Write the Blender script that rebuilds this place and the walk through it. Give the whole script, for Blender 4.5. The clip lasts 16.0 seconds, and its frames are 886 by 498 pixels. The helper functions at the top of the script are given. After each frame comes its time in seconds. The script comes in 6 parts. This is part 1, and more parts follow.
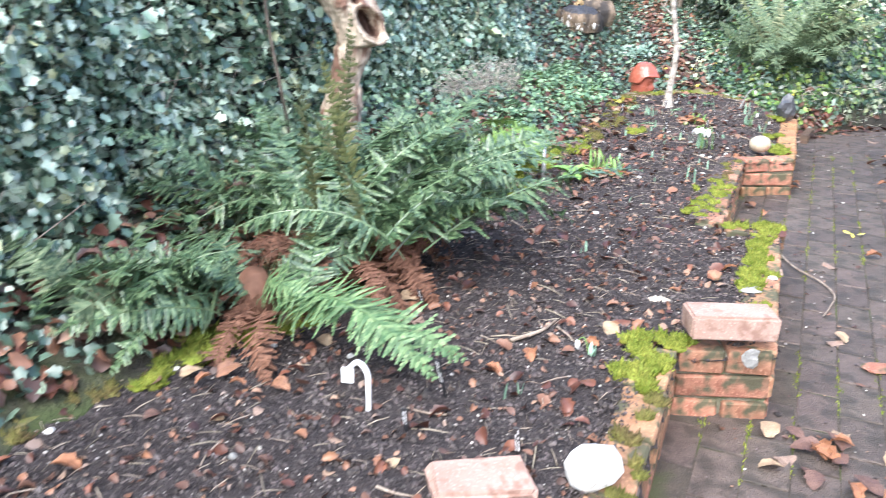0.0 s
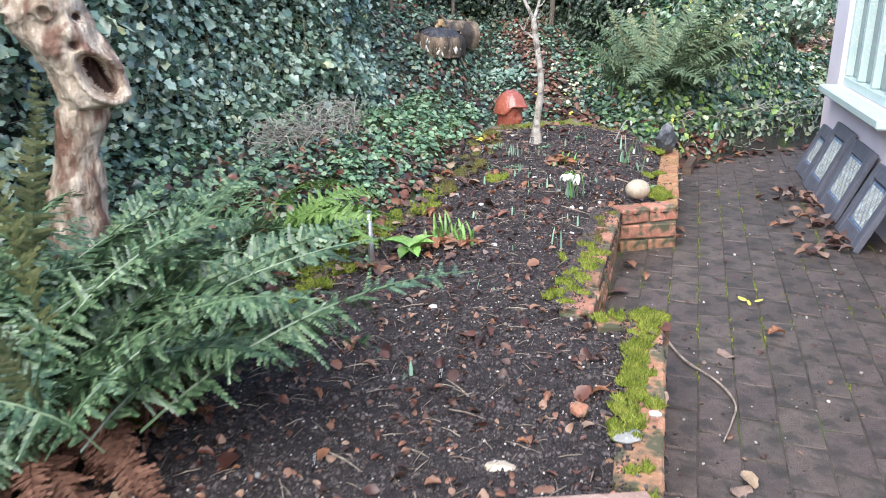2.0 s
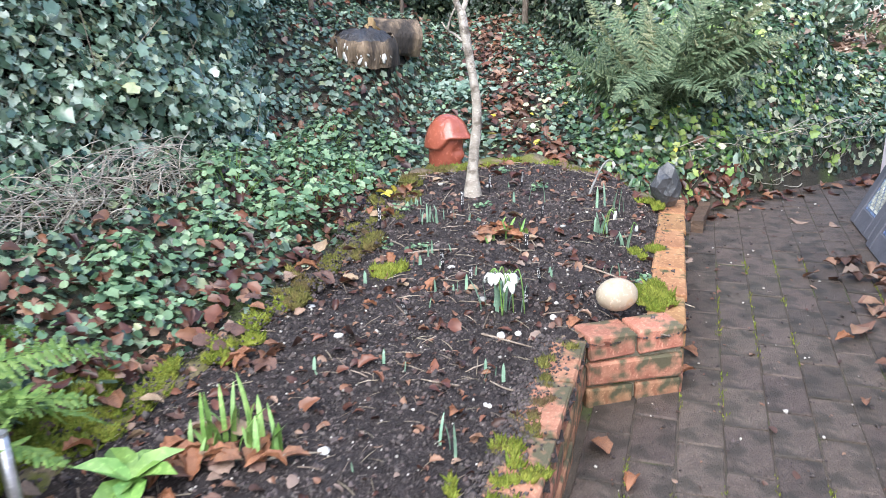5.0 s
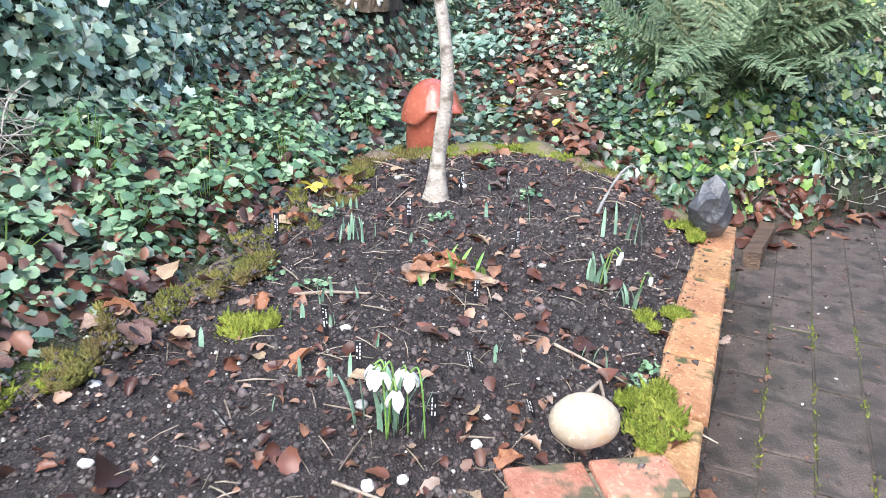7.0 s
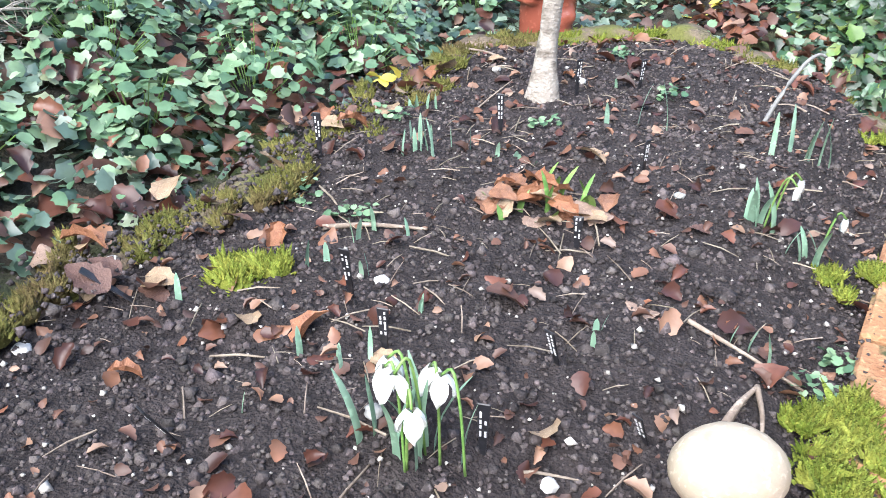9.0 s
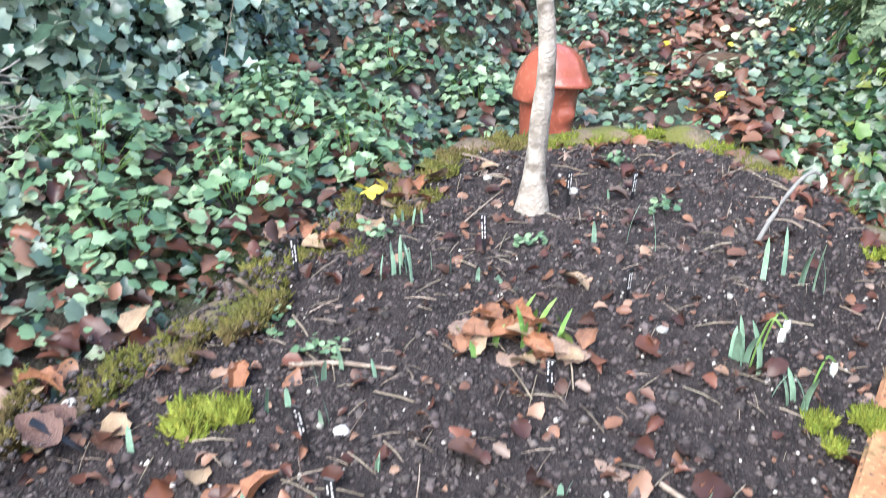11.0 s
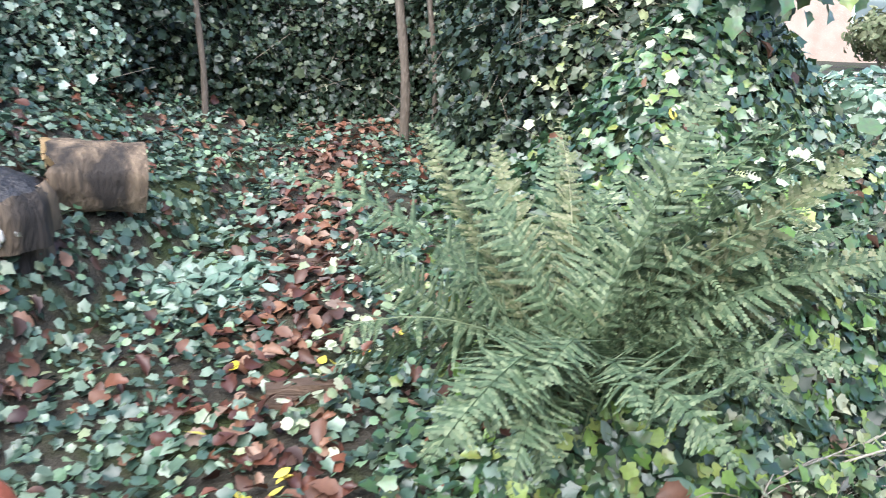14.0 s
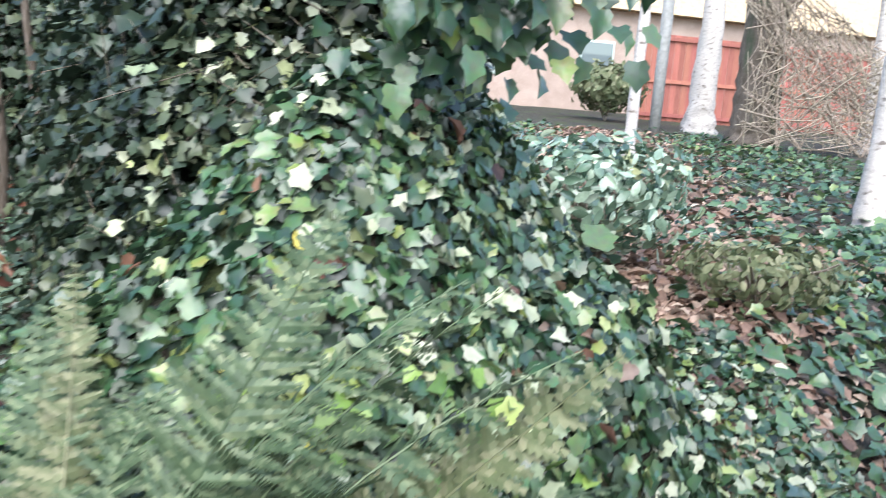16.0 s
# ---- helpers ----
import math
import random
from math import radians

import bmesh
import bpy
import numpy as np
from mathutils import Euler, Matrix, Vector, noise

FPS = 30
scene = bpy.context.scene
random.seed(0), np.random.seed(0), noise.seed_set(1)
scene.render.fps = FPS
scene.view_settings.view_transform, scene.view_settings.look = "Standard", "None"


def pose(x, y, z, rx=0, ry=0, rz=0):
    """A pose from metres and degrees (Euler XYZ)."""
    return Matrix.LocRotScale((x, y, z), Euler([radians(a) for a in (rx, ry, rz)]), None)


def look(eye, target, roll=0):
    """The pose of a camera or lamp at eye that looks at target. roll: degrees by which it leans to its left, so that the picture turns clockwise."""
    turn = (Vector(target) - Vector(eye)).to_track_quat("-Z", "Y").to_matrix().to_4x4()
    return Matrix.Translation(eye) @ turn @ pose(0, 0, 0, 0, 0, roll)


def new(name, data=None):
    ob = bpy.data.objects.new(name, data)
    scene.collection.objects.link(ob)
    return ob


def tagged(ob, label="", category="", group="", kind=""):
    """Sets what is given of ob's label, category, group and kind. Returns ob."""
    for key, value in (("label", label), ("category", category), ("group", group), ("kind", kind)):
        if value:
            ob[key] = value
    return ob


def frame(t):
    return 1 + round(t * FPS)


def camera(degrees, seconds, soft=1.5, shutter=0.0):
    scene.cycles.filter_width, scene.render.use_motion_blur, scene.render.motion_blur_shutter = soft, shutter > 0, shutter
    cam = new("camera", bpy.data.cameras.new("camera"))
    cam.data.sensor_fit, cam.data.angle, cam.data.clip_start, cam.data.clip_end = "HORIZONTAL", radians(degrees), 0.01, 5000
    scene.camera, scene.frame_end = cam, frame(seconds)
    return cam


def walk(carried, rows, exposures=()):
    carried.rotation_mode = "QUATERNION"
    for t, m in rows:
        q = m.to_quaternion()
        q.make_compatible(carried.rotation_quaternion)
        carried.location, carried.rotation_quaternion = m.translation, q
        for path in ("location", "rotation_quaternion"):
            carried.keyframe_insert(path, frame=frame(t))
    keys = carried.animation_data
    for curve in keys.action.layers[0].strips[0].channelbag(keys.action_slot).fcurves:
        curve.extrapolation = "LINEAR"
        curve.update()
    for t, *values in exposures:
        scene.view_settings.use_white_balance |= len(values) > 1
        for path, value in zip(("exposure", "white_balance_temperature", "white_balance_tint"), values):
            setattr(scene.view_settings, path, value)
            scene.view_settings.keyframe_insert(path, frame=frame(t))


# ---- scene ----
cam = camera(56.2, 16.0, 0.85, 0.35)

PATH = [
    (0, (0.635, -0.595, 1.166), (0.34, 1.272, 0.511), 1.4),
    (0.5, (0.686, -0.395, 1.173), (0.538, 1.505, 0.568), 0.9),
    (1, (0.796, -0.16, 1.181), (0.659, 1.75, 0.605), 1.5),
    (1.5, (0.838, 0.051, 1.175), (0.672, 1.953, 0.579), 1.0),
    (2, (0.858, 0.3, 1.195), (0.791, 2.2, 0.576), 0.3),
    (2.5, (0.943, 0.586, 1.169), (0.869, 2.484, 0.543), -0.2),
    (3, (0.966, 0.843, 1.177), (0.884, 2.733, 0.527), -0.2),
    (3.5, (1.023, 1.127, 1.147), (0.963, 3.032, 0.543), -0.8),
    (4, (1.129, 1.419, 1.121), (1.092, 3.32, 0.499), -0.5),
    (4.5, (1.174, 1.685, 1.127), (1.108, 3.577, 0.481), -0.9),
    (5, (1.253, 1.967, 1.089), (1.17, 3.869, 0.476), -0.7),
    (5.2, (1.303, 2.078, 1.082), (1.205, 3.976, 0.459), -0.2),
    (7.3, (1.538, 3.073, 0.993), (1.285, 4.906, 0.234), 3.6),
    (7.5, (1.533, 3.163, 0.981), (1.236, 4.978, 0.195), 3.3),
    (8, (1.529, 3.334, 0.926), (1.174, 5.094, 0.046), 2.8),
    (8.2, (1.535, 3.373, 0.894), (1.145, 5.116, -0.006), 2.4),
    (10.3, (1.585, 3.507, 0.824), (0.958, 5.137, -0.152), -1.0),
    (10.5, (1.597, 3.52, 0.856), (1.003, 5.17, -0.105), -0.4),
    (11, (1.611, 3.573, 0.936), (0.997, 5.287, 0.106), -0.3),
    (11.5, (1.607, 3.674, 0.984), (1.157, 5.478, 0.246), 0.8),
    (12, (1.643, 3.836, 1.042), (1.386, 5.683, 0.317), 1.0),
    (12.5, (1.728, 4.038, 1.101), (1.489, 5.926, 0.486), 1.6),
    (13, (1.796, 4.231, 1.132), (1.521, 6.127, 0.558), 1.2),
    (13.5, (1.829, 4.469, 1.177), (1.652, 6.389, 0.646), 1.3),
    (14, (1.927, 4.685, 1.19), (1.898, 6.631, 0.729), 1.8),
    (14.5, (2.043, 4.913, 1.214), (2.051, 6.851, 0.719), 2.1),
    (15, (2.119, 5.195, 1.258), (2.382, 7.111, 0.751), 3.4),
    (15.5, (2.237, 5.452, 1.266), (2.625, 7.366, 0.832), 3.3),
    (16, (2.387, 5.687, 1.293), (2.928, 7.579, 0.938), 4.3),
]
walk(cam, [(t, look(eye, target, roll)) for t, eye, target, roll in PATH],
     exposures=[(0.0, 2.65), (0.8, 2.45), (1.5, 2.12), (2.5, 1.95), (3.5, 1.92), (5.0, 2.1), (7.5, 2.38), (10.5, 2.45), (12.0, 2.4), (12.5, 2.32), (15.0, 2.2), (16.0, 1.95)])

# ---- daylight: overcast winter sky ----
world = bpy.data.worlds.new("overcast_sky")
scene.world = world
world.use_nodes = True
sky = world.node_tree.nodes.new("ShaderNodeTexSky")
sky.sky_type, sky.sun_disc = "NISHITA", False
sky.sun_elevation, sky.sun_rotation = radians(52), radians(185)
sky.air_density, sky.dust_density, sky.ozone_density = 1.0, 1.0, 2.0
back = world.node_tree.nodes["Background"]
world.node_tree.links.new(sky.outputs[0], back.inputs[0])
back.inputs[1].default_value = 0.125
sun = new("sun", bpy.data.lights.new("sun", "SUN"))
sun.data.energy, sun.data.angle, sun.data.color = 1.8, radians(70), (1.0, 0.985, 0.965)
sun.matrix_world = look((-1.8, -4.9, 6.0), (0, 0, 0))


# ---- materials ----
def mat(name, c1, c2, scale=8.0, rough=0.7, bump=0.3, fine=60.0, island=0.0, rand=0.0, spec=0.5, c3=None, cover=0.5, c3scale=3.0, bumpdist=0.01, stretch=(1, 1, 1), metal=0.0):
    """Two-scale noise colour, an optional third colour in patches, and relief; island or rand vary the brightness piece by piece."""
    m = bpy.data.materials.new(name)
    m.use_nodes = True
    n, l = m.node_tree.nodes, m.node_tree.links
    b = n["Principled BSDF"]
    tc = n.new("ShaderNodeTexCoord")
    mp = n.new("ShaderNodeMapping")
    mp.inputs["Scale"].default_value = stretch
    l.new(tc.outputs["Object"], mp.inputs[0])

    def noisy(s, detail=5.0):
        t = n.new("ShaderNodeTexNoise")
        t.inputs["Scale"].default_value, t.inputs["Detail"].default_value = s, detail
        l.new(mp.outputs[0], t.inputs["Vector"])
        return t

    def mixed(a, bcol, fac, mode="MIX"):
        x = n.new("ShaderNodeMix")
        x.data_type, x.blend_type = "RGBA", mode
        for sock, v in ((x.inputs[6], a), (x.inputs[7], bcol), (x.inputs[0], fac)):
            if isinstance(v, bpy.types.NodeSocket):
                l.new(v, sock)
            elif isinstance(v, tuple):
                sock.default_value = (*v, 1)
            else:
                sock.default_value = v
        return x.outputs[2]

    def ramp(sock, lo, hi):
        r = n.new("ShaderNodeMapRange")
        r.inputs[1].default_value, r.inputs[2].default_value = lo, hi
        l.new(sock, r.inputs[0])
        return r.outputs[0]

    big, small = noisy(scale), noisy(fine)
    col = mixed(c1, c2, ramp(big.outputs["Fac"], 0.32, 0.68))
    col = mixed(col, tuple(min(1.0, v * 1.5 + 0.01) for v in c2), ramp(small.outputs["Fac"], 0.55, 0.8))
    if c3:
        patch = noisy(c3scale, 6.0)
        col = mixed(col, c3, ramp(patch.outputs["Fac"], cover - 0.06, cover + 0.06))
    if island or rand:
        if island:
            g = n.new("ShaderNodeNewGeometry").outputs["Random Per Island"]
        else:
            g = n.new("ShaderNodeObjectInfo").outputs["Random"]
        amount = island or rand
        r = n.new("ShaderNodeMapRange")
        r.inputs[3].default_value, r.inputs[4].default_value = 1 - amount, 1 + amount
        l.new(g, r.inputs[0])
        hs = n.new("ShaderNodeHueSaturation")
        l.new(r.outputs[0], hs.inputs["Value"])
        h = n.new("ShaderNodeMapRange")
        h.inputs[3].default_value, h.inputs[4].default_value = 0.5 - 0.05 * amount, 0.5 + 0.05 * amount
        w = n.new("ShaderNodeMath")
        w.operation, w.inputs[1].default_value = "MULTIPLY", 7.31
        f = n.new("ShaderNodeMath")
        f.operation = "FRACT"
        l.new(g, w.inputs[0]), l.new(w.outputs[0], f.inputs[0]), l.new(f.outputs[0], h.inputs[0])
        l.new(h.outputs[0], hs.inputs["Hue"])
        l.new(col, hs.inputs["Color"])
        col = hs.outputs[0]
    l.new(col, b.inputs["Base Color"])
    b.inputs["Roughness"].default_value, b.inputs["Metallic"].default_value = rough, metal
    b.inputs["Specular IOR Level"].default_value = spec
    bp = n.new("ShaderNodeBump")
    bp.inputs["Strength"].default_value, bp.inputs["Distance"].default_value = bump, bumpdist
    l.new(small.outputs["Fac"], bp.inputs["Height"])
    l.new(bp.outputs[0], b.inputs["Normal"])
    return m


def leafy(name, colours, rough=0.4, spec=0.5, through_light=0.12, vein=None):
    """Foliage whose colour is picked leaf by leaf from a row of colours."""
    m = bpy.data.materials.new(name)
    m.use_nodes = True
    n, l = m.node_tree.nodes, m.node_tree.links
    b = n["Principled BSDF"]
    r = n.new("ShaderNodeValToRGB")
    r.color_ramp.interpolation = "LINEAR"
    e = r.color_ramp.elements
    while len(e) < len(colours):
        e.new(0.5)
    for i, (at, c) in enumerate(colours):
        e[i].position, e[i].color = at, (*c, 1)
    g = n.new("ShaderNodeNewGeometry")
    l.new(g.outputs["Random Per Island"], r.inputs[0])
    t = n.new("ShaderNodeTexNoise")
    t.inputs["Scale"].default_value, t.inputs["Detail"].default_value = 45, 4
    tc = n.new("ShaderNodeTexCoord")
    l.new(tc.outputs["Object"], t.inputs["Vector"])
    x = n.new("ShaderNodeMix")
    x.data_type, x.blend_type, x.inputs[0].default_value = "RGBA", "OVERLAY", 0.45
    l.new(r.outputs[0], x.inputs[6]), l.new(t.outputs["Color" if vein else "Fac"], x.inputs[7])
    l.new(x.outputs[2], b.inputs["Base Color"])
    b.inputs["Roughness"].default_value, b.inputs["Specular IOR Level"].default_value = rough, spec
    b.inputs["Transmission Weight"].default_value = 0.0
    tr = n.new("ShaderNodeBsdfTranslucent")
    l.new(x.outputs[2], tr.inputs[0])
    ms = n.new("ShaderNodeMixShader")
    ms.inputs[0].default_value = through_light
    l.new(b.outputs[0], ms.inputs[1]), l.new(tr.outputs[0], ms.inputs[2])
    l.new(ms.outputs[0], n["Material Output"].inputs[0])
    bp = n.new("ShaderNodeBump")
    bp.inputs["Strength"].default_value, bp.inputs["Distance"].default_value = 0.3, 0.004
    l.new(t.outputs["Fac"], bp.inputs["Height"]), l.new(bp.outputs[0], b.inputs["Normal"])
    return m


M_SOIL = mat("soil", (0.018, 0.0140, 0.0145), (0.058, 0.047, 0.046), 38, 0.88, 1.0, 190, bumpdist=0.02, spec=0.3)
M_CLOD = mat("soil_crumb", (0.024, 0.0185, 0.019), (0.098, 0.080, 0.076), 30, 0.85, 0.6, 200, island=0.6)
M_EARTH = mat("bank_earth", (0.02, 0.018, 0.012), (0.05, 0.042, 0.03), 9, 0.9, 0.8, 80, c3=(0.04, 0.055, 0.015), cover=0.56, bumpdist=0.02)
# Near-black colour painted in place of shade, for backing sheets.
M_PAINTED_SHADE = mat("painted_shade_dark", (0.008, 0.010, 0.007), (0.02, 0.024, 0.014), 16, 0.9, 1.0, 70, bumpdist=0.04)
M_GRIT = mat("pale_grit", (0.26, 0.24, 0.21), (0.5, 0.47, 0.43), 40, 0.7, 0.3, 150, island=0.35)
M_BRICK = mat("brick_face", (0.25, 0.11, 0.062), (0.42, 0.225, 0.135), 22, 0.9, 0.9, 140, rand=0.32, c3=(0.085, 0.08, 0.045), cover=0.53, c3scale=17, bumpdist=0.004)
M_BRICK_PALE = mat("worn_pale_brick", (0.26, 0.165, 0.13), (0.37, 0.255, 0.21), 12, 0.85, 0.6, 140, c3=(0.22, 0.13, 0.10), cover=0.58, c3scale=22, bumpdist=0.004)
M_BRICK_FLAKED = mat("flaked_orange_brick", (0.25, 0.115, 0.05), (0.42, 0.235, 0.115), 14, 0.9, 0.8, 120, rand=0.15, c3=(0.05, 0.06, 0.02), cover=0.63, c3scale=20, bumpdist=0.006)
M_MORTAR = mat("old_mortar", (0.13, 0.12, 0.085), (0.2, 0.18, 0.13), 20, 0.95, 0.7, 160, c3=(0.05, 0.075, 0.02), cover=0.54, c3scale=9, bumpdist=0.006)
M_PAVER = mat("grey_brown_paver", (0.063, 0.0455, 0.0375), (0.115, 0.087, 0.072), 21, 0.58, 1.0, 170, rand=0.2, c3=(0.046, 0.037, 0.029), cover=0.55, c3scale=13, bumpdist=0.007)
M_PAVER_JOINT = mat("paving_joint", (0.046, 0.037, 0.029), (0.085, 0.068, 0.052), 22, 0.9, 0.8, 150, c3=(0.06, 0.08, 0.02), cover=0.6, c3scale=4)
M_MOSS = mat("bright_moss", (0.095, 0.13, 0.018), (0.225, 0.25, 0.05), 20, 0.95, 0.8, 220, island=0.35, spec=0.1, bumpdist=0.006)
M_MOSS_DULL = mat("olive_moss", (0.09, 0.10, 0.025), (0.17, 0.16, 0.05), 20, 0.95, 0.8, 220, island=0.35, spec=0.1, c3=(0.12, 0.085, 0.045), cover=0.58, bumpdist=0.006)
M_EDGING = mat("mossy_old_edging", (0.11, 0.085, 0.06), (0.2, 0.15, 0.10), 16, 0.9, 0.9, 120, c3=(0.12, 0.125, 0.03), cover=0.5, c3scale=9, bumpdist=0.01)
M_RENDER = mat("pale_pink_render", (0.78, 0.66, 0.68), (0.84, 0.73, 0.74), 3, 0.9, 0.35, 160, bumpdist=0.003)
M_FRAME = mat("pale_green_paint", (0.52, 0.62, 0.56), (0.58, 0.67, 0.61), 6, 0.45, 0.1, 90)
M_SLATE = mat("dark_slate_frame", (0.075, 0.078, 0.095), (0.12, 0.12, 0.14), 12, 0.6, 0.3, 120, bumpdist=0.003)
M_TESS_BLUE = mat("blue_glass_tessera", (0.09, 0.14, 0.24), (0.2, 0.29, 0.42), 30, 0.3, 0.1, 100, island=0.45)
M_TESS_PALE = mat("pale_mosaic_tessera", (0.45, 0.45, 0.38), (0.65, 0.65, 0.58), 30, 0.35, 0.1, 100, island=0.4)
M_BARK_BIRCH = mat("pale_birch_bark", (0.42, 0.37, 0.33), (0.6, 0.55, 0.5), 20, 0.75, 0.7, 90, c3=(0.16, 0.13, 0.11), cover=0.63, c3scale=10, stretch=(1, 1, 2.2), bumpdist=0.006)
M_BARK_SAP = mat("sapling_bark", (0.27, 0.235, 0.195), (0.44, 0.40, 0.35), 22, 0.8, 0.8, 110, c3=(0.15, 0.125, 0.1), cover=0.58, c3scale=18, stretch=(1, 1, 1.5), bumpdist=0.006)
M_BARK = mat("brown_bark", (0.07, 0.055, 0.04), (0.15, 0.12, 0.095), 18, 0.9, 0.9, 80, stretch=(1, 1, 0.25), c3=(0.04, 0.06, 0.03), cover=0.6, bumpdist=0.012)
M_LOG = mat("rotting_log_bark", (0.06, 0.042, 0.031), (0.27, 0.195, 0.13), 19, 0.85, 1.0, 70, stretch=(1, 1, 0.14), c3=(0.035, 0.028, 0.024), cover=0.55, c3scale=7, bumpdist=0.015)
M_LOG_TOP = mat("wet_black_log_top", (0.022, 0.02, 0.021), (0.06, 0.055, 0.055), 12, 0.38, 1.0, 60, bumpdist=0.015)
M_CUT = mat("cut_wood_end", (0.33, 0.22, 0.11), (0.48, 0.34, 0.19), 9, 0.8, 0.6, 80, stretch=(4, 1, 1), c3=(0.2, 0.13, 0.08), cover=0.6)
M_LICHEN = mat("white_lichen", (0.6, 0.57, 0.52), (0.75, 0.72, 0.67), 30, 0.9, 0.5, 150)
M_DRIFT = mat("weathered_pale_wood", (0.25, 0.18, 0.12), (0.54, 0.45, 0.35), 13, 0.8, 1.0, 55, stretch=(1.6, 1.6, 0.5), c3=(0.17, 0.09, 0.06), cover=0.58, c3scale=14, bumpdist=0.015)
# Red-brown decayed wood, with the shade of a hollow in its colour.
M_HEART = mat("heartwood_with_painted_shade", (0.045, 0.022, 0.015), (0.12, 0.06, 0.04), 16, 0.85, 1.0, 70, stretch=(1, 1, 0.4), bumpdist=0.02)
M_TERRA = mat("glazed_terracotta", (0.27, 0.068, 0.042), (0.35, 0.105, 0.066), 9, 0.22, 0.25, 50, spec=0.7, c3=(0.2, 0.055, 0.038), cover=0.6)
M_PEBBLE = mat("cream_pebble", (0.33, 0.275, 0.2), (0.45, 0.385, 0.3), 12, 0.5, 0.2, 120, c3=(0.42, 0.3, 0.18), cover=0.62, c3scale=25)
M_FLINT = mat("black_flint", (0.035, 0.037, 0.042), (0.1, 0.105, 0.115), 10, 0.35, 0.6, 60, c3=(0.16, 0.165, 0.17), cover=0.62, c3scale=7)
M_STONE = mat("grey_stone", (0.22, 0.22, 0.21), (0.34, 0.34, 0.32), 15, 0.7, 0.4, 120, rand=0.3)
M_WHITE_STONE = mat("white_quartz", (0.46, 0.45, 0.43), (0.66, 0.65, 0.62), 12, 0.6, 0.5, 60)
M_TIMBER = mat("wet_step_timber", (0.055, 0.034, 0.023), (0.13, 0.08, 0.052), 12, 0.6, 0.8, 80, stretch=(0.25, 3, 3), bumpdist=0.008)
M_LABEL = mat("black_plastic_label", (0.012, 0.012, 0.014), (0.025, 0.025, 0.03), 30, 0.35, 0.1, 100)
M_WRITING = mat("white_marker", (0.55, 0.55, 0.55), (0.75, 0.75, 0.75), 60, 0.6, 0.1, 200)
M_WHITE_PLASTIC = mat("white_plastic", (0.68, 0.69, 0.70), (0.78, 0.78, 0.78), 30, 0.45, 0.1, 100)
M_ALU = mat("dull_aluminium", (0.45, 0.45, 0.46), (0.6, 0.6, 0.61), 30, 0.35, 0.1, 150, metal=0.8)
M_PETAL = mat("white_petal", (0.78, 0.80, 0.74), (0.85, 0.86, 0.82), 30, 0.6, 0.1, 100)
M_SHOOT = mat("blue_green_shoot", (0.15, 0.27, 0.19), (0.25, 0.38, 0.27), 30, 0.5, 0.1, 100, rand=0.25)
M_FRESH = mat("fresh_green_leaf", (0.10, 0.21, 0.045), (0.19, 0.32, 0.085), 25, 0.45, 0.15, 100, rand=0.2)
M_FENCE = mat("red_brown_fence", (0.30, 0.10, 0.07), (0.38, 0.14, 0.10), 5, 0.8, 0.3, 60, rand=0.2, stretch=(8, 8, 0.6))
M_ROOF = mat("sandy_roof", (0.42, 0.30, 0.17), (0.52, 0.4, 0.25), 6, 0.9, 0.4, 60)
M_PALE_WALL = mat("pale_house_wall", (0.34, 0.25, 0.20), (0.46, 0.35, 0.29), 2, 0.9, 0.2, 40)
M_DRY_STEM = mat("pale_dry_stem", (0.27, 0.235, 0.19), (0.44, 0.40, 0.34), 30, 0.85, 0.5, 120, island=0.35)
M_TWIG = mat("dry_twig", (0.17, 0.13, 0.095), (0.32, 0.27, 0.21), 30, 0.85, 0.5, 120, island=0.35)
# Hedge leaf colours lifted: painted-in light that the upright face misses.
M_IVY_LIT = leafy("ivy_leaf", [(0.0, (0.035, 0.075, 0.05)), (0.3, (0.12, 0.20, 0.13)), (0.6, (0.27, 0.37, 0.26)), (0.9, (0.47, 0.56, 0.43)), (1.0, (0.45, 0.47, 0.24))], 0.27, 1.0)
# Darker copy of the same ivy, for ground that catches more sky.
M_IVY_GROUND = leafy("ivy_leaf_ground_tone", [(0.0, (0.022, 0.048, 0.034)), (0.4, (0.068, 0.12, 0.085)), (0.75, (0.135, 0.20, 0.14)), (0.94, (0.24, 0.31, 0.22)), (1.0, (0.3, 0.33, 0.17))], 0.34, 0.7)
# The same ivy darkened: shade put into the leaf colour.
M_IVY_SHADE_TONED = leafy("ivy_leaf_painted_shade", [(0.0, (0.010, 0.02, 0.012)), (0.4, (0.025, 0.045, 0.026)), (0.8, (0.052, 0.08, 0.047)), (1.0, (0.10, 0.12, 0.06))], 0.38, 0.6)
M_IVY_BIG = leafy("glossy_ivy_leaf", [(0.0, (0.024, 0.06, 0.032)), (0.5, (0.06, 0.12, 0.056)), (0.85, (0.115, 0.19, 0.085)), (1.0, (0.22, 0.27, 0.075))], 0.3, 0.8, vein=True)
M_VARIEG = leafy("cream_edged_ivy_leaf", [(0.0, (0.2, 0.27, 0.15)), (0.35, (0.36, 0.40, 0.26)), (0.8, (0.52, 0.53, 0.39)), (1.0, (0.36, 0.42, 0.16))], 0.4)
M_SILVER = leafy("silver_dead_nettle_leaf", [(0.0, (0.09, 0.165, 0.12)), (0.5, (0.165, 0.25, 0.19)), (1.0, (0.29, 0.36, 0.30))], 0.5)
M_WEED = leafy("soft_green_weed_leaf", [(0.0, (0.06, 0.13, 0.07)), (0.5, (0.145, 0.255, 0.135)), (1.0, (0.28, 0.39, 0.23))], 0.48)
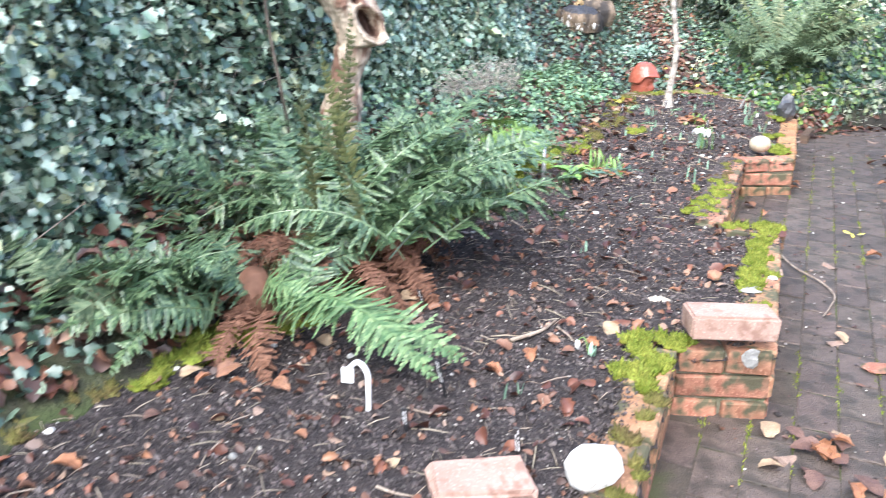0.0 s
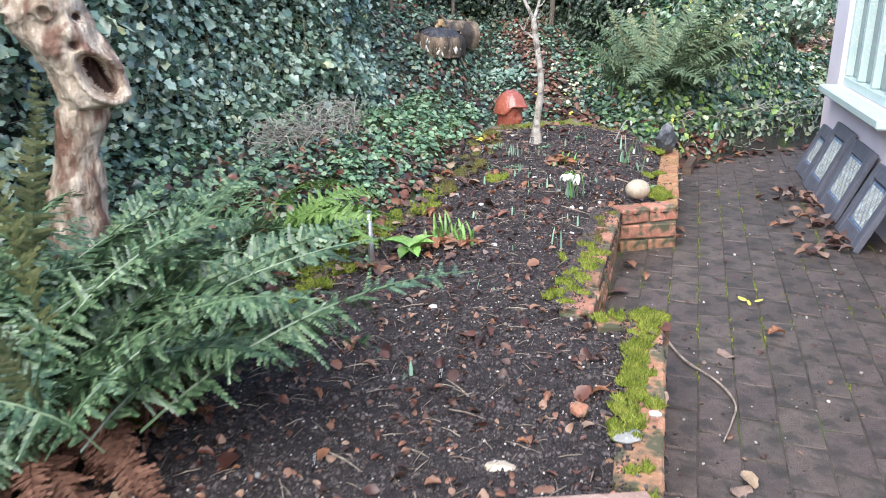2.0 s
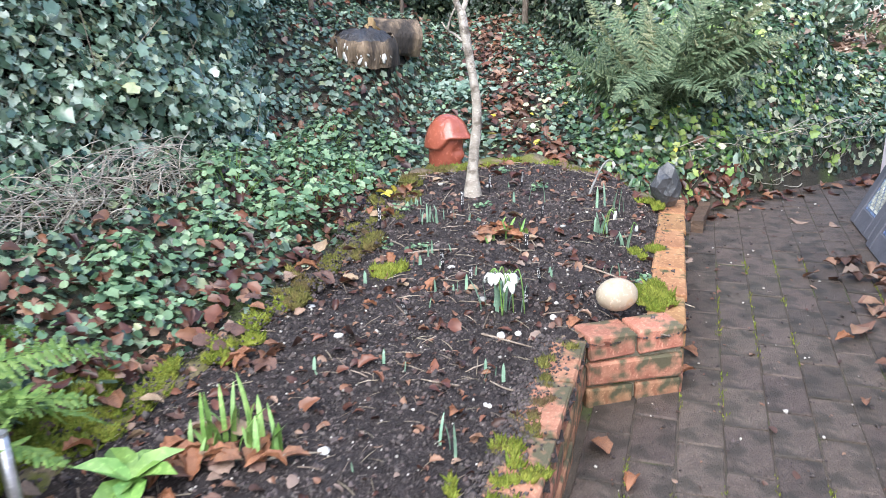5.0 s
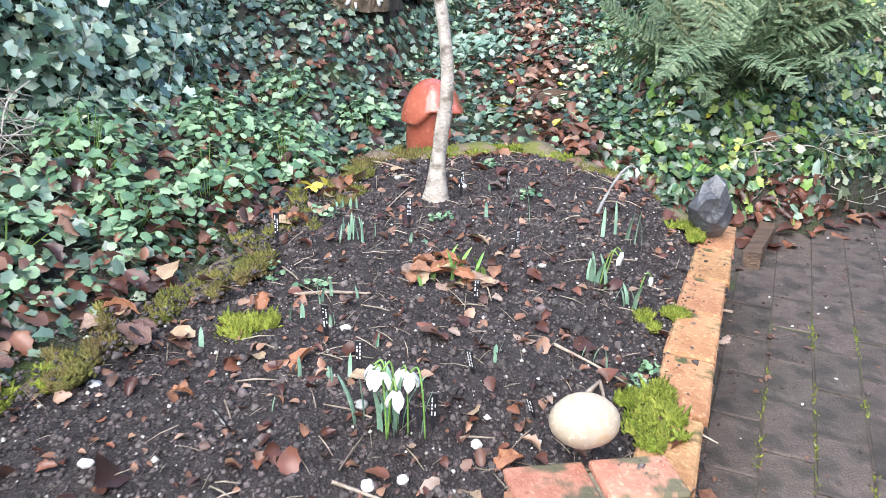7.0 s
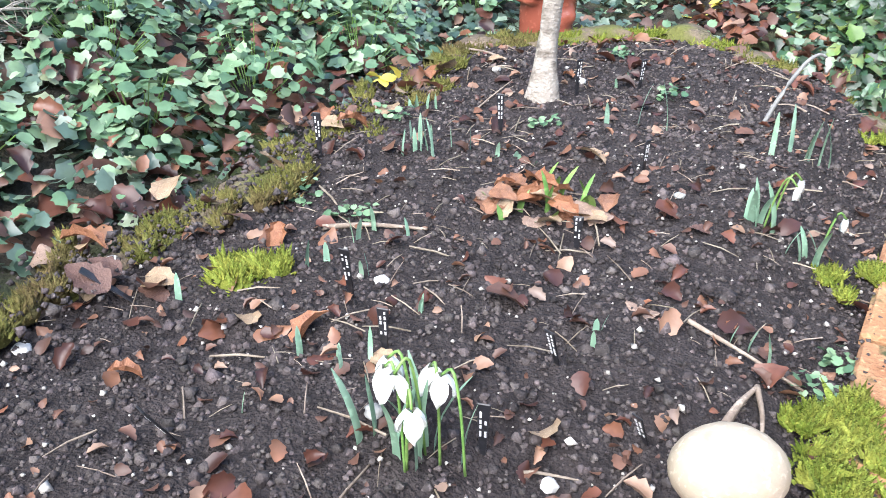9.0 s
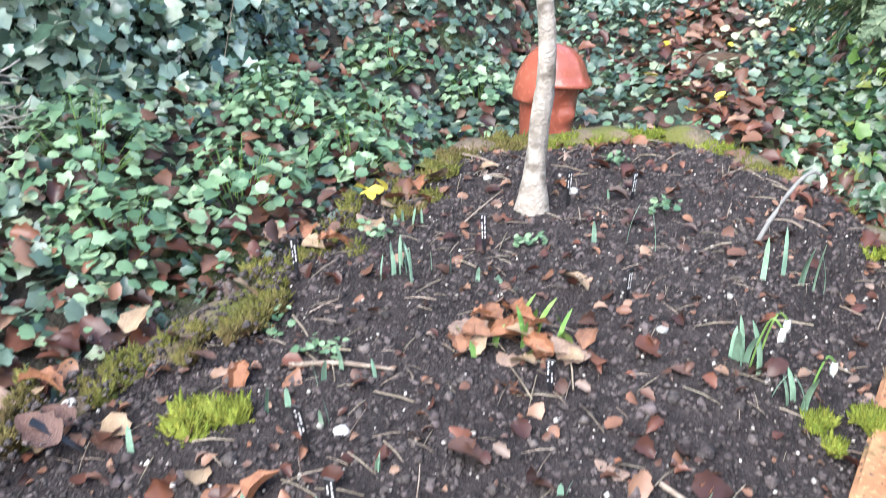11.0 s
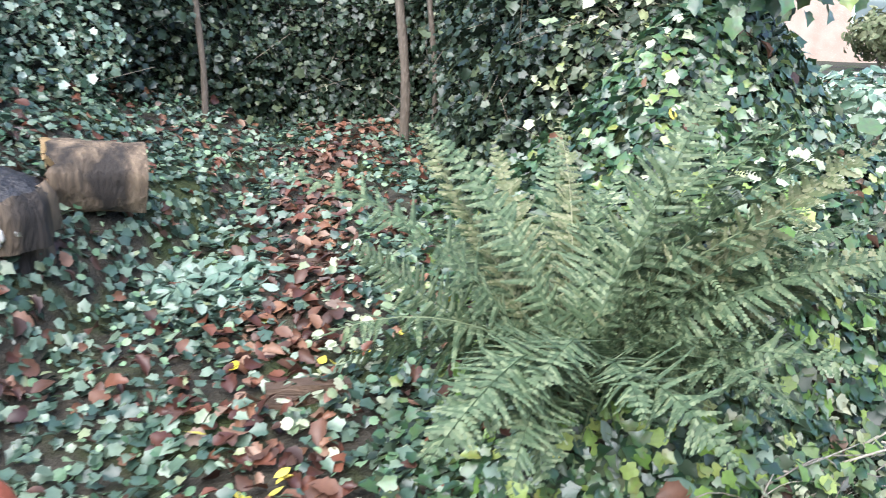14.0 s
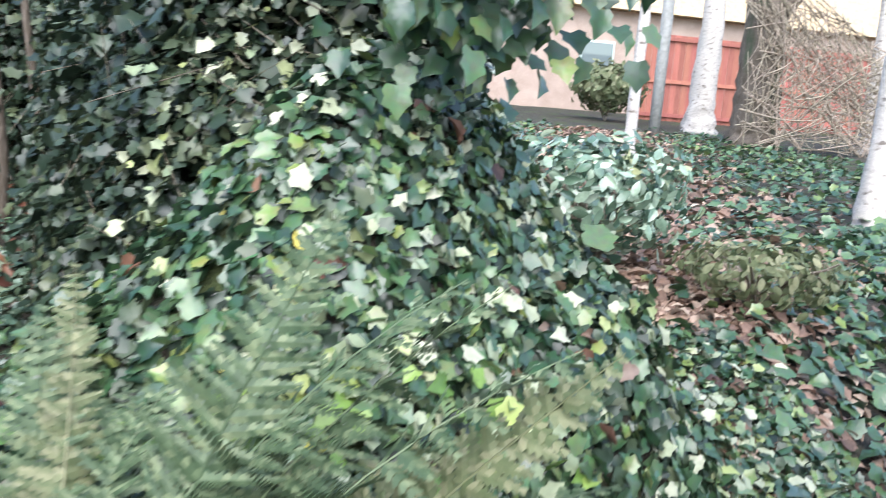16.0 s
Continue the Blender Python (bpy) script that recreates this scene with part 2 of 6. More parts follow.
M_LIME = leafy("young_ivy_leaf", [(0.0, (0.10, 0.2, 0.045)), (0.6, (0.2, 0.32, 0.07)), (1.0, (0.38, 0.45, 0.14))], 0.4)
M_DEAD = leafy("fallen_leaf_brown", [(0.0, (0.055, 0.03, 0.024)), (0.4, (0.12, 0.06, 0.042)), (0.7, (0.21, 0.10, 0.06)), (0.9, (0.30, 0.19, 0.13)), (1.0, (0.22, 0.17, 0.145))], 0.5)
# Fallen-leaf brown made paler, painting in the stronger light on the woodland floor.
M_DEAD_PALE = leafy("lit_woodland_leaf", [(0.0, (0.12, 0.075, 0.055)), (0.4, (0.24, 0.15, 0.11)), (0.8, (0.38, 0.26, 0.19)), (1.0, (0.46, 0.37, 0.29))], 0.6)
M_DEAD_DARK = leafy("wet_leaf_litter", [(0.0, (0.035, 0.015, 0.012)), (0.45, (0.09, 0.035, 0.025)), (0.8, (0.18, 0.07, 0.042)), (1.0, (0.27, 0.14, 0.08))], 0.4)
M_YELLOW = leafy("yellow_leaf", [(0.0, (0.6, 0.5, 0.05)), (1.0, (0.7, 0.62, 0.15))], 0.5)
M_FERN = leafy("fern_green", [(0.0, (0.024, 0.056, 0.026)), (0.5, (0.07, 0.125, 0.06)), (1.0, (0.17, 0.235, 0.12))], 0.38, 0.6, 0.12)
M_FERN_MID = leafy("fern_mid_green", [(0.0, (0.05, 0.11, 0.045)), (0.5, (0.10, 0.175, 0.075)), (1.0, (0.17, 0.25, 0.11))], 0.5, 0.4, 0.15)
M_FERN_PALE = leafy("fern_fading_tip", [(0.0, (0.10, 0.13, 0.06)), (0.6, (0.17, 0.19, 0.10)), (1.0, (0.27, 0.27, 0.16))], 0.6, 0.3, 0.2)
M_FERN_OLD = leafy("fern_olive", [(0.0, (0.06, 0.08, 0.03)), (1.0, (0.14, 0.14, 0.055))], 0.6, 0.3, 0.3)
M_FERN_BRIGHT = leafy("fern_bright", [(0.0, (0.085, 0.17, 0.04)), (1.0, (0.19, 0.29, 0.075))], 0.5, 0.4, 0.2)
M_FERN_GREY = leafy("fern_grey_green", [(0.0, (0.05, 0.085, 0.043)), (0.6, (0.102, 0.148, 0.078)), (1.0, (0.195, 0.235, 0.13))], 0.55, 0.35, 0.15)
M_FERN_DEAD = leafy("fern_dead", [(0.0, (0.09, 0.04, 0.026)), (1.0, (0.22, 0.115, 0.075))], 0.7, 0.2, 0.2)
M_GLASS = bpy.data.materials.new("window_glass")
M_GLASS.use_nodes = True
M_GLASS.node_tree.nodes["Principled BSDF"].inputs["Base Color"].default_value = (0.16, 0.2, 0.2, 1)
M_GLASS.node_tree.nodes["Principled BSDF"].inputs["Roughness"].default_value = 0.04
M_GLASS.node_tree.nodes["Principled BSDF"].inputs["Specular IOR Level"].default_value = 0.9

rng = np.random.default_rng(7)


# ---- mesh helpers ----
def link_mesh(name, verts, faces, material, parent=None, label="", smooth=False, mats=None, face_mats=None):
    me = bpy.data.meshes.new(name)
    me.from_pydata([tuple(v) for v in verts], [], [tuple(f) for f in faces])
    for m in (mats or [material]):
        me.materials.append(m)
    if face_mats is not None:
        me.polygons.foreach_set("material_index", np.asarray(face_mats, dtype=np.int32))
    if smooth:
        me.polygons.foreach_set("use_smooth", np.ones(len(me.polygons), dtype=bool))
    me.update()
    ob = new(name, me)
    if parent:
        ob.parent = parent
    if label:
        tagged(ob, label=label)
    return ob


def part(name, bm, material, parent=None, label="", smooth=False):
    me = bpy.data.meshes.new(name)
    bm.to_mesh(me)
    bm.free()
    me.materials.append(material)
    if smooth:
        me.polygons.foreach_set("use_smooth", np.ones(len(me.polygons), dtype=bool))
    ob = new(name, me)
    if parent:
        ob.parent = parent
    if label:
        tagged(ob, label=label)
    return ob


def thing(name, x, y, z, label, category, group="", turn=0.0, kind=""):
    ob = new(name)
    ob.matrix_basis = pose(x, y, z, 0, 0, turn)
    ob.empty_display_size = 0.05
    return tagged(ob, label, category, group, kind)


def box_bm(sx, sy, sz, bevel=0.004, at=(0, 0, 0), rough_edges=0.0, segments=1):
    bm = bmesh.new()
    bmesh.ops.create_cube(bm, size=1.0, matrix=Matrix.Translation(at) @ Matrix.Diagonal((sx, sy, sz, 1)))
    if bevel:
        bmesh.ops.bevel(bm, geom=list(bm.edges), offset=bevel, segments=segments, affect="EDGES")
    if rough_edges:
        for v in bm.verts:
            v.co += Vector(rng.uniform(-rough_edges, rough_edges, 3))
    return bm


def tube(points, radii, sides=8, wobble=0.0, closed=True):
    """Verts and faces of a tapered tube along points."""
    pts = [Vector(p) for p in points]
    vs, fs = [], []
    up = Vector((0.31, 0.17, 0.93)).normalized()
    for i, p in enumerate(pts):
        d = (pts[min(i + 1, len(pts) - 1)] - pts[max(i - 1, 0)]).normalized()
        a = d.cross(up if abs(d.dot(up)) < 0.95 else Vector((1, 0, 0))).normalized()
        b = d.cross(a)
        for k in range(sides):
            w = 2 * math.pi * k / sides
            r = radii[i] * (1 + wobble * noise.noise(p * 9 + Vector((math.cos(w), math.sin(w), 0)) * 1.5))
            vs.append(p + a * math.cos(w) * r + b * math.sin(w) * r)
    for i in range(len(pts) - 1):
        for k in range(sides):
            k2 = (k + 1) % sides
            fs.append((i * sides + k, i * sides + k2, (i + 1) * sides + k2, (i + 1) * sides + k))
    if closed:
        fs.append(tuple(range(sides))[::-1])
        fs.append(tuple((len(pts) - 1) * sides + k for k in range(sides)))
    return vs, fs


def smooth_path(points, n):
    """n points along a Catmull-Rom curve through points."""
    p = [Vector(v) for v in points]
    p = [2 * p[0] - p[1], *p, 2 * p[-1] - p[-2]]
    out = []
    for i in range(n):
        t = i / (n - 1) * (len(p) - 3)
        k = min(int(t), len(p) - 4)
        f = t - k
        a, b, c, d = p[k:k + 4]
        out.append(0.5 * ((2 * b) + (c - a) * f + (2 * a - 5 * b + 4 * c - d) * f * f + (3 * b - a - 3 * c + d) * f ** 3))
    return out


def scatter(name, protos, place, normal, spin, size, material, parent=None, pick=None, stretch=None):
    """One mesh of many transformed copies of small prototypes (verts, faces); y of a prototype runs along its length."""
    place, normal = np.asarray(place, float), np.asarray(normal, float)
    n = len(place)
    normal = normal / np.linalg.norm(normal, axis=1, keepdims=True)
    ref = np.where(np.abs(normal[:, 2:3]) < 0.9, np.array([[0, 0, 1.0]]), np.array([[0, 1.0, 0]]))
    a = np.cross(ref, normal)
    a /= np.linalg.norm(a, axis=1, keepdims=True)
    b = np.cross(normal, a)
    c, s = np.cos(spin)[:, None], np.sin(spin)[:, None]
    ax, ay = a * c + b * s, -a * s + b * c
    pick = rng.integers(0, len(protos), n) if pick is None else pick
    vv, ff, base = [], [], 0
    counts = []
    for k, (pv, pf) in enumerate(protos):
        idx = np.nonzero(pick == k)[0]
        if not len(idx):
            continue
        pv = np.asarray(pv, float)
        sz = size[idx][:, None, None]
        w = (pv[None, :, 0:1] * ax[idx][:, None] + pv[None, :, 1:2] * ay[idx][:, None] + pv[None, :, 2:3] * normal[idx][:, None]) * sz + place[idx][:, None]
        vv.append(w.reshape(-1, 3))
        m = len(pv)
        for f in pf:
            fa = np.asarray(f)[None] + (base + np.arange(len(idx)) * m)[:, None]
            ff.append(fa)
        base += len(idx) * m
    verts = np.concatenate(vv)
    me = bpy.data.meshes.new(name)
    total = sum(f.shape[0] for f in ff)
    loops = np.concatenate([f.reshape(-1) for f in ff])
    lens = np.concatenate([np.full(f.shape[0], f.shape[1]) for f in ff])
    me.vertices.add(len(verts)), me.loops.add(len(loops)), me.polygons.add(total)
    me.vertices.foreach_set("co", verts.reshape(-1).astype(np.float32))
    me.loops.foreach_set("vertex_index", loops.astype(np.int32))
    me.polygons.foreach_set("loop_start", np.concatenate([[0], np.cumsum(lens)[:-1]]).astype(np.int32))
    me.materials.append(material)
    me.update(calc_edges=True)
    ob = new(name, me)
    if parent:
        ob.parent = parent
    return ob


def fan_leaf(outline, fold=0.25, droop=0.2):
    """A leaf as a fan round its middle, folded along the rib and drooping to the tip."""
    v = [(0, 0.35, 0)]
    for x, y in outline:
        v.append((x, y, fold * abs(x) - droop * max(0, y - 0.35) ** 2))
    n = len(outline)
    return v, [(0, 1 + i, 1 + (i + 1) % n) for i in range(n)]


IVY = [fan_leaf([(0, 0), (0.3, -0.06), (0.44, 0.14), (0.37, 0.3), (0.46, 0.55), (0.25, 0.66), (0, 1), (-0.25, 0.68), (-0.45, 0.53), (-0.36, 0.3), (-0.42, 0.14), (-0.28, -0.08)], f, d) for f, d in ((0.25, 0.3), (-0.15, 0.15), (0.4, 0.5))]
IVY_SMALL = [fan_leaf([(0, 0), (0.42, 0.08), (0.3, 0.32), (0.47, 0.6), (0, 1), (-0.45, 0.56), (-0.29, 0.33), (-0.43, 0.1)], f, d) for f, d in ((0.3, 0.3), (-0.2, 0.2), (0.5, 0.6), (0.1, -0.3))]
OVAL = [fan_leaf([(0, 0), (0.17, 0.12), (0.27, 0.4), (0.2, 0.72), (0, 1), (-0.2, 0.72), (-0.27, 0.4), (-0.17, 0.12)], f, d) for f, d in ((0.5, 0.4), (0.15, -0.4), (-0.4, 0.5))]
ROUND = [fan_leaf([(0, 0), (0.3, 0.1), (0.42, 0.4), (0.26, 0.72), (0.1, 0.7), (0, 0.85), (-0.12, 0.7), (-0.3, 0.72), (-0.42, 0.4), (-0.28, 0.1)], f, d) for f, d in ((0.3, 0.2), (-0.2, 0.3))]


def curled_leaf(curl, twist, ragged):
    """A fallen leaf, cupped and ragged, 1 long."""
    v, f = [], []
    n = 8
    for i in range(n + 1):
        t = i / n
        w = 0.37 * math.sin(math.pi * (0.02 + 0.96 * t ** 0.8)) ** 0.72 * (1 + (0.07 + ragged) * math.sin(21 * t + curl * 9))
        for k in (-1, -0.45, 0.45, 1):
            x = w * k
            v.append((x * math.cos(0.6 * curl * abs(k)), t - 0.5, 0.05 + abs(k) ** 2 * 0.45 * curl * w + 0.6 * twist * x * (t - 0.5) + 0.12 * curl * math.sin(3.1 * t)))
    for i in range(n):
        for k in range(3):
            a = i * 4 + k
            f.append((a, a + 1, a + 5, a + 4))
    return v, f


FALLEN = [curled_leaf(*a) for a in ((0.9, 0.8, 0.12), (0.4, -0.9, 0.08), (1.3, 0.3, 0.18), (0.6, 1.3, 0.05), (-0.7, 0.5, 0.1))]
TUFT = [([(0.22, 0, 0), (-0.11, 0.19, 0), (-0.11, -0.19, 0), (0.1, 0.08, 1)], [(0, 1, 3), (1, 2, 3), (2, 0, 3)])]


def crumb(seed):
    bm = bmesh.new()
    bmesh.ops.create_icosphere(bm, subdivisions=1, radius=0.5)
    for i, v in enumerate(bm.verts):
        v.co *= 0.6 + 0.8 * noise.random()
        v.co.z *= 0.7
    r = [tuple(v.co) for v in bm.verts], [tuple(q.index for q in f.verts) for f in bm.faces]
    bm.free()
    return r


CRUMB = [crumb(s) for s in (1, 2, 3)]


def chip(seed):
    r = random.Random(seed)
    v = [Vector(d) * 0.5 * r.uniform(0.55, 1.25) for d in ((1, 0, 0), (0, 1, 0), (-1, 0, 0), (0, -1, 0), (0, 0, 0.8), (0, 0, -0.8))]
    return [tuple(q) for q in v], [(0, 1, 4), (1, 2, 4), (2, 3, 4), (3, 0, 4), (1, 0, 5), (2, 1, 5), (3, 2, 5), (0, 3, 5)]


CHIP = [chip(s) for s in range(5)]
STRAW = [([(-0.02, -0.5, 0), (0.02, -0.5, 0), (0.025, 0, 0.05), (0.01, 0.5, 0.01), (-0.01, 0.5, 0.01), (-0.015, 0, 0.05), (0, -0.5, 0.03), (0, 0, 0.085), (0, 0.5, 0.03)], [(0, 1, 2, 5), (5, 2, 3, 4), (1, 6, 7, 2), (2, 7, 8, 3), (6, 0, 5, 7), (7, 5, 4, 8)])]


VINE = [([(x * 0.22, y, z * 0.22) for x, y, z in STRAW[0][0]], STRAW[0][1])]


# ---- the lie of the land ----
def smooth(a, b, v):
    t = min(1.0, max(0.0, (v - a) / (b - a)))
    return t * t * (3 - 2 * t)


def bed_left(y):
    return -0.42 + 0.307 * (y - 0.8) + 0.09 * smooth(2.6, 3.6, y) - 0.10 * smooth(4.6, 5.4, y)


def beyond_edge(x, y):
    """Metres behind the front edge of the ivy bank."""
    return -(x - 2.2) * 0.533 + (y - 5.95) * 0.846


def land(x, y):
    edge = bed_left(y) * (1 - smooth(5.45, 5.9, y)) + (0.75 + 0.25 * (y - 5.8)) * smooth(5.45, 5.9, y)
    s = edge - x
    left = -0.06
    if s > -0.06:
        left = -0.06 + 0.24 * smooth(-0.06, 0.02, s) + 0.33 * max(0, min(s, 0.95)) + 0.25 * smooth(0.7, 1.6, s) + 0.32 * smooth(5.9, 6.9, y) * smooth(-0.05, 0.45, s)
    rise = -0.06
    if y > 5.45 and x < 2.6:
        rise = -0.06 + 0.2 * smooth(5.5, 5.72, y - 0.6 * max(0, min(x, 2.2) - 1.42)) + 0.175 * max(0, y - 5.8)
    n = beyond_edge(x, y)
    crest = 1.30 - 0.85 * smooth(2.75, 3.75, x - 0.1 * (y - 7))
    bank = -0.06
    if n > -0.02:
        b = 0.22 * smooth(-0.02, 0.08, n) + 0.60 * smooth(0.05, 0.6, n) + (crest - 0.76) * smooth(0.5, 1.05, n)
        b = b if crest > 0.76 else 0.22 * smooth(-0.02, 0.08, n) + (crest - 0.16) * smooth(0.05, 0.9, n)
        w = smooth(1.72, 2.1, x - 0.0 * y)
        b *= 0.55 + 0.45 * smooth(2.05, 2.75, x)
        far = 0.45 + 0.044 * max(0, y - 8)
        over = smooth(3.0, 3.9, x) * smooth(0.9, 2.0, n)
        b = b * (1 - over) + far * over
        bank = -0.06 + (b + 0.06) * w
    z = max(left, rise, bank)
    if z > 0:
        z += 0.035 * noise.noise(Vector((x * 2.2, y * 2.2, 0.3))) + 0.015 * noise.noise(Vector((x * 7, y * 7, 1)))
    return z


def land_normal(x, y, e=0.03):
    return Vector(((land(x - e, y) - land(x + e, y)) / (2 * e), (land(x, y - e) - land(x, y + e)) / (2 * e), 1)).normalized()


def build_ground():
    xs = np.concatenate([[-90, -40, -15, -6], np.arange(-3.0, 5.0, 0.06), np.arange(5, 16, 0.5), [20, 40, 90]])
    ys = np.concatenate([[-90, -40, -12, -5], np.arange(-3.0, 9.8, 0.06), np.arange(9.8, 26, 0.5), [30, 50, 90]])
    vs = [(x, y, land(max(-4, min(x, 16)), max(-4, min(y, 27)))) for y in ys for x in xs]
    w = len(xs)
    fs = [(j * w + i, j * w + i + 1, (j + 1) * w + i + 1, (j + 1) * w + i) for j in range(len(ys) - 1) for i in range(w - 1)]
    tagged(link_mesh("ground", vs, fs, M_EARTH, smooth=True), "damp brown earth bank with leaf mould and moss", "ground", kind="structure")


build_ground()

# raised bed: outer outline, walked from the near end up the paving side, round the back and down the left edge
WALL_RUNS = [((0.70, 0.30), (0.95, 1.50), 0.225), ((0.95, 1.50), (1.21, 1.53), 0.125), ((1.21, 1.53), (1.47, 2.75), 0.225), ((1.47, 2.75), (1.24, 2.74), 0.11),
             ((1.24, 2.74), (1.54, 3.97), 0.225), ((1.54, 3.97), (1.82, 4.06), 0.14), ((1.82, 4.06), (2.13, 5.42), 0.225)]
BACK_EDGE = [(2.05, 5.40), (1.87, 5.45), (1.73, 5.56), (1.60, 5.67), (1.46, 5.77), (1.30, 5.70), (1.15, 5.61), (1.0, 5.50), (0.95, 5.30)]
LEFT_EDGE = [(0.95, 5.30), (0.90, 5.0), (0.86, 4.75), (0.80, 4.42), (0.70, 4.08), (0.55, 3.65), (0.37, 3.12), (0.12, 2.40), (-0.05, 1.90), (-0.14, 1.49), (-0.30, 1.26), (-0.43, 1.04), (-0.55, 0.72), (-0.62, 0.25)]
BED = [r[0] for r in WALL_RUNS] + [(2.13, 5.42)] + BACK_EDGE + LEFT_EDGE[1:]


def inside(x, y, poly):
    c, j = False, len(poly) - 1
    for i in range(len(poly)):
        (xi, yi), (xj, yj) = poly[i], poly[j]
        if (yi > y) != (yj > y) and x < (xj - xi) * (y - yi) / (yj - yi) + xi:
            c = not c
        j = i
    return c


def seg_distance(x, y, a, b):
    dx, dy = b[0] - a[0], b[1] - a[1]
    t = max(0.0, min(1.0, ((x - a[0]) * dx + (y - a[1]) * dy) / (dx * dx + dy * dy)))
    return math.hypot(x - a[0] - t * dx, y - a[1] - t * dy)


def soil_top(x, y):
    base = 0.178 + 0.032 * max(0, min(y, 5.4) - 2.4) + 0.016 * smooth(4.5, 5.1, y)
    v = Vector((x, y, 0))
    near = min(seg_distance(x, y, a, b) for a, b, _ in WALL_RUNS)
    base += (0.18 - base) * (1 - smooth(0.10, 0.34, near))
    return base + 0.018 * noise.noise(v * 3) + 0.012 * noise.noise(v * 11) + 0.006 * noise.noise(v * 37)


def build_soil():
    step = 0.022
    cells, vid, vs = [], {}, []

    def vert(i, j):
        if (i, j) not in vid:
            x, y = -0.7 + i * step, 0.25 + j * step
            vid[(i, j)] = len(vs)
            vs.append((x, y, soil_top(x, y)))
        return vid[(i, j)]
    for i in range(int(2.95 / step)):
        for j in range(int(5.75 / step)):
            x, y = -0.7 + (i + 0.5) * step, 0.25 + (j + 0.5) * step
            if inside(x, y, BED):
                cells.append((vert(i, j), vert(i + 1, j), vert(i + 1, j + 1), vert(i, j + 1)))
    tagged(link_mesh("bed_soil", vs, cells, M_SOIL, smooth=True), "dark crumbly compost in the raised bed", "soil", kind="structure")


build_soil()


def edge_spots(n, lo=(-0.6, 0.3), hi=(2.1, 5.85)):
    out = []
    while len(out) < n:
        x, y = rng.uniform(lo[0], hi[0]), rng.uniform(lo[1], hi[1])
        if inside(x, y, BED):
            out.append((x, y))
    return np.array(out)


def on_soil(n, **k):
    p = edge_spots(n, **k)
    return np.array([(x, y, soil_top(x, y)) for x, y in p])


def tilted(n, amount):
    v = rng.normal(0, amount, (n, 3))
    v[:, 2] = 1
    return v


def stuff(ob, label, category):
    return tagged(ob, label, category, kind="stuff")


p = on_soil(70000)
stuff(scatter("soil_crumbs", CHIP, p, tilted(len(p), 0.4), rng.uniform(0, 6.3, len(p)), rng.gamma(1.5, 0.0034, len(p)) + 0.004, M_CLOD), "crumbs and clods of dark soil on the bed", "soil crumbs")
p = on_soil(2200)
stuff(scatter("pale_grit", CHIP, p + (0, 0, 0.003), tilted(len(p), 0.4), rng.uniform(0, 6.3, len(p)), rng.gamma(1.8, 0.0019, len(p)) + 0.0028, M_GRIT), "pale grit and chalk specks on the soil", "grit")
p = on_soil(1500)
stuff(scatter("dry_straws", STRAW, p + (0, 0, 0.005), tilted(len(p), 0.2), rng.uniform(0, 6.3, len(p)), rng.gamma(2.4, 0.012, len(p)) + 0.012, M_TWIG), "short dry straws and twig bits on the soil", "twigs")
p = on_soil(2600)
stuff(scatter("leaf_scraps", FALLEN, p + (0, 0, 0.004), tilted(len(p), 0.5), rng.uniform(0, 6.3, len(p)), rng.gamma(2.2, 0.0055, len(p)) + 0.006, M_DEAD), "crumbled brown leaf scraps on the soil", "leaf scraps")
p = on_soil(700)
stuff(scatter("dark_leaf_scraps", FALLEN, p + (0, 0, 0.005), tilted(len(p), 0.5), rng.uniform(0, 6.3, len(p)), rng.gamma(2.5, 0.008, len(p)) + 0.01, M_DEAD_DARK), "dark wet leaf scraps on the soil", "leaf scraps")

# ---- brick wall round the bed ----
def tube_strip(points, width, z0, z1, inward):
    """A wall core as one closed strip along points, its outer face on the points."""
    vs, fs = [], []
    for (x, y), (nx, ny) in zip(points, inward):
        vs += [(x, y, z0), (x, y, z1), (x + nx * width, y + ny * width, z1), (x + nx * width, y + ny * width, z0)]
    for i in range(len(points) - 1):
        for k in range(4):
            fs.append((i * 4 + k, i * 4 + (k + 1) % 4, i * 4 + 4 + (k + 1) % 4, i * 4 + 4 + k))
    fs += [(0, 1, 2, 3), tuple(len(vs) - 4 + k for k in (3, 2, 1, 0))]
    return vs, fs


def brick_mesh(name, length, material, wear, seed):
    random.seed(seed)
    bm = box_bm(length, 0.105, 0.065, 0.005)
    for v in bm.verts:
        v.co += Vector((random.uniform(-wear, wear), random.uniform(-wear, wear), random.uniform(-wear, wear)))
    me = bpy.data.meshes.new(name)
    bm.to_mesh(me)
    bm.free()
    me.materials.append(material)
    return me


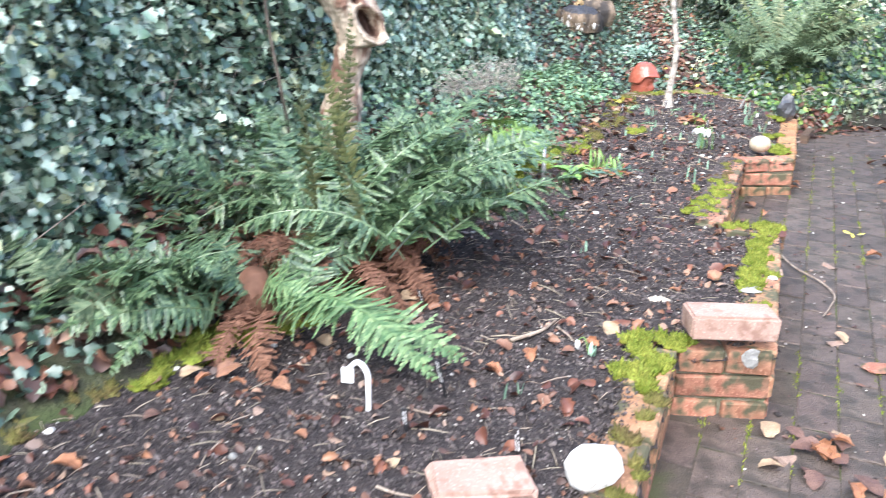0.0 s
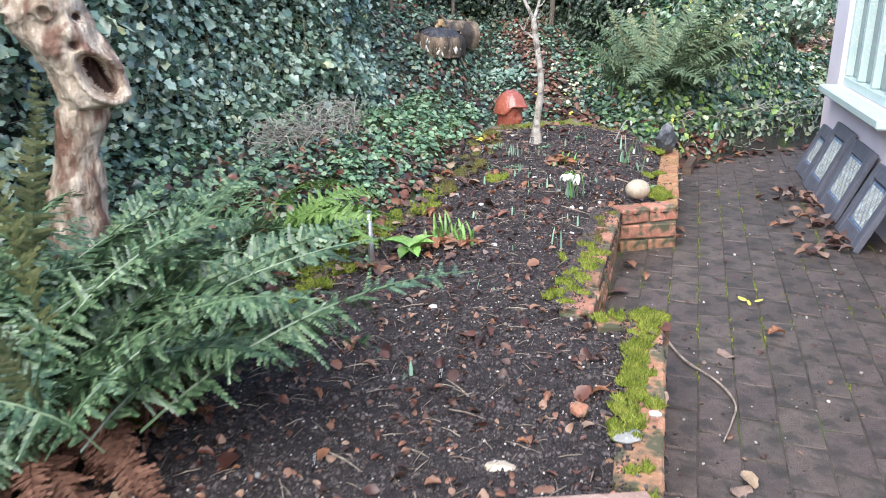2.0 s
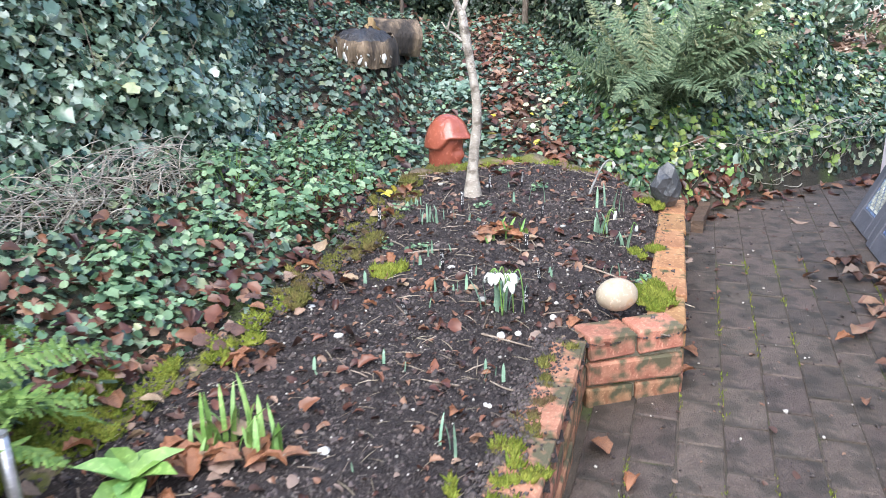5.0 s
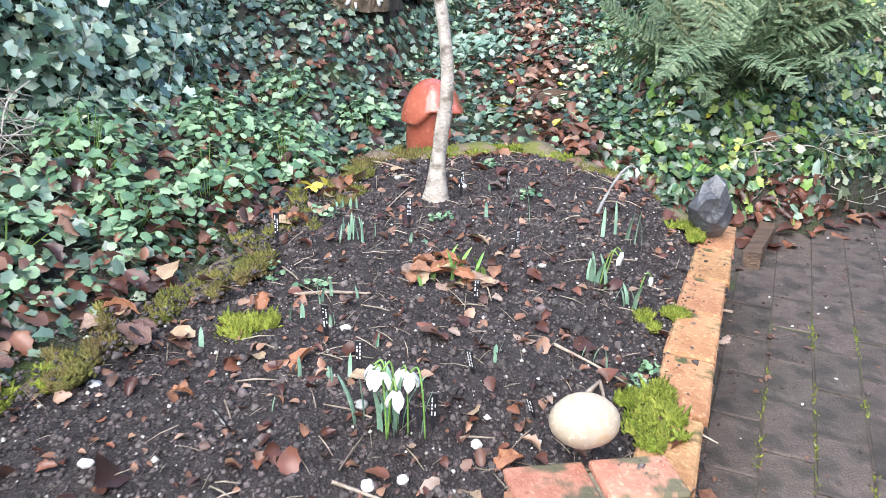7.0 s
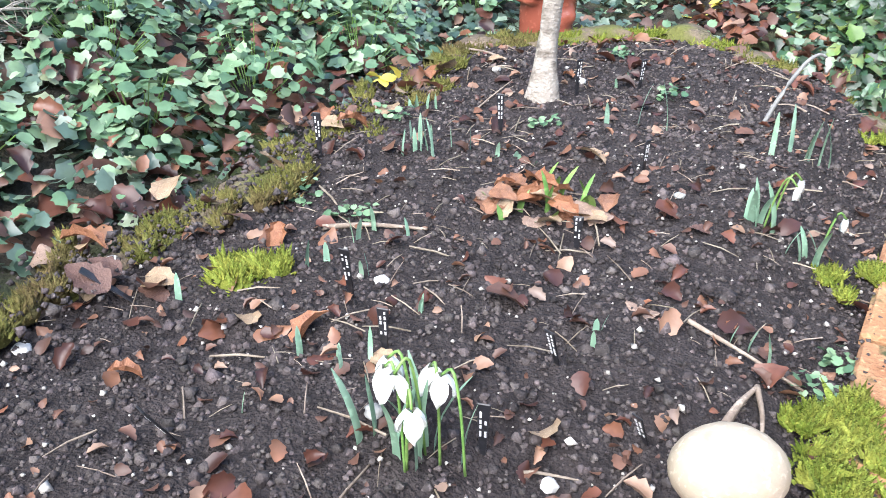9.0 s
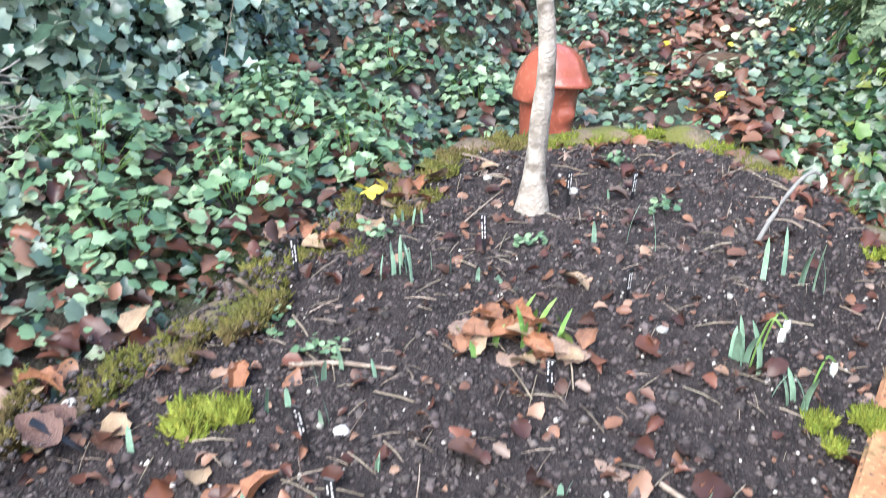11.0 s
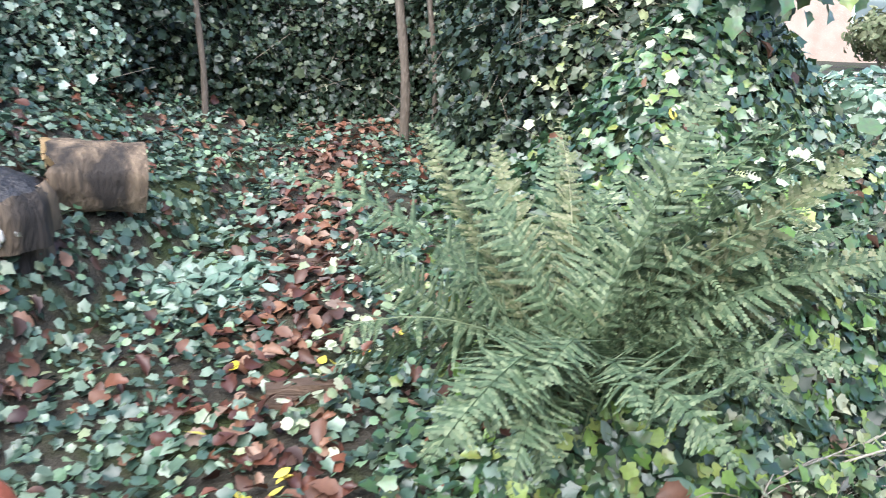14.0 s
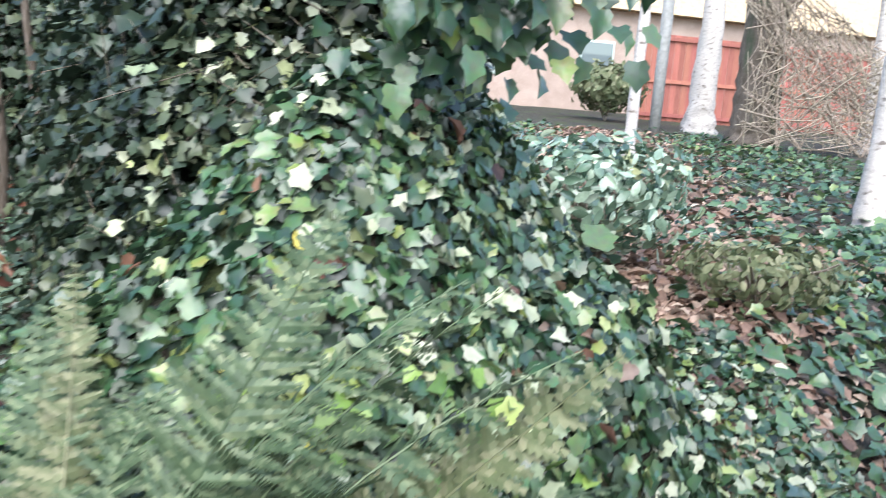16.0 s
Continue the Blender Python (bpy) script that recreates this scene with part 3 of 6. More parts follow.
def build_bed_wall():
    random.seed(11)
    shared = {}
    for r, (a, b, length) in enumerate(WALL_RUNS):
        a, b = Vector(a), Vector(b)
        d = b - a
        total = d.length
        d.normalize()
        inward = Vector((-d.y, d.x))
        core_a, core_b = a + inward * 0.014 + d * 0.006, b + inward * 0.014 - d * 0.006
        vs, fs = tube_strip([tuple(core_a), tuple(core_b)], 0.086, -0.05, 0.183, [tuple(inward)] * 2)
        wall = tagged(link_mesh("bed_wall", vs, fs, M_MORTAR), "low brick retaining wall of the raised bed with mossy mortar", "wall", kind="structure")
        turn = math.degrees(math.atan2(d.y, d.x))
        count = max(1, round(total / (length + 0.01)))
        pitch = total / count
        for course in range(3):
            z = 0.012 + course * 0.076
            shift = 0.5 if course % 2 and count > 2 else 0.0
            single = count == 2 and course == 1
            for i in range(1 if single else count + (1 if shift else 0)):
                lo, hi = (0, total) if single else ((i - shift) * pitch, (i + 1 - shift) * pitch)
                lo, hi = max(0, lo), min(total, hi)
                if hi - lo < 0.03:
                    continue
                mid, ln = (lo + hi) / 2, round(hi - lo - 0.010, 3)
                flaked = r == 6 and course == 2
                key = (ln, flaked, random.randrange(3))
                if key not in shared:
                    shared[key] = brick_mesh("brick", ln, M_BRICK_FLAKED if flaked else M_BRICK, 0.0025, len(shared))
                ob = new("brick", shared[key])
                ob.parent = wall
                c = a + d * mid + inward * (0.0525 + random.uniform(-0.004, 0.004))
                ob.matrix_basis = pose(c.x, c.y, z + random.uniform(-0.002, 0.002), random.uniform(-1, 1), random.uniform(-1, 1), turn + random.uniform(-0.7, 0.7))


build_bed_wall()

def wall_top_dirt(run, n):
    (ax, ay), (bx, by), _ = WALL_RUNS[run]
    d = Vector((bx - ax, by - ay)).normalized()
    t = rng.uniform(0, 1, n)
    o = rng.beta(3.4, 1.2, n) * 0.13
    p = np.stack([ax + (bx - ax) * t - d.y * o, ay + (by - ay) * t + d.x * o, np.full(n, 0.198)], 1)
    stuff(scatter("wall_top_dirt", CHIP, p, tilted(n, 0.3), rng.uniform(0, 6.3, n), rng.gamma(1.6, 0.0028, n) + 0.003, M_CLOD), "soil crumbs spilled on the wall top", "soil crumbs")


for run, n in ((0, 1100), (2, 900), (4, 4200), (6, 260)):
    wall_top_dirt(run, n)

# the loose pale coping brick on the near step
ob = thing("loose_brick", 1.085, 1.57, 0.2285, "worn pale pink brick laid loose on the bed wall corner", "brick", turn=8)
part("body", box_bm(0.235, 0.115, 0.068, 0.007, (0, 0, 0.034), 0.002, 2), M_BRICK_PALE, ob)
# a mortar chip wedged under it
bm = bmesh.new()
bmesh.ops.create_icosphere(bm, subdivisions=2, radius=0.03)
for v in bm.verts:
    v.co = Vector((v.co.x * 0.8, v.co.y * 0.25, v.co.z * 0.9)) * (1 + 0.7 * noise.noise(v.co * 45))
ob = part("mortar_chip", bm, M_STONE)
ob.matrix_basis = pose(1.14, 1.50, 0.19, 0, 12, 5)
tagged(ob, "grey chip of mortar wedged under the loose brick", "stone")

# back edge of the bed: low mossy kerb
def kerb(name, points, width, z0, z1, material, label):
    pts = smooth_path([(x, y, 0) for x, y in points], 8 * len(points))
    pts = [Vector((q.x, q.y)) for q in pts]
    vs, fs = [], []
    prof = [(-0.5, 0), (-0.48, 0.75), (-0.25, 1.0), (0.25, 1.0), (0.48, 0.75), (0.5, 0)]
    for i, q in enumerate(pts):
        d = (pts[min(i + 1, len(pts) - 1)] - pts[max(i - 1, 0)]).normalized()
        nrm = Vector((-d.y, d.x))
        for u, w in prof:
            g = 1 + 0.3 * noise.noise(Vector((q.x * 6, q.y * 6, u * 2)))
            c = q + nrm * (u * width * g)
            vs.append((c.x, c.y, z0 + (z1 - z0 + 0.03 * (max(0, q.y - 2.4)) - 0.085 * smooth(1.68, 1.95, q.x)) * w * (1 + 0.12 * noise.noise(Vector((q.x * 9, q.y * 9, w))))))
    m = len(prof)
    for i in range(len(pts) - 1):
        for k in range(m - 1):
            fs.append((i * m + k, i * m + k + 1, (i + 1) * m + k + 1, (i + 1) * m + k))
    return tagged(link_mesh(name, vs, fs, material, smooth=True), label, "edging", kind="structure")


kerb("bed_edging_back", BACK_EDGE, 0.13, 0.0, 0.205, M_EDGING, "low brick and stone edging furred with olive moss")
kerb("bed_edging_left", LEFT_EDGE, 0.085, 0.0, 0.19, M_EDGING, "sunken edging along the bed furred with olive moss")


# ---- moss ----
def moss_cushion(points, radius, height, material, label, name="moss_patch", dense=1.0, z=None):
    """A cushion of moss: a lumpy pad with short pointed shoots all over it."""
    pv, pn = [], []
    tops = []
    for x, y in points:
        for k in range(3):
            r = radius * rng.uniform(0.3, 0.85)
            tops.append((x + rng.normal(0, radius * 0.42), y + rng.normal(0, radius * 0.42), r))
    bm = bmesh.new()
    for x, y, r in tops:
        base = z if z is not None else max(soil_top(x, y) if inside(x, y, BED) else -1, land(x, y))
        h = 0.6 * height * rng.uniform(0.5, 1.2)
        n = int(1500 * dense * (r / 0.05) ** 2) + 20
        a, q = rng.uniform(0, 6.283, n), np.sqrt(rng.uniform(0, 1, n)) * (0.95 + 0.4 * np.sin(rng.uniform(0, 6) + 3 * rng.uniform(0, 6.28, n)))
        px, py = x + r * q * np.cos(a), y + r * q * np.sin(a)
        pz = base + h * np.sqrt(np.clip(1 - q ** 2, 0, 1)) * (0.75 + 0.25 * np.sin(px * 110) * np.cos(py * 95))
        ragged = np.array([noise.noise(Vector((u * 55, v * 55, 2))) + 0.6 * noise.noise(Vector((u * 140, v * 140, 7))) for u, v in zip(px, py)])
        keep = ragged > q - 0.85
        px, py, pz, a, q = px[keep], py[keep], pz[keep], a[keep], q[keep]
        n = len(px)
        pz = pz + 0.006 * np.clip(ragged[keep], -0.6, 0.8)
        pv.append(np.stack([px, py, pz - 0.006], 1))
        pn.append(np.stack([q * np.cos(a) * 0.8 + rng.normal(0, 0.25, n), q * np.sin(a) * 0.8 + rng.normal(0, 0.25, n), np.full(n, 1.0)], 1))
        lump = bmesh.ops.create_icosphere(bm, subdivisions=2, radius=1.0, matrix=Matrix.Translation((x, y, base - 0.004)) @ Matrix.Diagonal((r * 0.8, r * 0.8, h * 0.85, 1)))
        for v in lump["verts"]:
            v.co.z += h * 0.25 * noise.noise(v.co * 45)
            v.co.xy += Vector((noise.noise(v.co * 30), noise.noise(v.co * 30 + Vector((9, 0, 0))))) * r * 0.25
    pv, pn = np.concatenate(pv), np.concatenate(pn)
    pad = part(name, bm, material, None, "", True)
    tagged(pad, label, "moss", kind="stuff")
    scatter("moss_shoots", TUFT, pv, pn, rng.uniform(0, 6.3, len(pv)), rng.gamma(3.0, 0.0024, len(pv)) + 0.003, material, pad)
    return pad


def along(a, b, n, side=0.0, spread=0.02):
    a, b = np.array(a), np.array(b)
    d = (b - a) / np.linalg.norm(b - a)
    t = (np.arange(n) + rng.uniform(0.2, 0.8, n)) / n
    return [tuple(a + (b - a) * k + np.array([-d[1], d[0]]) * (side + rng.normal(0, spread))) for k in t]


GREEN = "bright yellow-green moss cushion on the bed wall"
moss_cushion(along((0.89, 1.25), (0.97, 1.58), 16, 0.06, 0.035), 0.036, 0.03, M_MOSS, GREEN, z=0.2)
moss_cushion(along((0.80, 0.75), (0.92, 1.22), 5, 0.03), 0.03, 0.015, M_MOSS_DULL, "thin olive moss on the wall top", z=0.2)
moss_cushion(along((1.26, 1.98), (1.47, 2.72), 38, 0.045, 0.02), 0.028, 0.022, M_MOSS, GREEN, z=0.2)
moss_cushion(along((1.46, 2.70), (1.26, 2.70), 4, 0.0, 0.01), 0.04, 0.022, M_MOSS, GREEN, z=0.2)
moss_cushion(along((1.22, 1.72), (1.26, 1.86), 2, 0.04), 0.03, 0.018, M_MOSS, GREEN, z=0.2)
moss_cushion(along((1.25, 2.80), (1.42, 3.45), 22, 0.085, 0.03), 0.028, 0.02, M_MOSS, GREEN, z=0.195)
moss_cushion(along((1.80, 4.18), (1.84, 4.36), 12, 0.05, 0.03), 0.032, 0.02, M_MOSS, GREEN, z=0.2)
moss_cushion(along((1.86, 4.62), (1.90, 4.75), 2, 0.05), 0.035, 0.016, M_MOSS, GREEN, z=0.2)
moss_cushion(along((1.36, 3.3), (1.54, 3.95), 9, 0.06, 0.03), 0.022, 0.01, M_MOSS_DULL, "thin olive moss and dirt on the wall top", z=0.196)
moss_cushion([(0.965, 4.375), (1.0, 4.37), (0.965, 4.345)], 0.04, 0.04, M_MOSS, "bright green moss cushion on the soil")
moss_cushion(along((-0.08, 1.6), (-0.32, 1.22), 12, 0.0, 0.03), 0.05, 0.06, M_MOSS, "thick green moss on the bed edging")
moss_cushion(along((0.30, 3.0), (0.46, 3.62), 16, 0.02, 0.03), 0.05, 0.05, M_MOSS, "thick green moss on the bed edging")
moss_cushion([(-0.02, 1.72), (0.03, 1.70), (-0.05, 1.68)], 0.06, 0.045, M_MOSS, "dark bright moss mound beneath the fern")
for i in range(len(LEFT_EDGE) - 1):
    (xa, ya), (xb, yb) = LEFT_EDGE[i], LEFT_EDGE[i + 1]
    ln = math.hypot(xa - xb, ya - yb)
    moss_cushion(along((xa, ya), (xb, yb), max(3, int(ln / 0.042)), 0.0, 0.036), 0.036, 0.028, M_MOSS if i in (4, 5, 6, 7, 9, 10) else M_MOSS_DULL, "soft moss along the bed edging", z=0.187 + 0.03 * max(0, ya - 2.4))
moss_cushion(along((1.97, 5.20), (1.94, 5.36), 6, 0.0, 0.03), 0.026, 0.016, M_MOSS, "patchy moss on the rounded corner of the edging", z=0.215)
for i in range(1, len(BACK_EDGE) - 1):
    (xa, ya), (xb, yb) = BACK_EDGE[i], BACK_EDGE[i + 1]
    moss_cushion(along((xa, ya), (xb, yb), 8, 0.0, 0.02), 0.036, 0.02, M_MOSS if i in (3, 4, 5) else M_MOSS_DULL, "soft moss along the back edging", z=0.292 - 0.06 * smooth(1.68, 1.95, xa))


# ---- house corner ----
def wall_x(y):
    return 2.80 + 0.205 * (y - 3.94)


HOUSE_TURN = -math.degrees(math.atan(0.205))
house = thing("house", wall_x(6.05), 6.05, -0.05, "pale pink rendered house corner beside the paving", "house", turn=HOUSE_TURN)
# in the house's own axes x points away from the garden, y up the paving; the corner is at 0, 0
WIN_A, WIN_B, WIN_Z0, WIN_Z1 = -1.75, -0.36, 0.62, 1.75
def wall_piece(y0, y1, z0, z1):
    part("wall", box_bm(0.28, y1 - y0, z1 - z0, 0.0, (0.14, (y0 + y1) / 2, (z0 + z1) / 2)), M_RENDER, house)


wall_piece(-9.0, WIN_A, 0, 2.15)
wall_piece(WIN_B, 0.0, 0, 2.15)
wall_piece(WIN_A, WIN_B, 0, WIN_Z0)
wall_piece(WIN_A, WIN_B, WIN_Z1, 2.15)
part("end_wall", box_bm(4.0, 0.28, 2.15, 0.0, (2.281, -0.142, 1.075)), M_RENDER, house)
part("roof", box_bm(4.4, 9.1, 0.12, 0.01, (2.25, -4.5, 2.212)), M_SLATE, house)
window = part("window", box_bm(0.07, WIN_B - WIN_A - 0.004, 0.06, 0.006, (0.06, (WIN_A + WIN_B) / 2, WIN_Z0 + 0.03)), M_FRAME, house, "pale green painted window with narrow panes")
part("sill", box_bm(0.16, WIN_B - WIN_A + 0.12, 0.05, 0.008, (-0.02, (WIN_A + WIN_B) / 2, WIN_Z0 - 0.026)), M_FRAME, window)
part("head_rail", box_bm(0.07, WIN_B - WIN_A - 0.004, 0.06, 0.006, (0.06, (WIN_A + WIN_B) / 2, WIN_Z1 - 0.03)), M_FRAME, window)
for k in range(5):
    y = WIN_A + 0.03 + k * (WIN_B - WIN_A - 0.06) / 4
    part("mullion", box_bm(0.065, 0.055, WIN_Z1 - WIN_Z0 - 0.124, 0.006, (0.06, y, (WIN_Z0 + WIN_Z1) / 2)), M_FRAME, window)
    if k < 4:
        part("pane", box_bm(0.006, (WIN_B - WIN_A - 0.06) / 4 - 0.06, WIN_Z1 - WIN_Z0 - 0.124, 0.0, (0.07, y + (WIN_B - WIN_A - 0.06) / 8, (WIN_Z0 + WIN_Z1) / 2)), M_GLASS, window)
# Added board, coloured near black to stand in for the unlit room.
part("room_back", box_bm(0.02, 1.6, 1.3, 0, (0.27, (WIN_A + WIN_B) / 2, 1.2)), M_PAINTED_SHADE, house, "dark board painted as the dim room behind the window")


# ---- mosaic panels leaning on the wall ----
def mosaic_panel(y, width, height, lean, label):
    x = wall_x(y) - 0.03 - height * math.sin(radians(lean))
    ob = thing("mosaic_panel", x, y, 0.0, label, "mosaic panel", "mosaic panels leaning on the house wall", turn=HOUSE_TURN)
    t = 0.03
    tip = Matrix.Rotation(radians(lean), 4, "Y")

    def piece(name, sy, sz, cy, cz, sx=t, cx=0.0, material=M_SLATE, bev=0.004, label=""):
        bm = box_bm(sx, sy, sz, bev, (cx, cy, cz))
        bm.transform(tip)
        return part(name, bm, material, ob, label)
    piece("backing", width - 0.01, height - 0.01, 0, height / 2, 0.012, 0.008)
    b = 0.072
    piece("frame_side", b, height - 0.002, -width / 2 + b / 2, height / 2)
    piece("frame_side", b, height - 0.002, width / 2 - b / 2, height / 2)
    piece("frame_rail", width - 2 * b - 0.004, b * 1.2, 0, b * 0.6)
    piece("frame_rail", width - 2 * b - 0.004, b, 0, height - b / 2)
    step = 0.014
    ny, nz = int((width - 2 * b) / step), int((height - 2.2 * b) / step)
    for name, mid, material in (("border_tesserae", False, M_TESS_BLUE), ("centre_tesserae", True, M_TESS_PALE)):
        bm = bmesh.new()
        for i in range(ny):
            for j in range(nz):
                edge = min(i, ny - 1 - i) < 1 or min(j, nz - 1 - j) < 1 or (3 * i + 2 * j) % 5 == 0
                if edge == mid:
                    continue
                c = Matrix.Translation((-0.002 - 0.001 * random.random(), -width / 2 + b + (i + 0.5) * step, 1.2 * b + (j + 0.5) * step)) @ Matrix.Rotation(random.uniform(-0.08, 0.08), 4, "X") @ Matrix.Diagonal((0.005, step * 0.85, step * 0.85, 1))
                bmesh.ops.create_cube(bm, size=1.0, matrix=c)
        bm.transform(tip)
        part(name, bm, material, ob)
    return ob


mosaic_panel(5.62, 0.34, 0.34, 24, "small dark-framed blue and pale mosaic panel leaning on the wall")
mosaic_panel(5.19, 0.42, 0.42, 22, "dark-framed blue and white mosaic panel leaning on the wall")
mosaic_panel(4.72, 0.44, 0.40, 22, "dark-framed blue mosaic panel leaning on the wall")
mosaic_panel(4.20, 0.42, 0.38, 24, "slate-framed mosaic panel with pale tesserae leaning on the wall")


# ---- ivy hedge ----
HEDGE = [(-1.5, -2.0), (-1.0, 0.4), (-0.80, 1.3), (-0.68, 2.0), (-0.42, 3.4), (-0.20, 4.3), (0.02, 4.9), (0.20, 5.55), (0.12, 6.3), (0.02, 7.2), (0.25, 8.2), (0.75, 9.1), (1.30, 9.45), (1.75, 9.2), (1.95, 8.5), (2.10, 7.95), (2.40, 7.62), (2.90, 7.50), (3.05, 7.8)]
HEDGE_PTS = smooth_path([(x, y, 0) for x, y in HEDGE], 240)


def hedge_top(k):
    x, y = HEDGE_PTS[k].x, HEDGE_PTS[k].y
    return 2.1 - 0.4 * smooth(2.1, 2.9, x)


def hedge_point(k, h, out):
    q = HEDGE_PTS[k]
    d = (HEDGE_PTS[min(k + 1, 239)] - HEDGE_PTS[max(k - 1, 0)]).normalized()
    nrm = Vector((d.y, -d.x, 0))
    v = Vector((q.x * 1.3, q.y * 1.3, h * 1.5))
    bulge = 0.16 * noise.noise(v) + 0.09 * noise.noise(v * 2.7) - 0.06 * h
    return q + nrm * (bulge + out) + Vector((0, 0, h)), nrm


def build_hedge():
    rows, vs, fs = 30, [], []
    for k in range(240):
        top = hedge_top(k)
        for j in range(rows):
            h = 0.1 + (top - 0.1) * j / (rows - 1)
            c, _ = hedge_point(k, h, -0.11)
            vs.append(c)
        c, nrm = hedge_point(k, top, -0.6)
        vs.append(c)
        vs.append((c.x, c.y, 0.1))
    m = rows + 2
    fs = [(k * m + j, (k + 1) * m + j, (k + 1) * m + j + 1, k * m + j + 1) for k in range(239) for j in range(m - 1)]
    # The core sheet behind the leaves is coloured near black as deep shade.
    hedge = tagged(link_mesh("ivy_hedge", vs, fs, M_PAINTED_SHADE, smooth=True), "tall hedge thickly overgrown with dark green ivy", "hedge", kind="structure")
    n = 125000
    ks = np.clip((0.08 + 0.92 * rng.uniform(0, 1, n) ** 1.3) * 239, 0, 239).astype(int)
    pos, nor = [], []
    for k in ks:
        h = 0.15 + (min(hedge_top(k), 1.9) - 0.1) * rng.uniform(0, 1)
        c, nrm = hedge_point(k, h, rng.normal(-0.03, 0.05))
        pos.append(c)
        nor.append(nrm + Vector((rng.normal(0, 0.7), rng.normal(0, 0.8), rng.uniform(0.0, 2.3))))
    pos, nor = np.array(pos), np.array(nor)
    sizes = rng.gamma(8, 0.0037, n) * np.where(ks < 40, 0.95, 1.12)
    spin = np.pi + rng.normal(0, 0.8, n)
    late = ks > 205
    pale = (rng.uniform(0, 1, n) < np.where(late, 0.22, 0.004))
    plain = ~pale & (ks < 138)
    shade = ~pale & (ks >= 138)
    tagged(scatter("ivy_leaves", IVY_SMALL, pos[plain], nor[plain], spin[plain], sizes[plain], M_IVY_LIT, hedge), "glossy ivy leaves with light lifted into their colour", kind="stuff")
    # From the back of the hedge on, shade is painted in with darker leaves.
    tagged(scatter("shade_toned_ivy", IVY_SMALL, pos[shade], nor[shade], spin[shade], sizes[shade], M_IVY_SHADE_TONED, hedge), "ivy leaves coloured darker to stand in for shade", kind="stuff")
    tagged(scatter("cream_ivy_leaves", IVY_SMALL, pos[pale], nor[pale], spin[pale], sizes[pale], M_VARIEG, hedge), "cream-edged ivy leaves", kind="stuff")
    # bare stems threading the face of the hedge
    n = 900
    ks = rng.integers(10, 238, n)
    pos, nor = [], []
    for k in ks:
        c, nrm = hedge_point(k, rng.uniform(0.15, 1.7), rng.uniform(-0.05, 0.05))
        pos.append(c)
        nor.append(nrm + Vector(rng.normal(0, 0.3, 3)))
    tagged(scatter("ivy_stems", VINE, np.array(pos), np.array(nor), rng.uniform(0, 6.3, n), rng.uniform(0.12, 0.4, n), M_TWIG, hedge), "thin bare ivy stems", kind="stuff")


build_hedge()


# ---- ground cover ----
def ground_leaves(name, n, area, protos, material, size, lift, tilt, label, category, keep=None):
    pos, nor = [], []
    while len(pos) < n:
        x, y = rng.uniform(area[0], area[2]), rng.uniform(area[1], area[3])
        if inside(x, y, BED) or (keep and rng.uniform() > keep(x, y)):
            continue
        z = land(x, y)
        if z < 0.02:
            continue
        g = land_normal(x, y)
        pos.append((x, y, z + rng.uniform(0.0, lift)))
        nor.append((g.x + rng.normal(0, tilt), g.y + rng.normal(0, tilt), g.z))
    return stuff(scatter(name, protos, np.array(pos), np.array(nor), rng.uniform(0, 6.3, n), rng.uniform(size[0], size[1], n), material), label, category)


def path_line(y):
    return 1.80 - 0.42 * smooth(5.8, 6.8, y) + 0.06 * math.sin(y * 2)


def on_path(x, y):
    return math.exp(-((x - path_line(y)) / (0.13 + 0.02 * max(0, y - 6))) ** 2) if y > 5.7 else 0.0


def left_side(x, y):
    return bed_left(y) - x if y < 5.8 else 0.5


def patchy(x, y, s=2.5, o=0.0):
    return 0.5 + 0.9 * noise.noise(Vector((x * s, y * s, o)))


BACK = (0.0, 5.75, 2.1, 9.5)
LEFT = (-1.0, 0.3, 1.1, 6.0)
BANK = (1.75, 5.9, 4.2, 8.2)
RIGHT = (3.0, 7.0, 11.0, 19.0)
ground_leaves("ground_ivy", 8200, BACK, IVY, M_IVY_GROUND, (0.024, 0.048), 0.05, 0.45, "ivy carpeting the ground behind the bed", "ivy", lambda x, y: (1 - 0.7 * on_path(x, y)) * (0.3 + patchy(x, y)))
ground_leaves("ground_ivy_left", 6500, LEFT, IVY, M_IVY_GROUND, (0.022, 0.045), 0.05, 0.5, "ivy creeping between bed edging and hedge", "ivy", lambda x, y: smooth(0.0, 0.2, left_side(x, y)) * (0.3 + patchy(x, y)))
ground_leaves("weed_leaves", 6400, LEFT, ROUND, M_WEED, (0.018, 0.042), 0.07, 0.5, "soft green weeds and herb seedlings by the bed", "weeds", lambda x, y: smooth(0.05, 0.2, left_side(x, y)) * max(0, 0.2 + patchy(x, y, 3.5, 4)) * smooth(1.6, 2.6, y))
ground_leaves("weed_leaves_back", 1800, BACK, ROUND, M_WEED, (0.018, 0.04), 0.06, 0.5, "soft green weeds among the ivy", "weeds", lambda x, y: max(0, patchy(x, y, 3, 8)) * (1 - on_path(x, y)))
ground_leaves("leaf_litter_left_dry", 800, LEFT, FALLEN, M_DEAD, (0.03, 0.065), 0.06, 0.4, "dry brown leaves among the weeds", "fallen leaves", lambda x, y: smooth(0.02, 0.1, left_side(x, y)) * (1 - smooth(0.4, 0.8, left_side(x, y))))
ground_leaves("leaf_litter_left", 1000, LEFT, FALLEN, M_DEAD_DARK, (0.03, 0.07), 0.05, 0.35, "fallen brown leaves beside the bed edging", "fallen leaves", lambda x, y: smooth(0.02, 0.1, left_side(x, y)) * (1 - smooth(0.35, 0.75, left_side(x, y))))
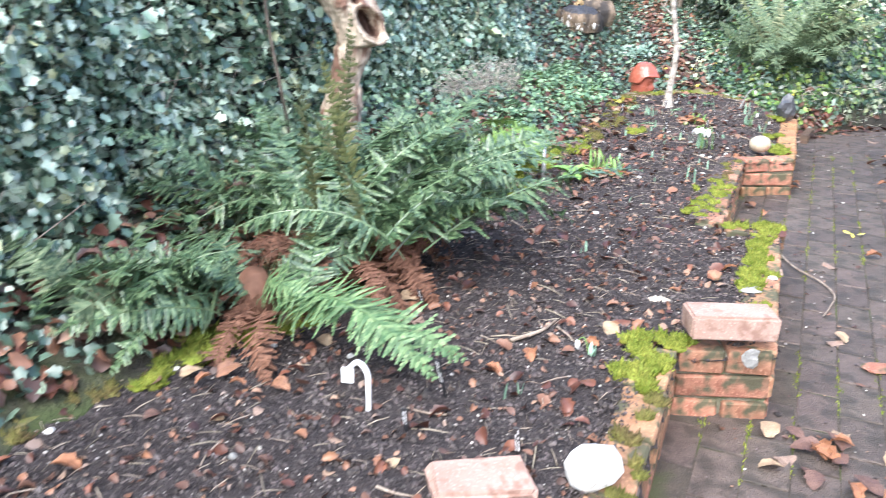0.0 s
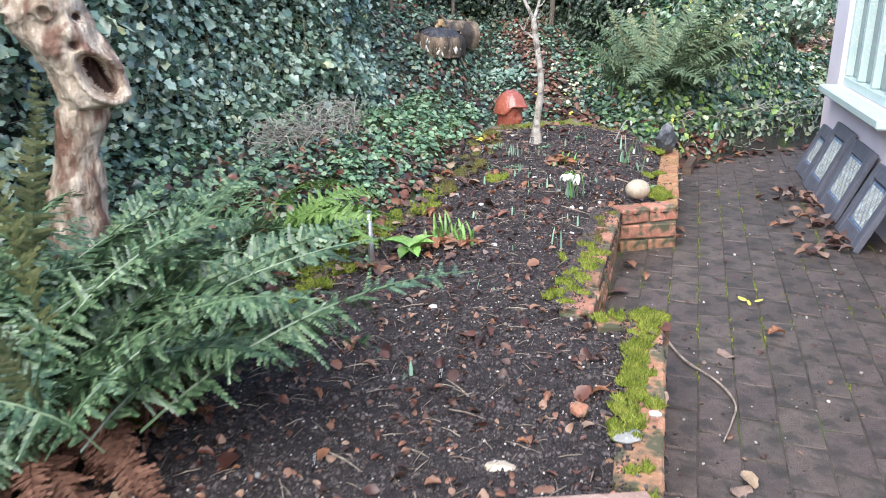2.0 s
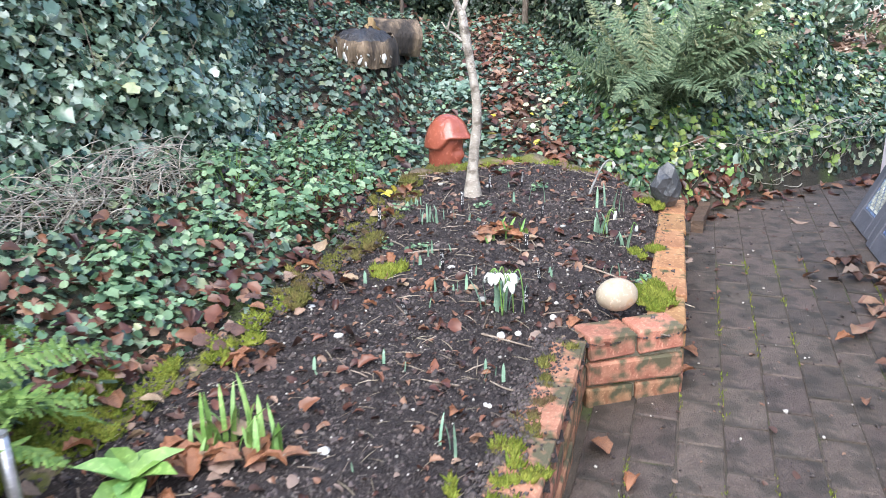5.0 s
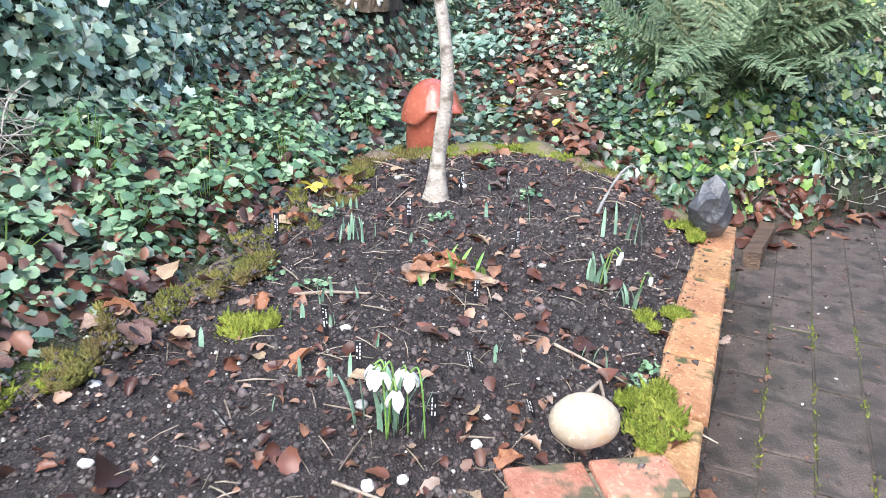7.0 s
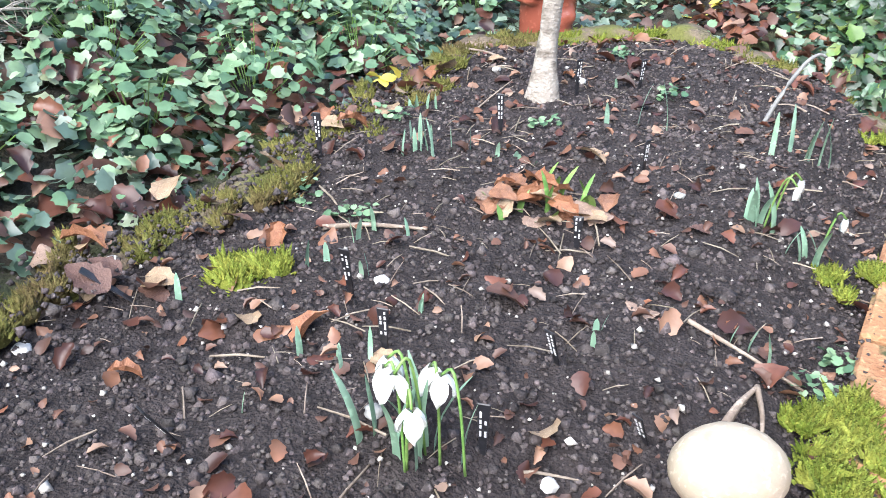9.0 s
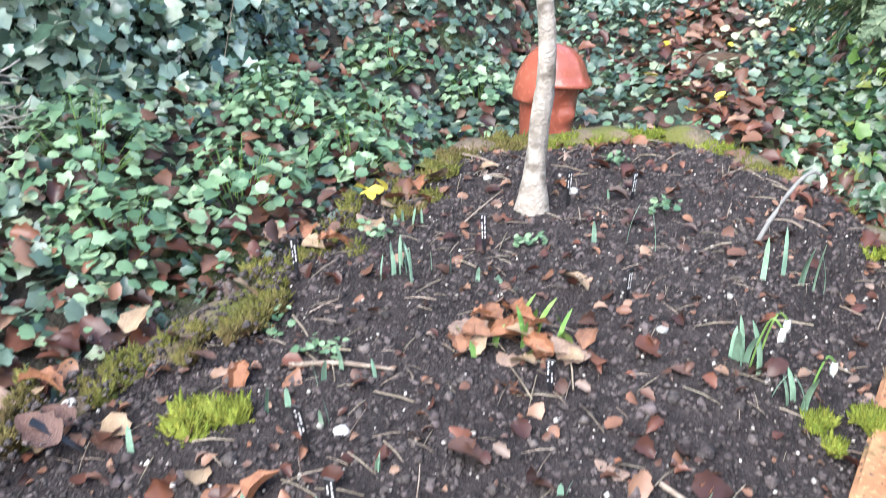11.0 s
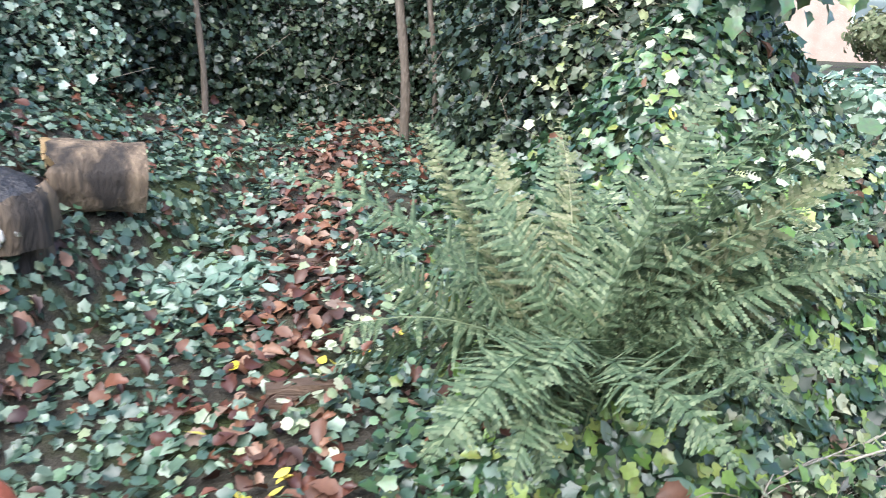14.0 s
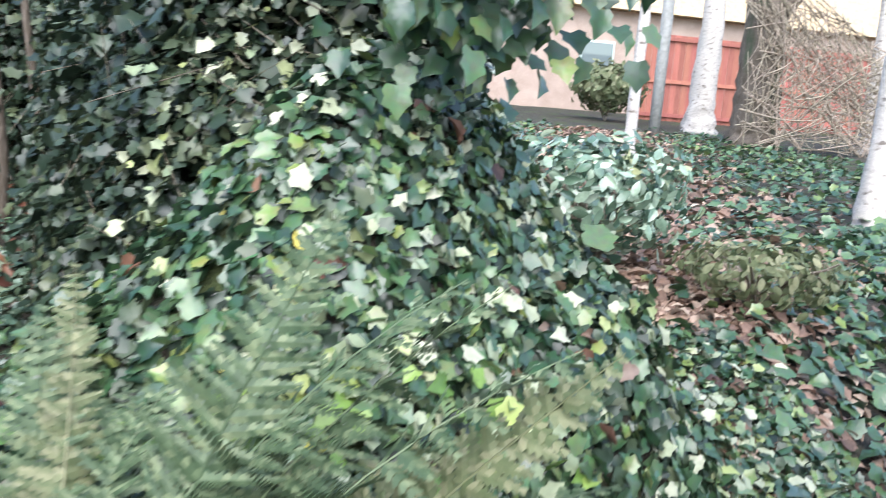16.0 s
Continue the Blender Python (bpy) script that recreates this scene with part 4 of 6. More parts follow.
ground_leaves("leaf_litter_path", 360, (1.1, 5.6, 2.25, 9.3), FALLEN, M_DEAD_DARK, (0.035, 0.075), 0.03, 0.35, "wet red-brown leaves drifted over the path", "fallen leaves", on_path)
ground_leaves("path_foot_litter", 260, (1.85, 5.6, 2.6, 6.15), FALLEN, M_DEAD_DARK, (0.04, 0.075), 0.02, 0.35, "leaves gathered at the foot of the path", "fallen leaves")
ground_leaves("leaf_litter_path_dry", 150, (1.1, 5.6, 2.25, 9.3), FALLEN, M_DEAD, (0.04, 0.075), 0.05, 0.4, "dry brown leaves on the path", "fallen leaves", on_path)
ground_leaves("leaf_litter_back_wet", 420, BACK, FALLEN, M_DEAD_DARK, (0.035, 0.07), 0.06, 0.45, "wet brown leaves caught in the ivy", "fallen leaves", lambda x, y: 0.15 + max(0, patchy(x, y, 2.2, 5) - 0.35))
ground_leaves("leaf_litter_back", 900, BACK, FALLEN, M_DEAD, (0.035, 0.07), 0.04, 0.4, "brown leaves caught in the ivy", "fallen leaves", lambda x, y: 0.2 + on_path(x, y) + max(0, patchy(x, y, 2, 3) - 0.3))
ground_leaves("silver_nettles", 300, (0.8, 6.9, 1.5, 7.6), OVAL, M_SILVER, (0.04, 0.075), 0.07, 0.5, "patch of silver-leaved dead-nettle", "ground cover", lambda x, y: 1 - smooth(0.12, 0.27, math.hypot(x - 1.15, y - 7.25)))
ground_leaves("bank_ivy", 13000, BANK, IVY, M_IVY_BIG, (0.026, 0.05), 0.06, 0.5, "glossy ivy covering the bank", "ivy", lambda x, y: 1.0 if beyond_edge(x, y) > 0.04 and x > 1.9 else 0.25)
# Part of the bank ivy takes the colour with shade painted in.
ground_leaves("bank_ivy_dark", 9000, BANK, IVY, M_IVY_SHADE_TONED, (0.026, 0.048), 0.05, 0.5, "bank ivy in the shade-toned leaf colour", "ivy", lambda x, y: 1.0 if beyond_edge(x, y) > 0.04 and x > 1.9 else 0.2)
ground_leaves("bank_cream_ivy", 1300, (2.1, 6.2, 4.2, 8.0), IVY, M_VARIEG, (0.025, 0.05), 0.07, 0.5, "cream-edged ivy on the bank", "ivy", lambda x, y: smooth(2.2, 3.0, x) * max(0.05, patchy(x, y, 4, 2)))
ground_leaves("bank_silver_leaves", 110, (1.9, 6.05, 2.7, 6.7), OVAL, M_SILVER, (0.05, 0.085), 0.06, 0.5, "silver-marked leaves low on the bank", "ground cover")
ground_leaves("bank_lime_ivy", 420, (1.95, 6.0, 3.5, 6.95), IVY, M_LIME, (0.03, 0.055), 0.08, 0.5, "yellow-green young ivy leaves low on the bank", "ivy", lambda x, y: max(0.0, patchy(x, y, 3, 6)))
ground_leaves("bank_dead_leaves", 130, BANK, FALLEN, M_DEAD, (0.04, 0.08), 0.05, 0.5, "brown leaves lodged in the bank ivy", "fallen leaves")
ground_leaves("woodland_litter_near", 2600, (3.1, 7.0, 6.0, 10.5), FALLEN, M_DEAD_PALE, (0.05, 0.09), 0.03, 0.3, "brown leaves at the woodland edge", "fallen leaves", lambda x, y: math.exp(-((x - 3.9 - 0.45 * (y - 8)) / 0.7) ** 2) if x > 3.6 else 0)
ground_leaves("woodland_litter", 3400, (4.0, 9.0, 11.0, 19.0), FALLEN, M_DEAD_PALE, (0.07, 0.14), 0.03, 0.3, "brown leaves over the woodland path", "fallen leaves", lambda x, y: math.exp(-((x - 3.9 - 0.45 * (y - 8)) / 1.1) ** 2))
ground_leaves("woodland_edge_ivy", 2600, (3.3, 6.9, 7.0, 10.5), IVY, M_IVY_BIG, (0.04, 0.08), 0.08, 0.4, "low ivy at the woodland edge", "ivy", lambda x, y: 1 - 0.9 * math.exp(-((x - 3.9 - 0.45 * (y - 8)) / 0.5) ** 2))
ground_leaves("woodland_ivy", 5500, RIGHT, IVY, M_IVY_BIG, (0.06, 0.10), 0.12, 0.4, "ivy and low cover on the woodland floor", "ivy", lambda x, y: 1 - math.exp(-((x - 3.9 - 0.45 * (y - 8)) / 0.8) ** 2))
# ---- ferns ----
def frond_proto(length, width, pairs, teeth, arch, curl, dense=1.0):
    """Pinnae along an arching rib: verts and faces, growing along +y and up; arch bends it over, curl dips the tip."""
    vs, fs = [], []
    rib = []
    a = arch[0]
    y = z = 0.0
    steps = 40
    for i in range(steps + 1):
        rib.append((y, z))
        t = i / steps
        ang = arch[0] + (arch[1] - arch[0]) * t ** curl
        y += math.cos(ang) * length / steps
        z += math.sin(ang) * length / steps
    def at(t):
        k = min(int(t * steps), steps - 1)
        f = t * steps - k
        (y0, z0), (y1, z1) = rib[k], rib[k + 1]
        return y0 + (y1 - y0) * f, z0 + (z1 - z0) * f, math.atan2(z1 - z0, y1 - y0)
    for i in range(pairs):
        t = 0.10 + 0.89 * (i / (pairs - 1))
        w = width * rng.uniform(0.85, 1.1) * (math.sin(math.pi * min(1, 0.16 + 0.84 * t)) ** 0.75) * (1 - 0.35 * t) + 0.006
        y, z, ang = at(t)
        ca, sa = math.cos(ang), math.sin(ang)
        hw = min(0.5 * 0.89 * length / pairs * 1.3 * dense, w * 0.4)
        n = max(3, int(w / 0.0085)) if teeth > 8 else max(3, int(w / 0.012))
        for side in (-1, 1):
            sweep, dip, wave = (0.35 + 0.5 * t + rng.normal(0, 0.2)) * 0.6, rng.normal(-0.15, 0.3), rng.normal(0, 0.5)
            cs, sn = math.cos(sweep), math.sin(sweep)
            # leaflets in pairs along each pinna
            for j in range(n):
                u = (j + 0.5) / n
                c, step = w * u, w / n
                leaf = hw * (1 - u) ** 0.55 + 0.0012
                for e in (-1, 1):
                    base = len(vs)
                    for du, de in ((-0.5, 0.0), (-0.42, 0.6), (0.25, 1.0), (0.62, 0.6), (0.5, 0.0)):
                        p, o = c + du * step + de * leaf * 0.25, e * de * leaf
                        lx, ly = side * (p * cs - o * sn), p * sn + o * cs
                        lz = dip * p - 0.6 * p * u * w + wave * p * u * 0.4 - 0.25 * abs(o)
                        vs.append((lx, y + ly * ca - lz * sa, z + ly * sa + lz * ca))
                    fs.append((base, base + 1, base + 2, base + 3, base + 4))
    # the rib itself
    base = len(vs)
    for i in range(0, steps + 1, 4):
        y, z = rib[i]
        r = 0.0035 * (1 - 0.8 * i / steps) * length / 0.7
        vs += [(-r, y, z), (r, y, z), (0, y, z + r * 1.5)]
    for i in range(steps // 4):
        k = base + i * 3
        for q in range(3):
            fs.append((k + q, k + (q + 1) % 3, k + 3 + (q + 1) % 3, k + 3 + q))
    return vs, fs


def fern(x, y, z, label, fronds, name="fern", spread=0.02):
    """fronds: rows of compass degrees, rise and end angle in degrees, length, width, material."""
    ob = thing(name, x, y, z, label, "fern")
    for head, a0, a1, length, width, material, teeth in fronds:
        vs, fs = frond_proto(length, width, int(18 + length * 25), teeth, (radians(a0), radians(a1)), rng.uniform(0.8, 1.5), 0.85 if teeth >= 13 else 0.95)
        m = Matrix.Rotation(radians(head - 90), 4, "Z") @ Matrix.Translation((0, 0.02, 0)) @ Matrix.Rotation(radians(rng.normal(0, 23)), 4, "Y")
        m = Matrix.Translation((rng.normal(0, spread), rng.normal(0, spread), 0)) @ m
        bend = rng.normal(0, 0.28)
        link_mesh("frond", [m @ Vector((v[0] + bend * v[1] * v[1], v[1], v[2])) for v in vs], fs, material, ob)
    vs, fs = tube([(0, 0, -0.06), (0, 0, 0.02), (0.01, 0, 0.07)], [0.07, 0.06, 0.03], 9, 0.5)
    link_mesh("crown_base", vs, fs, M_FERN_DEAD, ob, smooth=True)
    return ob


def ring(n, lo, hi, rise, end, length, width, material, teeth=12):
    out = []
    for i in range(n):
        head = lo + (hi - lo) * (i + rng.uniform(0.15, 0.85)) / n
        out.append((head, rng.uniform(*rise), rng.uniform(*end), rng.uniform(*length), rng.uniform(*width), material, teeth))
    return out


# compass degrees: 0 = +x (towards the paving), 90 = +y (up the walk)
fern(-0.10, 1.86, 0.33, "large arching green fern with dead brown fronds beneath",
     ring(8, -15, 40, (34, 60), (-28, 2), (0.45, 0.74), (0.06, 0.10), M_FERN)
     + ring(22, 0, 110, (38, 70), (-45, 5), (0.4, 0.82), (0.06, 0.10), M_FERN)
     + ring(12, 0, 100, (34, 62), (-28, 5), (0.35, 0.65), (0.06, 0.095), M_FERN)
     + ring(14, 10, 80, (46, 66), (-25, 10), (0.65, 0.92), (0.06, 0.10), M_FERN)
     + ring(8, 120, 230, (55, 80), (-10, 40), (0.4, 0.7), (0.055, 0.09), M_FERN)
     + ring(16, 110, 215, (30, 66), (-50, -5), (0.35, 0.66), (0.06, 0.10), M_FERN)
     + ring(4, -100, -40, (50, 70), (-60, -10), (0.22, 0.32), (0.05, 0.08), M_FERN)
     + [(-8, 34, -18, 0.80, 0.11, M_FERN, 12), (4, 38, -20, 0.86, 0.11, M_FERN, 12), (18, 40, -12, 0.84, 0.11, M_FERN, 12)]
     + [(150, 86, 80, 0.70, 0.05, M_FERN_OLD, 8), (60, 84, 84, 0.66, 0.045, M_FERN_OLD, 8), (175, 80, 70, 0.58, 0.06, M_FERN_OLD, 8), (190, 72, 60, 0.5, 0.06, M_FERN_OLD, 8)]
     + ring(34, -140, 20, (0, 34), (-110, -55), (0.24, 0.42), (0.035, 0.065), M_FERN_DEAD, 8), spread=0.11)
fern(-0.22, 1.46, 0.27, "low green fern with one frond over the soil",
     [(-30, 32, -40, 0.64, 0.11, M_FERN_MID, 12), (-38, 36, -46, 0.60, 0.11, M_FERN_MID, 12), (-28, 52, -40, 0.34, 0.08, M_FERN_MID, 12)]
     + ring(12, 120, 260, (30, 66), (-70, -10), (0.3, 0.5), (0.06, 0.09), M_FERN) + ring(5, 20, 120, (45, 70), (-40, 0), (0.25, 0.4), (0.06, 0.09), M_FERN)
     + ring(6, 150, 290, (5, 40), (-90, -50), (0.2, 0.32), (0.04, 0.06), M_FERN_DEAD, 8), spread=0.06)
fern(-0.58, 1.28, land(-0.58, 1.28), "soft green fern between the edging and the hedge",
     ring(8, -60, 120, (35, 70), (-50, 10), (0.28, 0.45), (0.06, 0.09), M_FERN) + ring(6, 120, 300, (40, 75), (-40, 10), (0.3, 0.45), (0.06, 0.09), M_FERN_GREY), spread=0.08)
fern(0.10, 3.17, land(0.10, 3.17) - 0.01, "bright green young fern beside the bed edging",
     ring(8, -50, 50, (35, 65), (-45, -5), (0.36, 0.56), (0.07, 0.095), M_FERN_BRIGHT) + ring(10, 40, 320, (30, 70), (-35, 10), (0.3, 0.5), (0.06, 0.09), M_FERN_MID) + ring(6, 60, 300, (30, 60), (-35, 10), (0.3, 0.45), (0.06, 0.09), M_FERN), spread=0.04)
fern(2.20, 6.52, land(2.20, 6.52) - 0.02, "tall lacy grey-green male fern on the ivy bank",
     ring(9, -155, -30, (38, 60), (-50, -15), (0.5, 0.76), (0.10, 0.14), M_FERN_GREY, 18)
     + ring(18, 10, 175, (45, 82), (-5, 60), (0.4, 0.82), (0.08, 0.12), M_FERN_GREY, 18)
     + ring(10, -50, 30, (50, 70), (5, 35), (0.55, 0.78), (0.09, 0.13), M_FERN_GREY, 18)
     + ring(5, -60, 10, (40, 60), (-30, 0), (0.45, 0.65), (0.10, 0.14), M_FERN_GREY, 18)
     + ring(5, 0, 160, (55, 80), (20, 60), (0.5, 0.75), (0.06, 0.09), M_FERN_PALE, 12)
     + [(178, 62, 12, 0.82, 0.10, M_FERN_GREY, 18), (200, 50, -30, 0.62, 0.13, M_FERN_GREY, 18), (75, 80, 62, 0.80, 0.12, M_FERN_GREY, 18), (25, 58, 30, 0.8, 0.08, M_FERN_PALE, 8), (8, 48, 14, 0.74, 0.10, M_FERN_GREY, 18), (-32, 68, 28, 0.80, 0.13, M_FERN_GREY, 18), (-14, 66, 34, 0.84, 0.13, M_FERN_GREY, 18), (2, 68, 30, 0.82, 0.13, M_FERN_GREY, 18), (18, 64, 36, 0.84, 0.12, M_FERN_PALE, 12), (-45, 60, 10, 0.7, 0.14, M_FERN_GREY, 18), (-110, 48, -40, 0.75, 0.15, M_FERN_GREY, 18)])


# ---- the sapling in the bed ----
def tree(name, label, trunk, radii, limbs, material, sides=14, category="tree"):
    ob = thing(name, *trunk[0], label, category)
    o = Vector(trunk[0])
    pts = smooth_path([Vector(q) - o for q in trunk], 7 * len(trunk))
    rr = np.interp(np.linspace(0, 1, len(pts)), np.linspace(0, 1, len(radii)), radii)
    link_mesh("trunk", *tube(pts, rr, sides, 0.25), material, ob, smooth=True)
    for limb, r0, r1 in limbs:
        pts = smooth_path([Vector(q) - o for q in limb], 5 * len(limb))
        link_mesh("limb", *tube(pts, np.linspace(r0, r1, len(pts)), 8, 0.2), material, ob, smooth=True)
    return ob


tree("sapling", "slender leafless sapling with pale flaking bark in the bed",
     [(1.232, 5.205, 0.245), (1.232, 5.205, 0.295), (1.236, 5.205, 0.40), (1.25, 5.20, 0.60), (1.238, 5.2, 0.73), (1.212, 5.2, 0.86), (1.19, 5.2, 0.985)],
     [0.044, 0.031, 0.021, 0.018, 0.017, 0.016, 0.016],
     [([(1.19, 5.2, 0.975), (1.165, 5.19, 1.03), (1.135, 5.19, 1.09), (1.09, 5.18, 1.25), (1.06, 5.17, 1.5)], 0.014, 0.006),
      ([(1.19, 5.2, 0.975), (1.208, 5.21, 1.02), (1.222, 5.22, 1.09), (1.23, 5.23, 1.3), (1.26, 5.25, 1.6)], 0.012, 0.005),
      ([(1.195, 5.2, 0.875), (1.165, 5.2, 0.90), (1.14, 5.19, 0.915), (1.118, 5.19, 0.945)], 0.006, 0.003),
      ([(1.14, 5.19, 0.915), (1.148, 5.18, 0.95), (1.165, 5.18, 0.99), (1.185, 5.18, 1.03)], 0.005, 0.002),
      ([(1.212, 5.2, 1.04), (1.245, 5.2, 1.07), (1.27, 5.21, 1.13)], 0.005, 0.002)], M_BARK_SAP)


# ---- hollow wooden sculpture ----
def sculpture():
    """A weathered trunk: a pale neck carrying a swollen head, tilted back, with a gaping hollow in its front."""
    n, m = 190, 150
    centre, right, away = Vector((-0.262, 2.64, 1.0)), Vector((0.97, 0.24, 0)), Vector((-0.24, 0.97, 0))
    rise = [-0.74, -0.45, -0.31, -0.21, -0.158, -0.146, -0.12, -0.07, -0.01, 0.05, 0.13, 0.19, 0.24, 0.27]
    west = [-0.15, -0.125, -0.095, -0.075, -0.064, -0.050, -0.056, -0.075, -0.11, -0.15, -0.162, -0.15, -0.12, -0.06]
    east = [0.05, 0.04, 0.032, 0.066, 0.076, 0.135, 0.152, 0.126, 0.102, 0.076, 0.040, 0.02, -0.02, -0.05]
    vs, fs, deep, fm = [], [], [], []
    levels = np.concatenate([np.linspace(-0.74, -0.16, 60), np.linspace(-0.158, 0.27, n - 60)])
    for h in levels:
        a, b = float(np.interp(h, rise, west)), float(np.interp(h, rise, east))
        mid, half = (a + b) / 2, (b - a) / 2
        depth = half if h < -0.158 else max(0.07, half * 0.95)
        for k in range(m):
            w = 2 * math.pi * k / m
            u, f = mid + half * math.cos(w), depth * math.sin(w)
            front = smooth(0.1, 0.5, -math.sin(w))
            q = Vector((u, f, h))
            grain = Vector((u * 22 + h * 9, f * 22, h * 5))
            out = 0.016 * noise.noise(q * 9) + 0.010 * noise.noise(q * 22) + 0.006 * noise.noise(grain * 1.6) + 0.003 * noise.noise(q * 70)
            # the hollow, long along the slope of the front edge, with a raised lip
            s1, s2 = (u - 0.078) * 0.62 - (h + 0.068) * 0.78, (u - 0.078) * 0.78 + (h + 0.068) * 0.62
            e = math.sqrt((s1 / 0.072) ** 2 + (s2 / 0.038) ** 2)
            hole = smooth(1.05, 0.72, e) * front
            lip = math.exp(-((e - 1.22) / 0.16) ** 2) * front
            def pit(x, z, r):
                return math.exp(-(((u - x) ** 2 + (h - z) ** 2) / (r * r)) ** 2) * front
            def swell(x, z, r):
                return math.exp(-(((u - x) ** 2 + (h - z) ** 2) / (r * r))) * front
            ring_knot = math.exp(-((math.hypot(u + 0.04, h - 0.105) - 0.02) / 0.007) ** 2) * front
            push = out - 0.11 * hole + 0.014 * lip - 0.03 * pit(0.034, 0.092, 0.013) - 0.02 * pit(0.02, 0.018, 0.013) - 0.008 * pit(-0.04, 0.105, 0.012)
            push += 0.012 * ring_knot + 0.028 * swell(0.016, 0.05, 0.03) + 0.02 * swell(-0.04, 0.15, 0.035) + 0.018 * swell(-0.045, 0.01, 0.035) - 0.018 * swell(-0.085, 0.06, 0.03) + 0.03 * swell(-0.135, 0.095, 0.022) - 0.03 * pit(-0.135, 0.09, 0.011)
            # Hollow and pits get dark red-brown wood that also paints in their shade.
            deep.append(hole > 0.55 or pit(0.034, 0.092, 0.013) > 0.5 or pit(0.02, 0.018, 0.012) > 0.6)
            d = Vector((math.cos(w) * (0.35 if front > 0.3 else 1), math.sin(w))).normalized()
            u, f = u + d.x * push, f + d.y * push
            vs.append(centre + right * u + away * f + Vector((0, 0, h)))
    rows = len(levels)
    for i in range(rows - 1):
        for k in range(m):
            k2 = (k + 1) % m
            fs.append((i * m + k, i * m + k2, (i + 1) * m + k2, (i + 1) * m + k))
            fm.append(1 if deep[i * m + k] and deep[(i + 1) * m + k2] else 0)
    fs.append(tuple((rows - 1) * m + k for k in range(m)))
    fm.append(0)
    ob = link_mesh("wooden_sculpture", vs, fs, M_DRIFT, smooth=True, mats=[M_DRIFT, M_HEART], face_mats=fm)
    tagged(ob, "weathered pale wooden trunk sculpture with a gaping dark hollow", "sculpture")


sculpture()
vs, fs = tube(smooth_path([(-0.50, 2.62, 0.3), (-0.53, 2.60, 0.6), (-0.58, 2.58, 0.95), (-0.60, 2.58, 1.3)], 16), [0.007] * 16, 7, 0.2)
tagged(link_mesh("bare_sapling", vs, fs, M_BARK, smooth=True), "thin grey sapling stem rising in front of the hedge", "sapling")


# ---- terracotta helmet head ----
def terracotta():
    n, m = 44, 56
    vs, fs = [], []
    heights = np.linspace(0, 0.31, n)
    face = radians(-28)
    for i, h in enumerate(heights):
        t = h / 0.31
        body = 0.084 + 0.014 * math.sin(t * 3) if h < 0.2 else 0.0
        dome = 0.135 * math.sqrt(max(0, 1 - ((h - 0.165) / 0.146) ** 2)) if h >= 0.165 else 0.0
        for k in range(m):
            w = 2 * math.pi * k / m
            d = math.atan2(math.sin(w - face), math.cos(w - face))
            front = math.exp(-(d / 0.95) ** 2)
            # the helmet drops low behind and rises to a brim in front
            brim = 0.19 - 0.06 * smooth(0.8, 1.5, abs(d))
            if h > brim:
                u = min(1.0, (h - brim) / (0.31 - brim))
                r = 0.124 * math.sqrt(max(0.0, 1 - u ** 2.2)) + 0.024 * front * math.exp(-((u - 0.05) / 0.16) ** 2)
                r += 0.012 * math.exp(-(d / 0.10) ** 2) * (1 - u)
            else:
                r = body + 0.022 * math.exp(-(d / 0.22) ** 2 - ((h - 0.105) / 0.028) ** 2) + 0.015 * math.exp(-(d / 0.5) ** 2 - ((h - 0.035) / 0.02) ** 2) - 0.012 * math.exp(-((abs(d) - 0.45) / 0.2) ** 2 - ((h - 0.125) / 0.02) ** 2)
            vs.append((math.cos(w) * r, math.sin(w) * r, h))
    for i in range(n - 1):
        for k in range(m):
            k2 = (k + 1) % m
            fs.append((i * m + k, i * m + k2, (i + 1) * m + k2, (i + 1) * m + k))
    fs.append(tuple(range(m))[::-1])
    ob = link_mesh("terracotta_head", vs, fs, M_TERRA, smooth=True)
    ob.matrix_basis = pose(1.095, 5.90, 0.205, -4, 3, 0) @ Matrix.Diagonal((0.86, 0.86, 0.93, 1))
    tagged(ob, "glazed red terracotta helmeted head ornament among the ivy", "ornament")


terracotta()


